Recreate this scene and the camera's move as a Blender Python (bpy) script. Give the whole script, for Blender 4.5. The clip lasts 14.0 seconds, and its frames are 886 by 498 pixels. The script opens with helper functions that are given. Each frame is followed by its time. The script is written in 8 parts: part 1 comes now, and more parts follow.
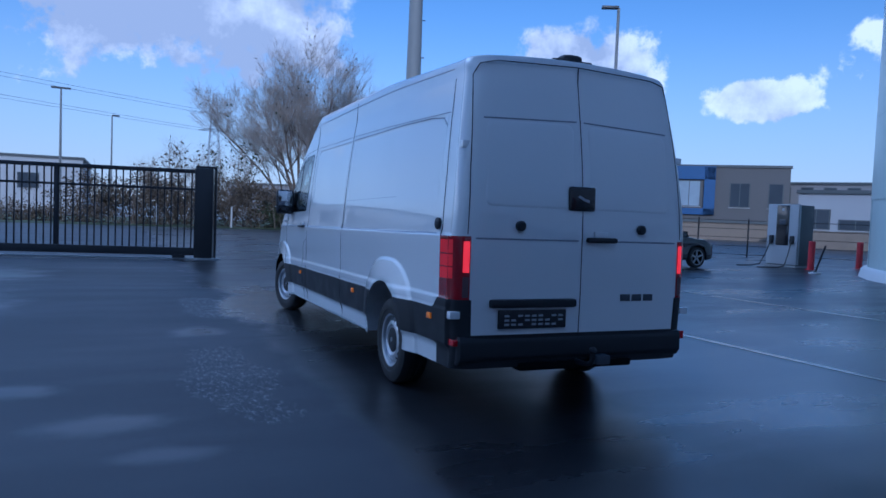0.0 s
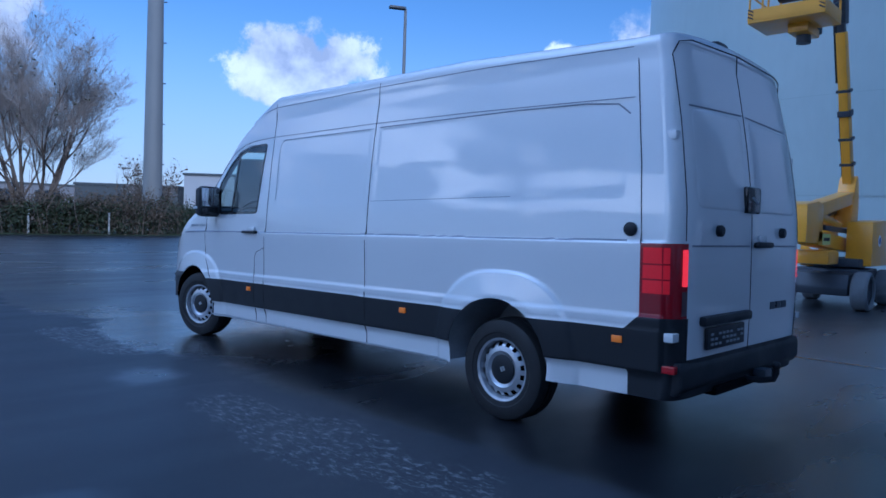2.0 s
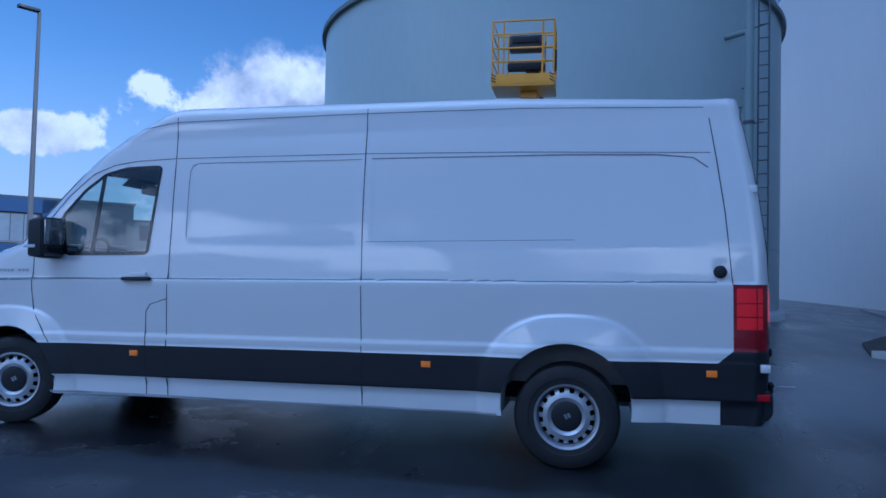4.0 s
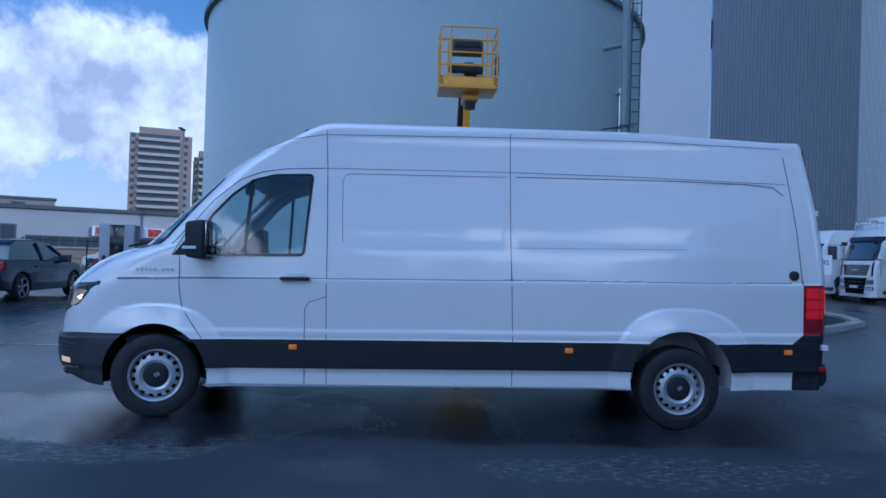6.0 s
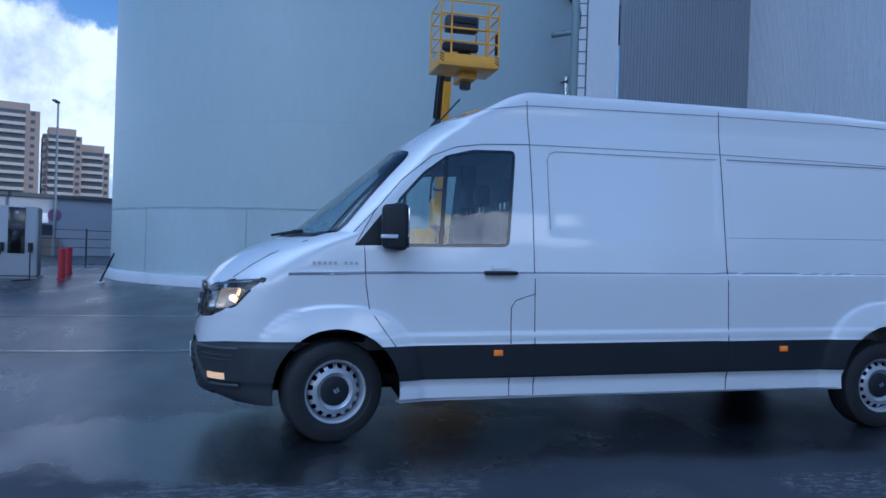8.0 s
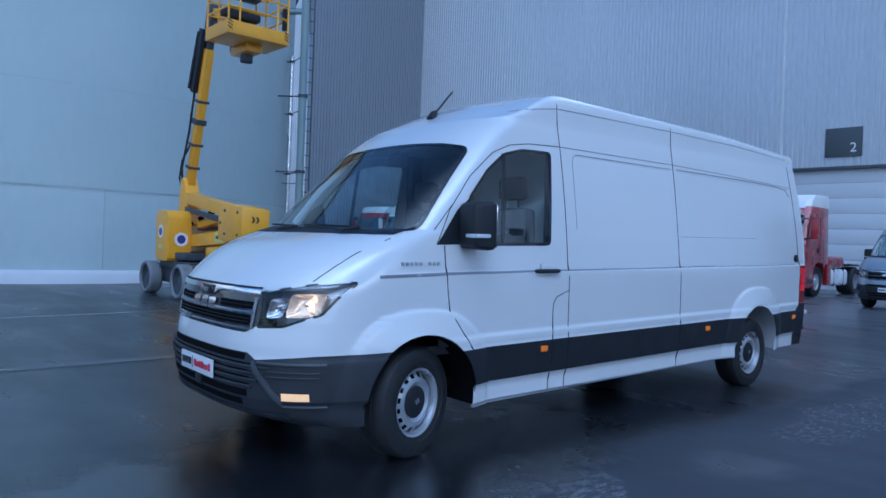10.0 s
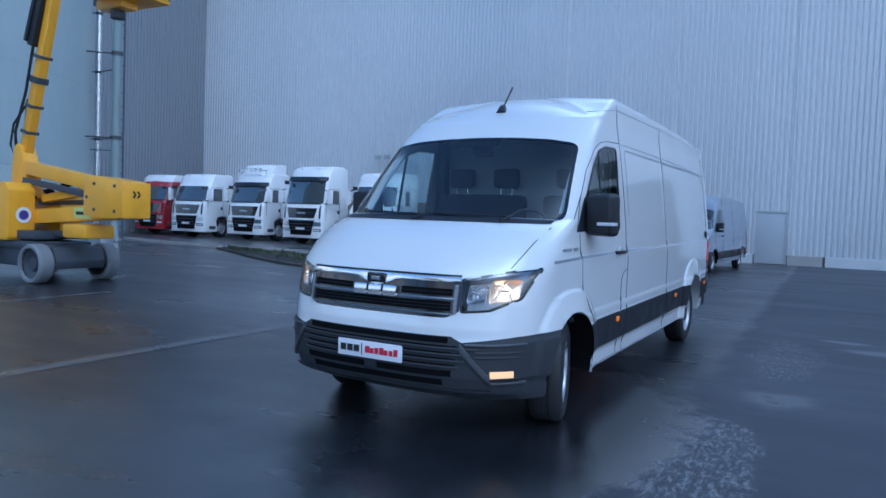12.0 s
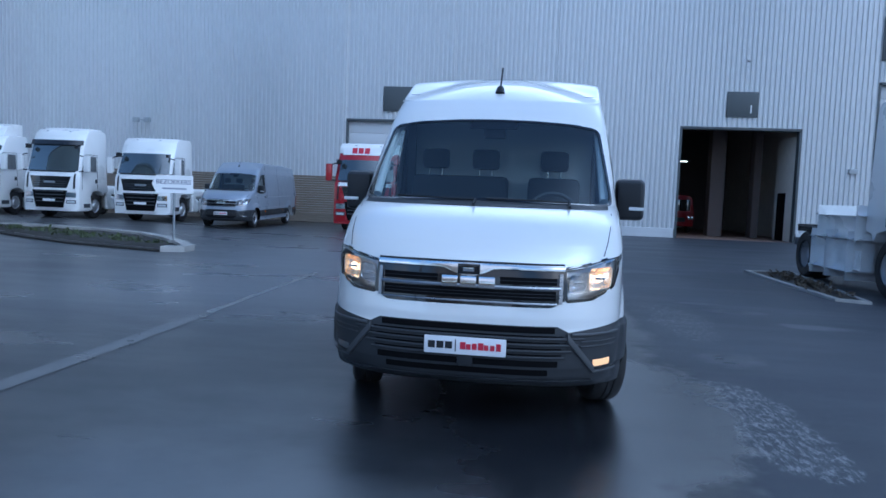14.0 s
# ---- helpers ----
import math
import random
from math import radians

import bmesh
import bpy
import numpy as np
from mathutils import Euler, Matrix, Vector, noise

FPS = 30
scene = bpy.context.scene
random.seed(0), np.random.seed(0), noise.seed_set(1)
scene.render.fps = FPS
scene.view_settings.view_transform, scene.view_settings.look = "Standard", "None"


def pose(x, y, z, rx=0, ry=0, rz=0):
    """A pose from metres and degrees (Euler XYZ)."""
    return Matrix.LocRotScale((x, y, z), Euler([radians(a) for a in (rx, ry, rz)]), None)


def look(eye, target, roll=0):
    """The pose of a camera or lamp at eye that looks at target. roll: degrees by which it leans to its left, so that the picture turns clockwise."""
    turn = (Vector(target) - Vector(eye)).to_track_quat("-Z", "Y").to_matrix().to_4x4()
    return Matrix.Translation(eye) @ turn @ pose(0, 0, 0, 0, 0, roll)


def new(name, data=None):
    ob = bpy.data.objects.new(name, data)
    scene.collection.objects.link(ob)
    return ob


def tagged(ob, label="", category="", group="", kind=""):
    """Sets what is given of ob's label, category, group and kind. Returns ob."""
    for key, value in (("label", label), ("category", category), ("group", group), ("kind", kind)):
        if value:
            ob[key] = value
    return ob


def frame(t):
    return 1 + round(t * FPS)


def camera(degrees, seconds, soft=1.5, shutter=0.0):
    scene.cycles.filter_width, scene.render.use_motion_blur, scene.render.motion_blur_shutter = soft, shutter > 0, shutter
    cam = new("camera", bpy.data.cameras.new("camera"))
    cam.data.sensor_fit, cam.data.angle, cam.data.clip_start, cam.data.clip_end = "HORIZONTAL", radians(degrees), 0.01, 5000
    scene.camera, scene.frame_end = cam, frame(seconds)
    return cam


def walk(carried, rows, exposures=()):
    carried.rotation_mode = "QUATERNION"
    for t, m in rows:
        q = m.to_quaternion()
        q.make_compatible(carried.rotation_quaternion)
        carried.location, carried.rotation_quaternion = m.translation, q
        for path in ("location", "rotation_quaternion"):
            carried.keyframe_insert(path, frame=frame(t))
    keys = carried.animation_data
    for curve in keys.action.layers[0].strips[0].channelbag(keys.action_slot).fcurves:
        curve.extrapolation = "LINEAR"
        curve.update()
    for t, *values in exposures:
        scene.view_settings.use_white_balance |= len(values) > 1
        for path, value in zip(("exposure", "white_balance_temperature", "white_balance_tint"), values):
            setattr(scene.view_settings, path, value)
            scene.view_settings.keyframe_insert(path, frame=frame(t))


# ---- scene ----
cam = camera(64.0, 14.0, soft=1.6)
PATH = [
    (0, (0.278, 0.388, 1.419), (1.13, 2.194, 1.322), 2.3),
    (0.5, (-0.329, 0.861, 1.414), (0.787, 2.518, 1.319), 2.1),
    (1, (-0.823, 1.487, 1.387), (0.458, 3.02, 1.303), 2.1),
    (1.5, (-1.2, 2.137, 1.376), (0.184, 3.579, 1.297), 1.9),
    (2, (-1.44, 2.871, 1.347), (0.02, 4.235, 1.277), 1.9),
    (2.5, (-1.641, 3.633, 1.327), (-0.076, 4.877, 1.292), 1.6),
    (3, (-1.781, 4.386, 1.29), (-0.137, 5.525, 1.296), 1.7),
    (3.5, (-2.073, 5.081, 1.29), (-0.211, 5.811, 1.33), 1.7),
    (3.7, (-2.225, 5.372, 1.288), (-0.31, 5.947, 1.343), 1.6),
    (5.8, (-3.601, 8.015, 1.418), (-1.603, 7.949, 1.455), 1.7),
    (6, (-3.56, 8.28, 1.407), (-1.563, 8.172, 1.435), 1.8),
    (6.5, (-3.317, 8.886, 1.406), (-1.327, 8.689, 1.417), 1.8),
    (7, (-2.993, 9.497, 1.39), (-1.013, 9.217, 1.39), 1.9),
    (7.5, (-2.685, 10.123, 1.374), (-0.717, 9.769, 1.372), 1.9),
    (8, (-2.391, 10.797, 1.363), (-0.447, 10.327, 1.363), 1.8),
    (8.2, (-2.279, 11.042, 1.37), (-0.358, 10.485, 1.369), 2.3),
    (10.3, (-0.68, 13.647, 1.39), (0.744, 12.243, 1.37), 2.1),
    (10.5, (-0.529, 13.888, 1.369), (0.867, 12.456, 1.351), 2.1),
    (11, (-0.08, 14.46, 1.371), (1.25, 12.967, 1.346), 2.1),
    (11.5, (0.408, 14.911, 1.378), (1.587, 13.296, 1.331), 2.2),
    (12, (0.925, 15.279, 1.427), (1.87, 13.518, 1.344), 2.1),
    (12.5, (1.485, 15.572, 1.426), (2.193, 13.704, 1.329), 2.2),
    (13, (2.12, 15.748, 1.43), (2.629, 13.818, 1.305), 2.2),
    (13.5, (2.696, 15.812, 1.438), (3.046, 13.848, 1.298), 2.2),
    (14, (3.171, 15.758, 1.469), (3.416, 13.779, 1.324), 2.2),
]
walk(cam, [(t, look(eye, target, roll)) for t, eye, target, roll in PATH],
     [(0.0, 0.20, 4350, 13), (2.5, 0.28, 4330, 13), (3.5, 0.08, 4300, 13), (6.0, 0.30, 4480, 11), (6.5, 0.33, 4550, 11), (8.0, 0.42, 4620, 11), (10.5, 0.86, 4800, 9), (14.0, 1.08, 5100, 8)])

# ---- light ----
SUN_DIR = Vector((-0.40, -0.84, 0.40)).normalized()
world = bpy.data.worlds.new("world")
scene.world = world
world.use_nodes = True
WN, WL = world.node_tree.nodes, world.node_tree.links
WN.clear()


def wnode(kind, **inputs):
    n = WN.new(kind)
    for k, v in inputs.items():
        n.inputs[int(k[1:])].default_value = v
    return n


def wmath(op, a, b=None, clamp=False):
    n = WN.new("ShaderNodeMath")
    n.operation, n.use_clamp = op, clamp
    for i, v in enumerate((a, b)):
        if v is None:
            continue
        if isinstance(v, (int, float)):
            n.inputs[i].default_value = v
        else:
            WL.new(v, n.inputs[i])
    return n.outputs[0]


sky = WN.new("ShaderNodeTexSky")
sky.sky_type, sky.sun_disc = "NISHITA", False
sky.sun_elevation = math.asin(SUN_DIR.z)
sky.sun_rotation = math.atan2(SUN_DIR.x, SUN_DIR.y)
sky.air_density, sky.dust_density, sky.ozone_density = 1.0, 0.15, 2.5
coords = WN.new("ShaderNodeTexCoord").outputs["Generated"]
puff = wnode("ShaderNodeTexNoise")
puff.inputs["Scale"].default_value, puff.inputs["Detail"].default_value, puff.inputs["Roughness"].default_value = 11.0, 8.0, 0.60
WL.new(coords, puff.inputs["Vector"])
lifted = WN.new("ShaderNodeVectorMath")
lifted.operation = "ADD"
WL.new(coords, lifted.inputs[0])
lifted.inputs[1].default_value = (-0.010, -0.018, 0.034)
puff_above = wnode("ShaderNodeTexNoise")
puff_above.inputs["Scale"].default_value, puff_above.inputs["Detail"].default_value, puff_above.inputs["Roughness"].default_value = 11.0, 8.0, 0.60
WL.new(lifted.outputs[0], puff_above.inputs["Vector"])
relief = wmath("MULTIPLY", wmath("SUBTRACT", puff.outputs[0], puff_above.outputs[0]), 0.75)
shade = wnode("ShaderNodeTexNoise")
shade.inputs["Scale"].default_value, shade.inputs["Detail"].default_value = 6.5, 7.0
WL.new(coords, shade.inputs["Vector"])
# cumulus banks: direction, half width, half height; last three unseen, added as fill light
BANKS = [((0.566, 0.80, 0.205), 0.105, 0.062), ((0.735, 0.66, 0.165), 0.075, 0.028), ((0.06, 0.965, 0.265), 0.24, 0.10),
         ((0.905, 0.37, 0.185), 0.20, 0.115), ((0.97, 0.15, 0.17), 0.22, 0.10), ((-0.85, 0.45, 0.19), 0.40, 0.065),
         ((-0.97, -0.1, 0.19), 0.35, 0.06), ((-0.5, 0.82, 0.3), 0.3, 0.08), ((-0.4, 0.55, 0.75), 0.85, 0.5), ((-0.45, 0.2, 0.65), 0.5, 0.25), ((-0.1, -0.80, 0.58), 0.6, 0.32)]
cover = None
for place, wide, high in BANKS:
    off = WN.new("ShaderNodeVectorMath")
    off.operation = "SUBTRACT"
    WL.new(coords, off.inputs[0])
    off.inputs[1].default_value = Vector(place).normalized()
    fit_ = WN.new("ShaderNodeVectorMath")
    fit_.operation = "MULTIPLY"
    WL.new(off.outputs[0], fit_.inputs[0])
    fit_.inputs[1].default_value = (1 / wide, 1 / wide, 1 / high)
    size = WN.new("ShaderNodeVectorMath")
    size.operation = "LENGTH"
    WL.new(fit_.outputs[0], size.inputs[0])
    one = wmath("SUBTRACT", 1.0, size.outputs["Value"])
    cover = one if cover is None else wmath("MAXIMUM", cover, one)
split = WN.new("ShaderNodeSeparateXYZ")
WL.new(coords, split.inputs[0])
calm = WN.new("ShaderNodeMapRange")
for key_, val_ in (("From Min", 0.24), ("From Max", 0.36), ("To Min", 2.5), ("To Max", 0.05)):
    calm.inputs[key_].default_value = val_
WL.new(split.outputs["Z"], calm.inputs["Value"])
rough_edge = wmath("MULTIPLY", wmath("SUBTRACT", puff.outputs[0], 0.5), calm.outputs[0])
dense = wmath("ADD", cover, rough_edge)
veil = WN.new("ShaderNodeMapRange")
veil.interpolation_type = "SMOOTHSTEP"
veil.inputs["From Min"].default_value, veil.inputs["From Max"].default_value = 0.0, 0.24
soft_high = WN.new("ShaderNodeMapRange")
for key_, val_ in (("From Min", 0.24), ("From Max", 0.45), ("To Min", 0.24), ("To Max", 0.9)):
    soft_high.inputs[key_].default_value = val_
WL.new(split.outputs["Z"], soft_high.inputs["Value"])
WL.new(soft_high.outputs[0], veil.inputs["From Max"])
WL.new(dense, veil.inputs["Value"])
tone = WN.new("ShaderNodeValToRGB")
tone.color_ramp.elements[0].position, tone.color_ramp.elements[0].color = 0.30, (0.46, 0.47, 0.52, 1)
tone.color_ramp.elements[1].position, tone.color_ramp.elements[1].color = 0.60, (1.0, 0.93, 0.86, 1)
dull = WN.new("ShaderNodeMapRange")
for key_, val_ in (("From Min", 0.45), ("From Max", 0.15), ("To Min", 0.0), ("To Max", 0.24)):
    dull.inputs[key_].default_value = val_
WL.new(split.outputs["X"], dull.inputs["Value"])
west = WN.new("ShaderNodeMapRange")
for key_, val_ in (("From Min", -0.6), ("From Max", -0.3), ("To Min", 0.0), ("To Max", 1.0)):
    west.inputs[key_].default_value = val_
WL.new(split.outputs["X"], west.inputs["Value"])
WL.new(wmath("ADD", relief, wmath("SUBTRACT", shade.outputs[0], wmath("MULTIPLY", dull.outputs[0], west.outputs[0]))), tone.inputs["Fac"])
sky_level = WN.new("ShaderNodeBackground")
sky_level.inputs["Strength"].default_value = 0.080
haze = WN.new("ShaderNodeMapRange")
haze.interpolation_type = "SMOOTHSTEP"
for key_, val_ in (("From Min", 0.30), ("From Max", 0.0), ("To Min", 0.0), ("To Max", 0.72)):
    haze.inputs[key_].default_value = val_
WL.new(split.outputs["Z"], haze.inputs["Value"])
hazy = WN.new("ShaderNodeMix")
hazy.data_type = "RGBA"
WL.new(haze.outputs[0], hazy.inputs["Factor"])
WL.new(sky.outputs[0], hazy.inputs["A"])
hazy.inputs["B"].default_value = (5.4, 5.3, 5.6, 1)
WL.new(hazy.outputs["Result"], sky_level.inputs["Color"])
cloud_level = WN.new("ShaderNodeBackground")
cloud_level.inputs["Strength"].default_value = 1.1
pale = WN.new("ShaderNodeMapRange")
for key_, val_ in (("From Min", 0.32), ("From Max", 0.6)):
    pale.inputs[key_].default_value = val_
WL.new(split.outputs["Z"], pale.inputs["Value"])
overhead = WN.new("ShaderNodeMix")
overhead.data_type = "RGBA"
WL.new(pale.outputs[0], overhead.inputs["Factor"])
WL.new(tone.outputs[0], overhead.inputs["A"])
overhead.inputs["B"].default_value = (0.74, 0.85, 1.0, 1)
WL.new(overhead.outputs["Result"], cloud_level.inputs["Color"])
# overhead and western cloud is brightened as fill for the yard
high_cloud = WN.new("ShaderNodeMapRange")
high_cloud.interpolation_type = "SMOOTHSTEP"
for key_, val_ in (("From Min", 0.30), ("From Max", 0.62), ("To Min", 0.84), ("To Max", 1.45)):
    high_cloud.inputs[key_].default_value = val_
WL.new(split.outputs["Z"], high_cloud.inputs["Value"])
WL.new(wmath("MULTIPLY", high_cloud.outputs[0], wmath("SUBTRACT", 2.1, wmath("MULTIPLY", west.outputs[0], 1.1))), cloud_level.inputs["Strength"])
both = WN.new("ShaderNodeMixShader")
WL.new(veil.outputs[0], both.inputs[0])
WL.new(sky_level.outputs[0], both.inputs[1])
WL.new(cloud_level.outputs[0], both.inputs[2])
out = WN.new("ShaderNodeOutputWorld")
WL.new(both.outputs[0], out.inputs["Surface"])

sun = new("sun", bpy.data.lights.new("sun", "SUN"))
sun.data.energy, sun.data.angle, sun.data.color = 1.6, radians(0.8), (1.0, 0.86, 0.70)
sun.matrix_world = look(SUN_DIR * 200, (0, 0, 0))

# ---- materials ----
def material(name, base, rough=0.5, metal=0.0, vary=0.08, scale=3.0, fine=60.0, bump=0.0, coat=0.0, stain=0.0, stain_colour=(0.05, 0.045, 0.04),
             rough_vary=0.1, stretch=(1, 1, 1), glow=0.0, spec=0.5, piece=0.0):
    """A surface with cloudy colour changes, fine grain, stains and relief at real size."""
    m = bpy.data.materials.new(name)
    m.use_nodes = True
    n, l = m.node_tree.nodes, m.node_tree.links
    p = n["Principled BSDF"]
    p.inputs["Metallic"].default_value = metal
    p.inputs["Coat Weight"].default_value, p.inputs["Coat Roughness"].default_value = coat, 0.04
    p.inputs["Specular IOR Level"].default_value = spec
    tc = n.new("ShaderNodeTexCoord")
    mp = n.new("ShaderNodeMapping")
    mp.inputs["Scale"].default_value = stretch
    l.new(tc.outputs["Object"], mp.inputs["Vector"])
    big, small = n.new("ShaderNodeTexNoise"), n.new("ShaderNodeTexNoise")
    for t, s, d in ((big, scale, 5.0), (small, fine, 3.0)):
        t.inputs["Scale"].default_value, t.inputs["Detail"].default_value = s, d
        l.new(mp.outputs[0], t.inputs["Vector"])
    mix = n.new("ShaderNodeMath")
    mix.operation = "ADD"
    half = n.new("ShaderNodeMath")
    half.operation, half.inputs[1].default_value = "MULTIPLY", 0.5
    l.new(small.outputs[0], half.inputs[0])
    l.new(big.outputs[0], mix.inputs[0])
    l.new(half.outputs[0], mix.inputs[1])
    ramp = n.new("ShaderNodeMapRange")
    ramp.inputs["From Min"].default_value, ramp.inputs["From Max"].default_value = 0.45, 1.05
    ramp.inputs["To Min"].default_value, ramp.inputs["To Max"].default_value = 1 - vary, 1 + vary
    l.new(mix.outputs[0], ramp.inputs["Value"])
    tint = n.new("ShaderNodeVectorMath")
    tint.operation = "SCALE"
    tint.inputs[0].default_value = base
    l.new(ramp.outputs[0], tint.inputs["Scale"])
    colour = tint.outputs[0]
    if piece:
        info = n.new("ShaderNodeObjectInfo")
        pr = n.new("ShaderNodeMapRange")
        pr.inputs["To Min"].default_value, pr.inputs["To Max"].default_value = 1 - piece, 1 + piece
        l.new(info.outputs["Random"], pr.inputs["Value"])
        again = n.new("ShaderNodeVectorMath")
        again.operation = "SCALE"
        l.new(colour, again.inputs[0])
        l.new(pr.outputs[0], again.inputs["Scale"])
        colour = again.outputs[0]
    if stain:
        spot = n.new("ShaderNodeTexNoise")
        spot.inputs["Scale"].default_value, spot.inputs["Detail"].default_value, spot.inputs["Roughness"].default_value = scale * 0.6, 8.0, 0.65
        l.new(mp.outputs[0], spot.inputs["Vector"])
        sr = n.new("ShaderNodeMapRange")
        sr.inputs["From Min"].default_value, sr.inputs["From Max"].default_value, sr.inputs["To Max"].default_value = 0.5, 0.72, stain
        l.new(spot.outputs[0], sr.inputs["Value"])
        mc = n.new("ShaderNodeMix")
        mc.data_type = "RGBA"
        l.new(sr.outputs[0], mc.inputs["Factor"])
        l.new(colour, mc.inputs["A"])
        mc.inputs["B"].default_value = (*stain_colour, 1)
        colour = mc.outputs["Result"]
    l.new(colour, p.inputs["Base Color"])
    rr = n.new("ShaderNodeMapRange")
    rr.inputs["From Min"].default_value, rr.inputs["From Max"].default_value = 0.3, 0.7
    rr.inputs["To Min"].default_value, rr.inputs["To Max"].default_value = max(rough * (1 - rough_vary * 2), 0.02), min(rough * (1 + rough_vary * 2), 1)
    l.new(big.outputs[0], rr.inputs["Value"])
    l.new(rr.outputs[0], p.inputs["Roughness"])
    if bump:
        b = n.new("ShaderNodeBump")
        b.inputs["Strength"].default_value, b.inputs["Distance"].default_value = 1.0, bump
        l.new(mix.outputs[0], b.inputs["Height"])
        l.new(b.outputs[0], p.inputs["Normal"])
    if glow:
        p.inputs["Emission Color"].default_value = (*base, 1)
        p.inputs["Emission Strength"].default_value = glow
    return m


def glass(name, tint=(0.6, 0.68, 0.7), rough=0.0, see=0.7, base_gloss=0.075):
    """Thin glazing: a clear tinted sheet under a Fresnel mirror."""
    m = bpy.data.materials.new(name)
    m.use_nodes = True
    n, l = m.node_tree.nodes, m.node_tree.links
    n.remove(n["Principled BSDF"])
    clear, shine, mix, facing = (n.new(k) for k in ("ShaderNodeBsdfTransparent", "ShaderNodeBsdfGlossy", "ShaderNodeMixShader", "ShaderNodeLayerWeight"))
    clear.inputs["Color"].default_value = (*(c * see for c in tint), 1)
    shine.inputs["Roughness"].default_value = rough
    facing.inputs["Blend"].default_value = 0.5
    steep, gloss = n.new("ShaderNodeMath"), n.new("ShaderNodeMath")
    steep.operation, steep.inputs[1].default_value = "POWER", 4.0
    gloss.operation, gloss.inputs[1].default_value, gloss.inputs[2].default_value = "MULTIPLY_ADD", 1.0 - base_gloss, base_gloss
    l.new(facing.outputs["Facing"], steep.inputs[0])
    l.new(steep.outputs[0], gloss.inputs[0])
    l.new(gloss.outputs[0], mix.inputs[0])
    l.new(clear.outputs[0], mix.inputs[1])
    l.new(shine.outputs[0], mix.inputs[2])
    l.new(mix.outputs[0], n["Material Output"].inputs["Surface"])
    return m


def wet_asphalt():
    """Dark asphalt, damp all over, with wet films, puddles, worn grey streaks and stone grain."""
    m = material("wet_asphalt", (0.014, 0.0155, 0.019), 0.3, vary=0.3, scale=0.35, fine=70.0)
    n, l = m.node_tree.nodes, m.node_tree.links
    p = n["Principled BSDF"]
    tc = n.new("ShaderNodeTexCoord")

    def noise_tex(scale, detail, rough=0.55, off=0.0, stretch=(1, 1, 1)):
        mp = n.new("ShaderNodeMapping")
        mp.inputs["Location"].default_value, mp.inputs["Scale"].default_value = (off, off, 0), stretch
        l.new(tc.outputs["Object"], mp.inputs["Vector"])
        t = n.new("ShaderNodeTexNoise")
        t.inputs["Scale"].default_value, t.inputs["Detail"].default_value, t.inputs["Roughness"].default_value = scale, detail, rough
        l.new(mp.outputs[0], t.inputs["Vector"])
        return t.outputs[0]

    def step(v, a, b, lo=0.0, hi=1.0):
        s = n.new("ShaderNodeMapRange")
        s.interpolation_type = "SMOOTHSTEP"
        for key, val in (("From Min", a), ("From Max", b), ("To Min", lo), ("To Max", hi)):
            s.inputs[key].default_value = val
        l.new(v, s.inputs["Value"])
        return s.outputs[0]

    def calc(op, a, b):
        s = n.new("ShaderNodeMath")
        s.operation = op
        for i, v in enumerate((a, b)):
            if isinstance(v, (int, float)):
                s.inputs[i].default_value = v
            else:
                l.new(v, s.inputs[i])
        return s.outputs[0]

    def blot(x, y, rx, ry, ragged=1.6, soft=0.18):
        """A patch of its own shape: an oval with a frayed edge."""
        mp = n.new("ShaderNodeMapping")
        mp.vector_type = "POINT"
        mp.inputs["Scale"].default_value = (1 / rx, 1 / ry, 0)
        mp.inputs["Location"].default_value = (-x / rx, -y / ry, 0)
        l.new(tc.outputs["Object"], mp.inputs["Vector"])
        ln = n.new("ShaderNodeVectorMath")
        ln.operation = "LENGTH"
        l.new(mp.outputs[0], ln.inputs[0])
        return step(calc("ADD", calc("SUBTRACT", 1.0, ln.outputs["Value"]), calc("MULTIPLY", calc("SUBTRACT", frayed, 0.5), ragged)), 0.0, soft)

    frayed = noise_tex(1.1, 7.0, 0.62, 5.0)
    split_ = n.new("ShaderNodeSeparateXYZ")
    l.new(tc.outputs["Object"], split_.inputs[0])
    # a seam near x = 1.85: older coarse asphalt to its west, smooth wet asphalt to its east
    ragged = calc("MULTIPLY", calc("SUBTRACT", frayed, 0.5), step(split_.outputs["Y"], 6.5, 9.5, 0.35, 1.9))
    smooth_side = step(calc("ADD", split_.outputs["X"], ragged), 1.72, 1.98)
    pool = None
    for spot in ((-1.5, 11.2, 0.9, 2.8), (-1.7, 15.5, 1.2, 2.0), (0.25, 5.3, 0.75, 0.28), (-0.5, 6.3, 0.6, 0.25), (0.6, 4.6, 0.5, 0.2), (1.2, 8.7, 0.45, 0.5), (-3.4, 9.0, 1.2, 1.6)):
        one = blot(*spot, 1.8, 0.8)
        pool = one if pool is None else calc("MAXIMUM", pool, one)
    film = calc("MULTIPLY", step(noise_tex(0.42, 6.0, 0.6, 8.0, (0.6, 1.3, 1)), 0.35, 0.68), calc("ADD", 0.35, calc("MULTIPLY", smooth_side, 0.65)))
    streak = step(noise_tex(0.9, 5.0, 0.6, 2.0, (0.35, 1.6, 1)), 0.40, 0.66)
    worn = calc("MULTIPLY", blot(1.5, 10.9, 0.34, 1.3, 2.2), step(noise_tex(17.0, 7.0, 0.8, 1.0, (1.5, 0.5, 1)), 0.47, 0.60))
    worn = calc("MAXIMUM", worn, calc("MULTIPLY", blot(1.25, 6.4, 0.35, 1.6, 2.6), step(noise_tex(17.0, 7.0, 0.8, 1.0, (1.5, 0.6, 1)), 0.50, 0.62)))
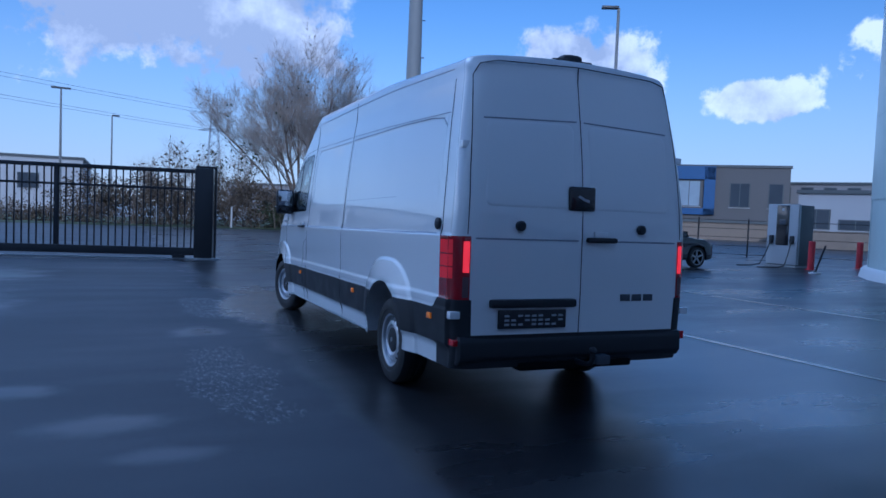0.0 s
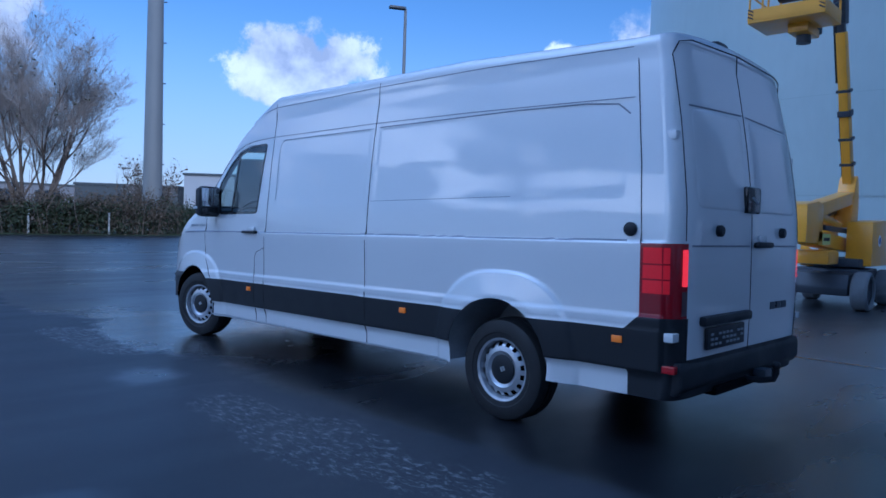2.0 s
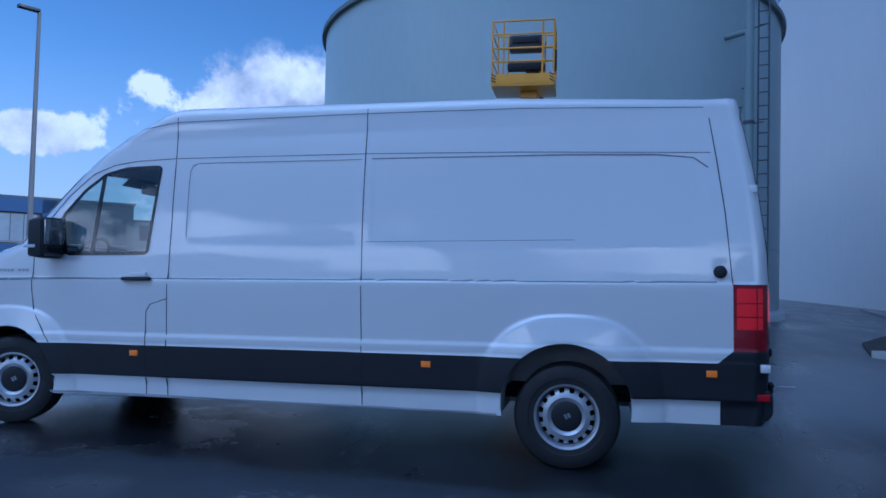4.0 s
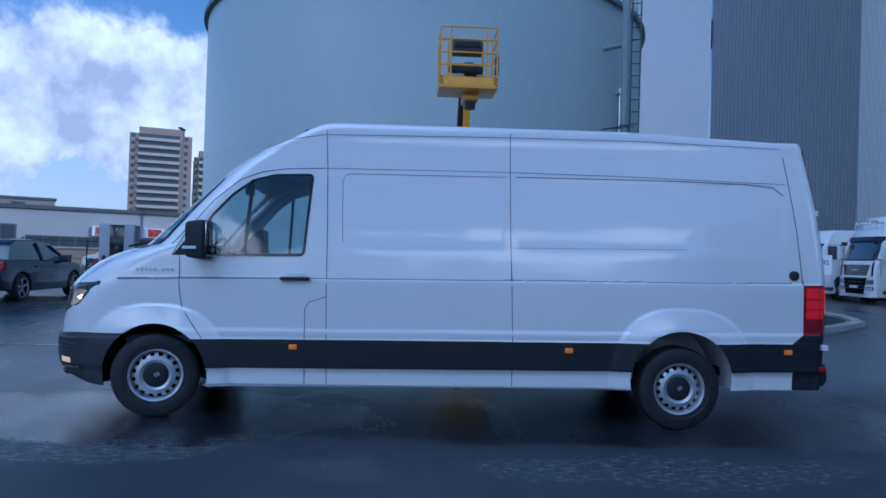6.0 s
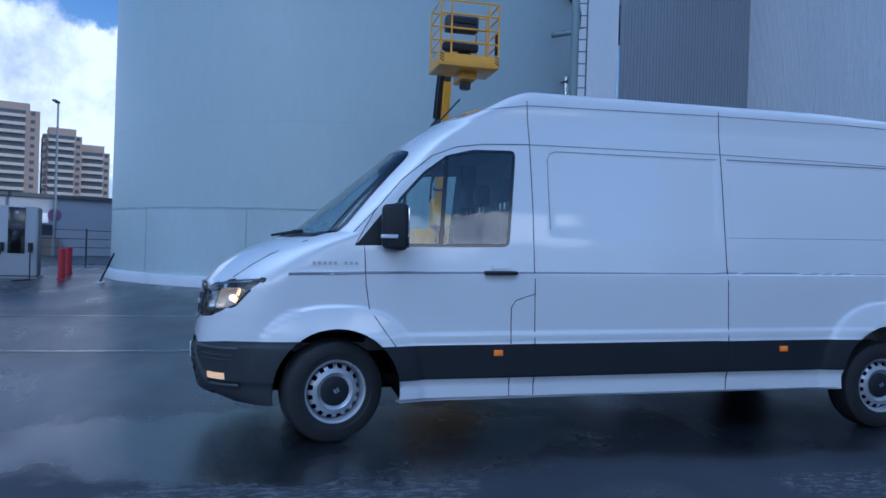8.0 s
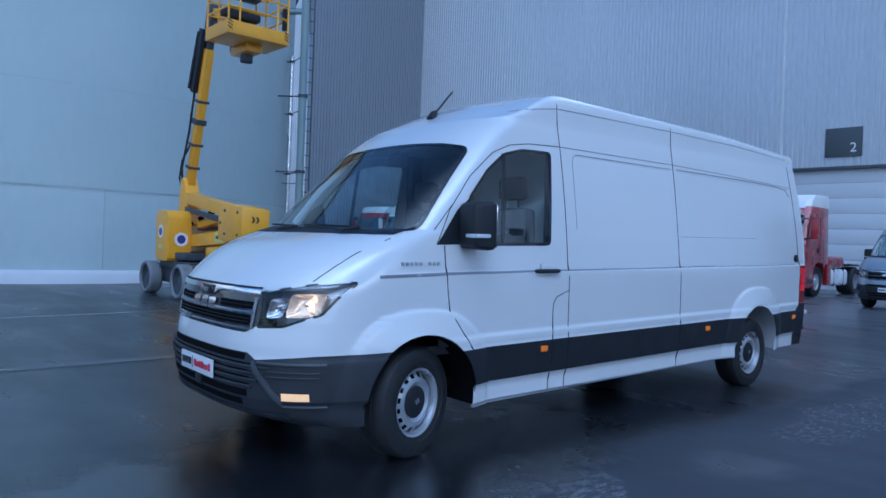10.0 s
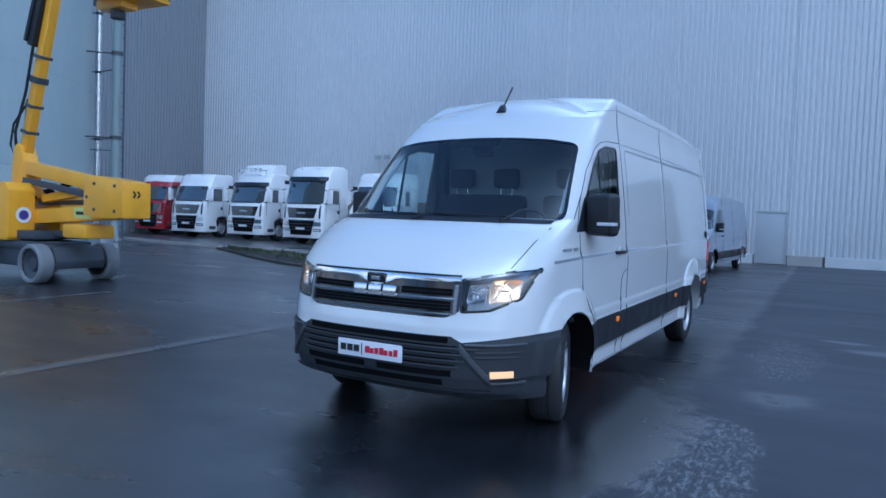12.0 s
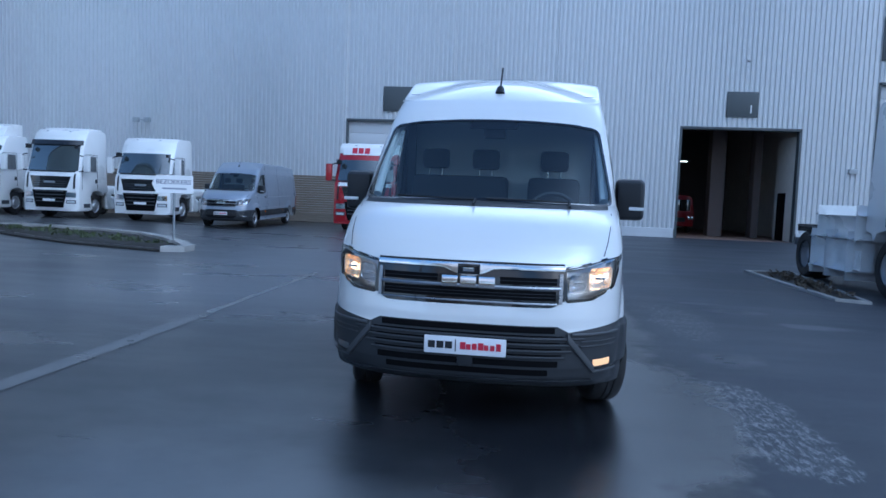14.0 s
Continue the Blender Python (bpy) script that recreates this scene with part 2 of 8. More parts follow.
    grain = noise_tex(160.0, 3.0, 0.7)
    rough = calc("SUBTRACT", calc("SUBTRACT", 0.52, calc("MULTIPLY", smooth_side, 0.14)), calc("ADD", calc("MULTIPLY", film, 0.10), calc("MULTIPLY", streak, 0.05)))
    rough = calc("MAXIMUM", calc("SUBTRACT", calc("SUBTRACT", rough, calc("MULTIPLY", pool, 0.18)), calc("MULTIPLY", blot(2.75, 10.6, 1.1, 2.6, 2.0, 0.35), 0.12)), 0.16)
    l.new(rough, p.inputs["Roughness"])
    ground_colour = p.inputs["Base Color"].links[0].from_socket
    mixc = n.new("ShaderNodeMix")
    mixc.data_type = "RGBA"
    l.new(calc("MULTIPLY", worn, 0.24), mixc.inputs["Factor"])
    l.new(ground_colour, mixc.inputs["A"])
    mixc.inputs["B"].default_value = (0.22, 0.22, 0.215, 1)
    flat = calc("MAXIMUM", calc("SUBTRACT", calc("SUBTRACT", 1.0, calc("MULTIPLY", film, 0.55)), calc("MULTIPLY", pool, 0.92)), 0.06)
    dry_and_sheen = n.new("ShaderNodeMix")
    dry_and_sheen.data_type = "RGBA"
    # sky sheen east of the van is put into a paler base colour
    pale_sheen = calc("MULTIPLY", calc("MULTIPLY", step(split_.outputs["X"], 3.6, 5.2), step(split_.outputs["X"], 8.0, 11.0, 1.0, 0.0)), step(split_.outputs["Y"], 6.0, 9.0, 1.0, 0.0))
    l.new(calc("MULTIPLY", smooth_side, calc("SUBTRACT", 1.0, calc("MULTIPLY", pale_sheen, 0.9))), dry_and_sheen.inputs["Factor"])
    l.new(mixc.outputs["Result"], dry_and_sheen.inputs["B"])
    paler = n.new("ShaderNodeVectorMath")
    paler.operation = "SCALE"
    paler.inputs["Scale"].default_value = 3.3
    l.new(mixc.outputs["Result"], paler.inputs[0])
    l.new(paler.outputs[0], dry_and_sheen.inputs["A"])
    l.new(dry_and_sheen.outputs["Result"], p.inputs["Base Color"])
    b = n.new("ShaderNodeBump")
    b.inputs["Distance"].default_value = 0.0025
    l.new(calc("MULTIPLY", flat, 0.55), b.inputs["Strength"])
    l.new(calc("ADD", grain, calc("MULTIPLY", noise_tex(2.0, 4.0), 0.7)), b.inputs["Height"])
    l.new(b.outputs[0], p.inputs["Normal"])
    # specular is pushed up over the same strip to force its sheen
    sheen_boost = calc("MULTIPLY", step(split_.outputs["X"], 3.8, 5.6), step(split_.outputs["X"], 8.5, 12.0, 1.0, 0.35))
    wet_and_sheen = calc("ADD", calc("ADD", 0.45, calc("MULTIPLY", sheen_boost, step(split_.outputs["Y"], 5.5, 9.5, 3.8, 0.5))), calc("MULTIPLY", calc("MAXIMUM", blot(4.4, 13.2, 2.6, 3.2, 1.2, 0.9), blot(2.75, 10.6, 1.1, 2.6, 2.0, 0.35)), 2.6))
    l.new(calc("ADD", calc("ADD", calc("MULTIPLY", pool, 0.22), calc("MULTIPLY", film, 0.12)), calc("ADD", 0.24, calc("MULTIPLY", smooth_side, wet_and_sheen))), p.inputs["Specular IOR Level"])
    return m


ASPHALT = wet_asphalt()
WHITE_PAINT = material("white_vehicle_paint", (0.745, 0.745, 0.735), 0.25, vary=0.012, scale=0.8, coat=1.0, rough_vary=0.05)
WHITE_PAINT.node_tree.nodes["Principled BSDF"].inputs["Coat IOR"].default_value = 1.7
WHITE_PAINT.node_tree.nodes["Principled BSDF"].inputs["Coat Roughness"].default_value = 0.015
SILVER_PAINT = material("silver_vehicle_paint", (0.27, 0.31, 0.38), 0.35, metal=0.25, vary=0.02, coat=0.8)
RED_PAINT = material("red_vehicle_paint", (0.34, 0.012, 0.02), 0.25, vary=0.05, coat=0.8)
BLACK_PLASTIC = material("dark_grey_plastic", (0.018, 0.020, 0.024), 0.50, spec=0.35, vary=0.12, scale=4, fine=300, bump=0.0002)
BLACK_GLOSS = material("gloss_black_plastic", (0.010, 0.010, 0.012), 0.12, vary=0.1, coat=0.5)
RUBBER = material("tyre_rubber", (0.016, 0.016, 0.017), 0.65, vary=0.2, scale=8, fine=120, bump=0.0006)
STEEL_WHEEL = material("silver_steel_wheel", (0.50, 0.51, 0.53), 0.33, metal=0.6, vary=0.06, scale=6)
CHROME = material("chrome_trim", (0.72, 0.73, 0.75), 0.10, metal=1.0, vary=0.02)
SEAM = material("dark_shut_line", (0.012, 0.013, 0.016), 0.7, vary=0.05)
# near black puts shade into slots, wells and undersides; also plain black parts
DEEP_SHADE_BLACK = material("deep_shade_black", (0.005, 0.005, 0.006), 0.9, vary=0.05, spec=0.08)
CAB_TRIM = material("dark_grey_cab_trim", (0.045, 0.048, 0.054), 0.6, vary=0.12, fine=150)
CAB_LIGHT = material("pale_grey_cab_lining", (0.62, 0.63, 0.64), 0.7, vary=0.05)
GLASS = glass("vehicle_glass", (0.80, 0.90, 0.91), see=0.95, base_gloss=0.11)
CLEAR = glass("clear_lamp_lens", (0.95, 0.96, 0.97), see=0.97)
RED_LENS = material("red_lamp_lens", (0.42, 0.006, 0.014), 0.08, vary=0.1, coat=0.6)
RED_GLOW = material("lit_red_lamp", (1.0, 0.03, 0.035), 0.2, glow=0.65)
DARK_LENS = material("smoked_lamp_lens", (0.10, 0.055, 0.06), 0.1, coat=0.5)
AMBER = material("amber_side_marker", (0.55, 0.15, 0.01), 0.2, coat=0.5, glow=0.25)
WARM_LAMP = material("lit_warm_bulb", (1.0, 0.74, 0.46), 0.3, glow=1.5)
FOG_GLOW = material("lit_fog_lamp", (1.0, 0.56, 0.26), 0.3, glow=0.30)
REFLECTOR = material("lamp_reflector", (0.62, 0.64, 0.67), 0.12, metal=1.0, vary=0.05)
PLATE_WHITE = material("white_plate_film", (0.78, 0.78, 0.80), 0.35, vary=0.02)
INK = material("dark_print", (0.012, 0.013, 0.018), 0.5)
RED_INK = material("red_print", (0.52, 0.02, 0.05), 0.5)
GREY_SHEET = material("grey_profiled_steel", (0.60, 0.61, 0.62), 0.40, metal=0.35, vary=0.13, scale=0.10, fine=9, stretch=(1, 1, 0.25), rough_vary=0.12)
# shade of the side wall is put into a darker copy of the sheet
SHADED_SHEET = material("shaded_profiled_steel", (0.30, 0.315, 0.34), 0.42, metal=0.35, vary=0.06, scale=0.12, fine=9, stretch=(1, 1, 0.25))
PALE_SHEET = material("pale_profiled_steel", (0.62, 0.63, 0.64), 0.45, metal=0.2, vary=0.03, scale=0.2)
TANK_PAINT = material("pale_green_tank_paint", (0.44, 0.52, 0.51), 0.36, spec=0.7, vary=0.06, scale=0.16, fine=5, stretch=(1, 1, 0.35), stain=0.10, stain_colour=(0.22, 0.28, 0.28), bump=0.001)
TANK_LOW = material("pale_tank_base_paint", (0.46, 0.54, 0.535), 0.36, spec=0.7, vary=0.07, scale=0.3, fine=6, stretch=(1, 1, 0.4), stain=0.16, stain_colour=(0.2, 0.25, 0.25))
PIPE_GREEN = material("grey_green_pipe_paint", (0.24, 0.30, 0.30), 0.5, vary=0.08, scale=1.0, stretch=(1, 1, 0.3))
LADDER_GREY = material("dull_ladder_steel", (0.11, 0.13, 0.15), 0.5, metal=0.4, vary=0.1)
CONCRETE = material("grey_concrete", (0.34, 0.335, 0.32), 0.8, vary=0.15, scale=0.8, fine=40, bump=0.002, stain=0.3, stain_colour=(0.15, 0.15, 0.14))
BROWN_CLAD = material("brown_slatted_cladding", (0.20, 0.165, 0.13), 0.7, vary=0.12, scale=1.5)
LINE_PAINT = material("worn_white_road_paint", (0.13, 0.133, 0.136), 0.20, spec=1.6, vary=0.25, scale=3, fine=45, stain=0.6, stain_colour=(0.10, 0.10, 0.105))
FADED_PAINT = material("faded_road_paint", (0.085, 0.088, 0.092), 0.32, spec=0.9, vary=0.3, scale=3, fine=45, stain=0.6, stain_colour=(0.05, 0.052, 0.056))
YELLOW = material("yellow_machine_paint", (0.86, 0.41, 0.014), 0.36, vary=0.08, scale=3, coat=0.25, stain=0.10, stain_colour=(0.25, 0.11, 0.02))
MACHINE_GREY = material("dark_grey_machine_paint", (0.055, 0.062, 0.075), 0.5, vary=0.15, scale=3)
GREY_TYRE = material("dusty_grey_solid_tyre", (0.19, 0.20, 0.21), 0.75, vary=0.15, scale=6, fine=60, bump=0.001)
GALV = material("galvanised_steel", (0.42, 0.44, 0.46), 0.42, metal=0.8, vary=0.10, scale=5)
POLE_GREY = material("weathered_grey_mast", (0.20, 0.21, 0.215), 0.6, vary=0.12, scale=1.0, stretch=(1, 1, 0.3))
GATE_BLACK = material("black_powder_coat", (0.018, 0.019, 0.022), 0.45, vary=0.1)
EARTH = material("dark_wet_earth", (0.034, 0.029, 0.024), 0.8, vary=0.4, scale=2.5, fine=30, bump=0.02)
GRASS = material("winter_grass", (0.055, 0.072, 0.028), 0.85, vary=0.35, scale=0.6, fine=20, bump=0.02)
BARK = material("grey_brown_bark", (0.13, 0.105, 0.085), 0.85, vary=0.25, scale=3, fine=30)
TWIG = material("fine_pale_twigs", (0.30, 0.26, 0.23), 0.85, vary=0.2)
LEAF_BROWN = material("withered_brown_leaves", (0.10, 0.078, 0.055), 0.8, vary=0.4, scale=1.2)
LEAF_DARK = material("dark_evergreen_leaves", (0.035, 0.048, 0.022), 0.7, vary=0.4, scale=1.2)
BRICK_GREY = material("grey_brown_facade_brick", (0.115, 0.112, 0.112), 0.8, vary=0.1, scale=0.8, fine=10)
BLUE_PANEL = material("blue_facade_panel", (0.028, 0.085, 0.22), 0.45, vary=0.06)
DULL_WHITE = material("off_white_facade", (0.42, 0.43, 0.44), 0.7, vary=0.05, scale=0.3)
TOWER_WALL = material("pale_brown_tower_concrete", (0.27, 0.215, 0.18), 0.8, vary=0.08, scale=0.05, fine=1)
TOWER_BAND = material("cream_balcony_band", (0.40, 0.37, 0.33), 0.8, vary=0.08, scale=0.08, fine=1)
FAR_GLASS = material("dark_far_window", (0.05, 0.06, 0.075), 0.15, vary=0.2, scale=0.3)
BRIGHT_GLASS = material("sky_lit_window", (0.30, 0.36, 0.42), 0.08, vary=0.2, scale=0.5)
SIGN_RED = material("red_sign", (0.42, 0.025, 0.035), 0.5)
SIGN_GREY = material("dark_grey_sign", (0.075, 0.085, 0.09), 0.5, vary=0.05)
SIGN_WHITE = material("white_sign_print", (0.82, 0.82, 0.82), 0.5, vary=0.02)
# the hall's low light is put into these dark wall and floor colours
HALL_DIMMED = material("dimmed_hall_wall", (0.16, 0.14, 0.13), 0.8, vary=0.15)
HALL_FLOOR = material("dimmed_hall_floor", (0.20, 0.13, 0.10), 0.55, vary=0.15)


# ---- building blocks ----
def finish(bm, name, mat, parent=None, smooth=None):
    me = bpy.data.meshes.new(name)
    bm.to_mesh(me)
    bm.free()
    ob = new(name, me)
    for one in mat if isinstance(mat, (list, tuple)) else [mat]:
        me.materials.append(one)
    if smooth is not None:
        me.shade_smooth()
        me.set_sharp_from_angle(angle=radians(smooth))
    if parent is not None:
        ob.parent = parent
    return ob


def part(name, bm, mat, parent, label="", smooth=35):
    ob = finish(bm, name, mat, parent, smooth)
    if label:
        ob["label"] = label
    return ob


def thing(name, label, category, m=None, group="", kind=""):
    ob = new(name)
    ob.empty_display_size = 0.3
    if m is not None:
        ob.matrix_world = m
    return tagged(ob, label, category, group, kind)


def box(x0, x1, y0, y1, z0, z1, bevel=0.0, seg=2, bm=None):
    """A box by its limits, with rounded edges, added to bm or on its own."""
    b = bmesh.new()
    bmesh.ops.create_cube(b, size=1.0)
    for v in b.verts:
        v.co = Vector(((x0 + x1) / 2 + v.co.x * (x1 - x0), (y0 + y1) / 2 + v.co.y * (y1 - y0), (z0 + z1) / 2 + v.co.z * (z1 - z0)))
    if bevel:
        bmesh.ops.bevel(b, geom=b.edges[:], offset=min(bevel, 0.49 * min(abs(x1 - x0), abs(y1 - y0), abs(z1 - z0))), segments=seg, profile=0.6, affect="EDGES")
    return join(bm, b)


def join(bm, b):
    if bm is None:
        return b
    me = bpy.data.meshes.new("joined")
    b.to_mesh(me)
    b.free()
    bm.from_mesh(me)
    bpy.data.meshes.remove(me)
    return bm


def turned(b, m):
    bmesh.ops.transform(b, matrix=m, verts=b.verts)
    return b


def tube(points, radius, sides=10, bm=None, caps=True, radii=None):
    """A round bar along points."""
    b = bm if bm is not None else bmesh.new()
    pts = [Vector(p) for p in points]
    rings = []
    for i, p in enumerate(pts):
        way = (pts[min(i + 1, len(pts) - 1)] - pts[max(i - 1, 0)]).normalized()
        side = way.cross(Vector((0, 0, 1)) if abs(way.z) < 0.95 else Vector((1, 0, 0))).normalized()
        up = side.cross(way)
        r = radii[i] if radii else radius
        rings.append([b.verts.new(p + r * (math.cos(a) * side + math.sin(a) * up)) for a in (2 * math.pi * k / sides for k in range(sides))])
    for one, two in zip(rings, rings[1:]):
        for k in range(sides):
            b.faces.new((one[k], one[(k + 1) % sides], two[(k + 1) % sides], two[k]))
    if caps:
        b.faces.new(rings[0][::-1])
        b.faces.new(rings[-1])
    return b


def prism(outline, depth, bm=None, axis="y", at=0.0, bevel=0.0):
    """An outline in a plane, given depth: axis 'y' takes (x, z), 'x' takes (y, z), 'z' takes (x, y)."""
    b = bmesh.new()
    place = {"y": lambda p, d: (p[0], at + d, p[1]), "x": lambda p, d: (at + d, p[0], p[1]), "z": lambda p, d: (p[0], p[1], at + d)}[axis]
    low = [b.verts.new(place(p, 0.0)) for p in outline]
    high = [b.verts.new(place(p, depth)) for p in outline]
    b.faces.new(low)
    b.faces.new(high[::-1])
    for i in range(len(outline)):
        j = (i + 1) % len(outline)
        b.faces.new((low[j], low[i], high[i], high[j]))
    bmesh.ops.recalc_face_normals(b, faces=b.faces)
    if bevel:
        bmesh.ops.bevel(b, geom=b.edges[:], offset=bevel, segments=2, profile=0.6, affect="EDGES")
    return join(bm, b)


def spun(profile, sides=32, bm=None, m=None):
    """A turned body round its own y axis from (radius, y) points."""
    b = bmesh.new()
    rings = []
    for r, y in profile:
        rings.append([b.verts.new((r * math.cos(2 * math.pi * k / sides), y, r * math.sin(2 * math.pi * k / sides))) for k in range(sides)])
    for one, two in zip(rings, rings[1:]):
        for k in range(sides):
            b.faces.new((one[k], one[(k + 1) % sides], two[(k + 1) % sides], two[k]))
    bmesh.ops.remove_doubles(b, verts=b.verts, dist=1e-5)
    bmesh.ops.recalc_face_normals(b, faces=b.faces)
    if m is not None:
        turned(b, m)
    return join(bm, b)


def smoothstep(a, b, x):
    t = np.clip((np.asarray(x, float) - a) / (b - a), 0, 1)
    return t * t * (3 - 2 * t)

# ---- the yard and its buildings ----
WALL_Y, CORNER_X, WALL_TOP = -18.6, 37.3, 24.0


def ground_sheet():
    b = bmesh.new()
    bmesh.ops.create_grid(b, x_segments=2, y_segments=2, size=2500)
    return tagged(finish(b, "ground", ASPHALT), "damp dark asphalt yard with puddles and wet films", "ground", kind="structure")


ground_sheet()


def ribbed_sheet(name, start, way, length, z0, z1, mat, label, out, openings=(), pitch=0.22, deep=0.05):
    """Vertical trapezoid-ribbed steel sheet along way from start, standing out towards 'out', with rectangular openings (from, to, bottom, top)."""
    b = bmesh.new()
    way, out = Vector(way).normalized(), Vector(out).normalized()
    cuts, s = [], 0.0
    while s < length:
        for f, d in ((0.0, 0.0), (0.36, 0.0), (0.46, deep), (0.90, deep)):
            cuts.append((s + f * pitch, d))
        s += pitch
    for a, e, _, _ in openings:
        cuts += [(a, 0.0), (e, 0.0)]
    cuts = sorted(c for c in set(cuts) if c[0] <= length)
    levels = sorted({z0, z1, *(o[2] for o in openings), *(o[3] for o in openings)})
    grid = [[b.verts.new(Vector(start) + way * s + out * d + Vector((0, 0, z))) for z in levels] for s, d in cuts]
    for i in range(len(cuts) - 1):
        mid = (cuts[i][0] + cuts[i + 1][0]) / 2
        for k in range(len(levels) - 1):
            zm = (levels[k] + levels[k + 1]) / 2
            if any(a < mid < e and lo < zm < hi for a, e, lo, hi in openings):
                continue
            b.faces.new((grid[i][k], grid[i + 1][k], grid[i + 1][k + 1], grid[i][k + 1]))
    bmesh.ops.recalc_face_normals(b, faces=b.faces)
    return tagged(finish(b, name, mat), label, "wall", kind="structure")


# the tall hall: south wall with three door openings
SOUTH_X0 = -46.0
DOORS = {"1": (-8.80, -3.47, 0.0, 5.15), "2": (7.15, 12.42, 0.0, 5.12), "3": (-17.2, -11.95, 0.0, 7.3)}
ribbed_sheet("wall_south", (SOUTH_X0, WALL_Y, 0), (1, 0, 0), CORNER_X - SOUTH_X0, 0.42, WALL_TOP, GREY_SHEET,
             "tall grey wall of vertically ribbed steel sheet", (0, 1, 0),
             [(d[0] - SOUTH_X0, d[1] - SOUTH_X0, 0.42, d[3]) for d in DOORS.values()] + [(2.35 - SOUTH_X0, 3.6 - SOUTH_X0, 0.42, 2.3)])
ribbed_sheet("wall_east", (CORNER_X, WALL_Y, 0), (0, 1, 0), 9.2, 0.0, WALL_TOP, SHADED_SHEET,
             "return wall of vertically ribbed steel sheet, shaded in its colour", (-1, 0, 0))
ribbed_sheet("wall_return", (CORNER_X, WALL_Y + 9.2, 0), (1, 0, 0), 30.0, 0.0, WALL_TOP, PALE_SHEET,
             "pale ribbed steel end wall of the hall", (0, 1, 0))


def hall_shell():
    """The hall's back, roof and inner faces behind the sheet."""
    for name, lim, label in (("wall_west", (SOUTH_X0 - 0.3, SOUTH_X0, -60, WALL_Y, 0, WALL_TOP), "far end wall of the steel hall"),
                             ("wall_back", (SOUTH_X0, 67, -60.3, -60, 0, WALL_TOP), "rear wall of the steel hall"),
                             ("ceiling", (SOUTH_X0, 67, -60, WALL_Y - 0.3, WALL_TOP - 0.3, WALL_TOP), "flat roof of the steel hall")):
        tagged(finish(box(*lim), name, HALL_DIMMED), label, "wall", kind="structure")
    # liner wall with the same openings
    b = bmesh.new()
    edges = [SOUTH_X0, *sorted(v for d in DOORS.values() for v in d[:2]), CORNER_X]
    for i in range(0, len(edges), 2):
        lo = 0.0
        for a, e in ([(edges[i], 2.35), (3.6, edges[i + 1])] if edges[i] < 2.35 < edges[i + 1] else [(edges[i], edges[i + 1])]):
            box(a, e, WALL_Y - 0.25, WALL_Y - 0.02, lo, WALL_TOP - 0.3, bm=b)
    for d in DOORS.values():
        box(d[0], d[1], WALL_Y - 0.25, WALL_Y - 0.02, d[3], WALL_TOP - 0.3, bm=b)
    box(2.35, 3.6, WALL_Y - 0.25, WALL_Y - 0.02, 2.3, WALL_TOP - 0.3, bm=b)
    tagged(finish(b, "wall_liner", HALL_DIMMED), "inner liner of the hall wall", "wall", kind="structure")


hall_shell()


def plinth():
    """The pale concrete foot of the south wall between the doors, and the slatted brown skirt by the parked vans."""
    for a, e in ((-11.9, -8.85), (-3.4, 0.85), (0.95, 2.3), (3.65, 7.1)):
        tagged(finish(box(a, e, WALL_Y - 0.02, WALL_Y + 0.10, 0, 0.43, 0.012), "plinth", CONCRETE if a > 0 and e < 2.5 else PALE_CONCRETE),
               "low pale concrete plinth along the hall wall", "plinth", kind="structure")


PALE_CONCRETE = material("pale_painted_plinth", (0.55, 0.56, 0.57), 0.7, vary=0.06, scale=1.2, stain=0.25, stain_colour=(0.3, 0.3, 0.3))
plinth()

# storage tank
TX, TY, TR = 27.3, 7.62, 9.04


BRIGHT_PIPE = material("bright_galvanised_pipe", (0.72, 0.74, 0.76), 0.25, metal=0.85, vary=0.08, scale=4, stretch=(1, 1, 0.3))
SEAM_FAINT = material("faint_weld_seam", (0.39, 0.465, 0.457), 0.6, vary=0.15, scale=0.6)
SEAM_GREEN = material("tank_weld_seam", (0.395, 0.47, 0.462), 0.6, vary=0.15, scale=0.6)


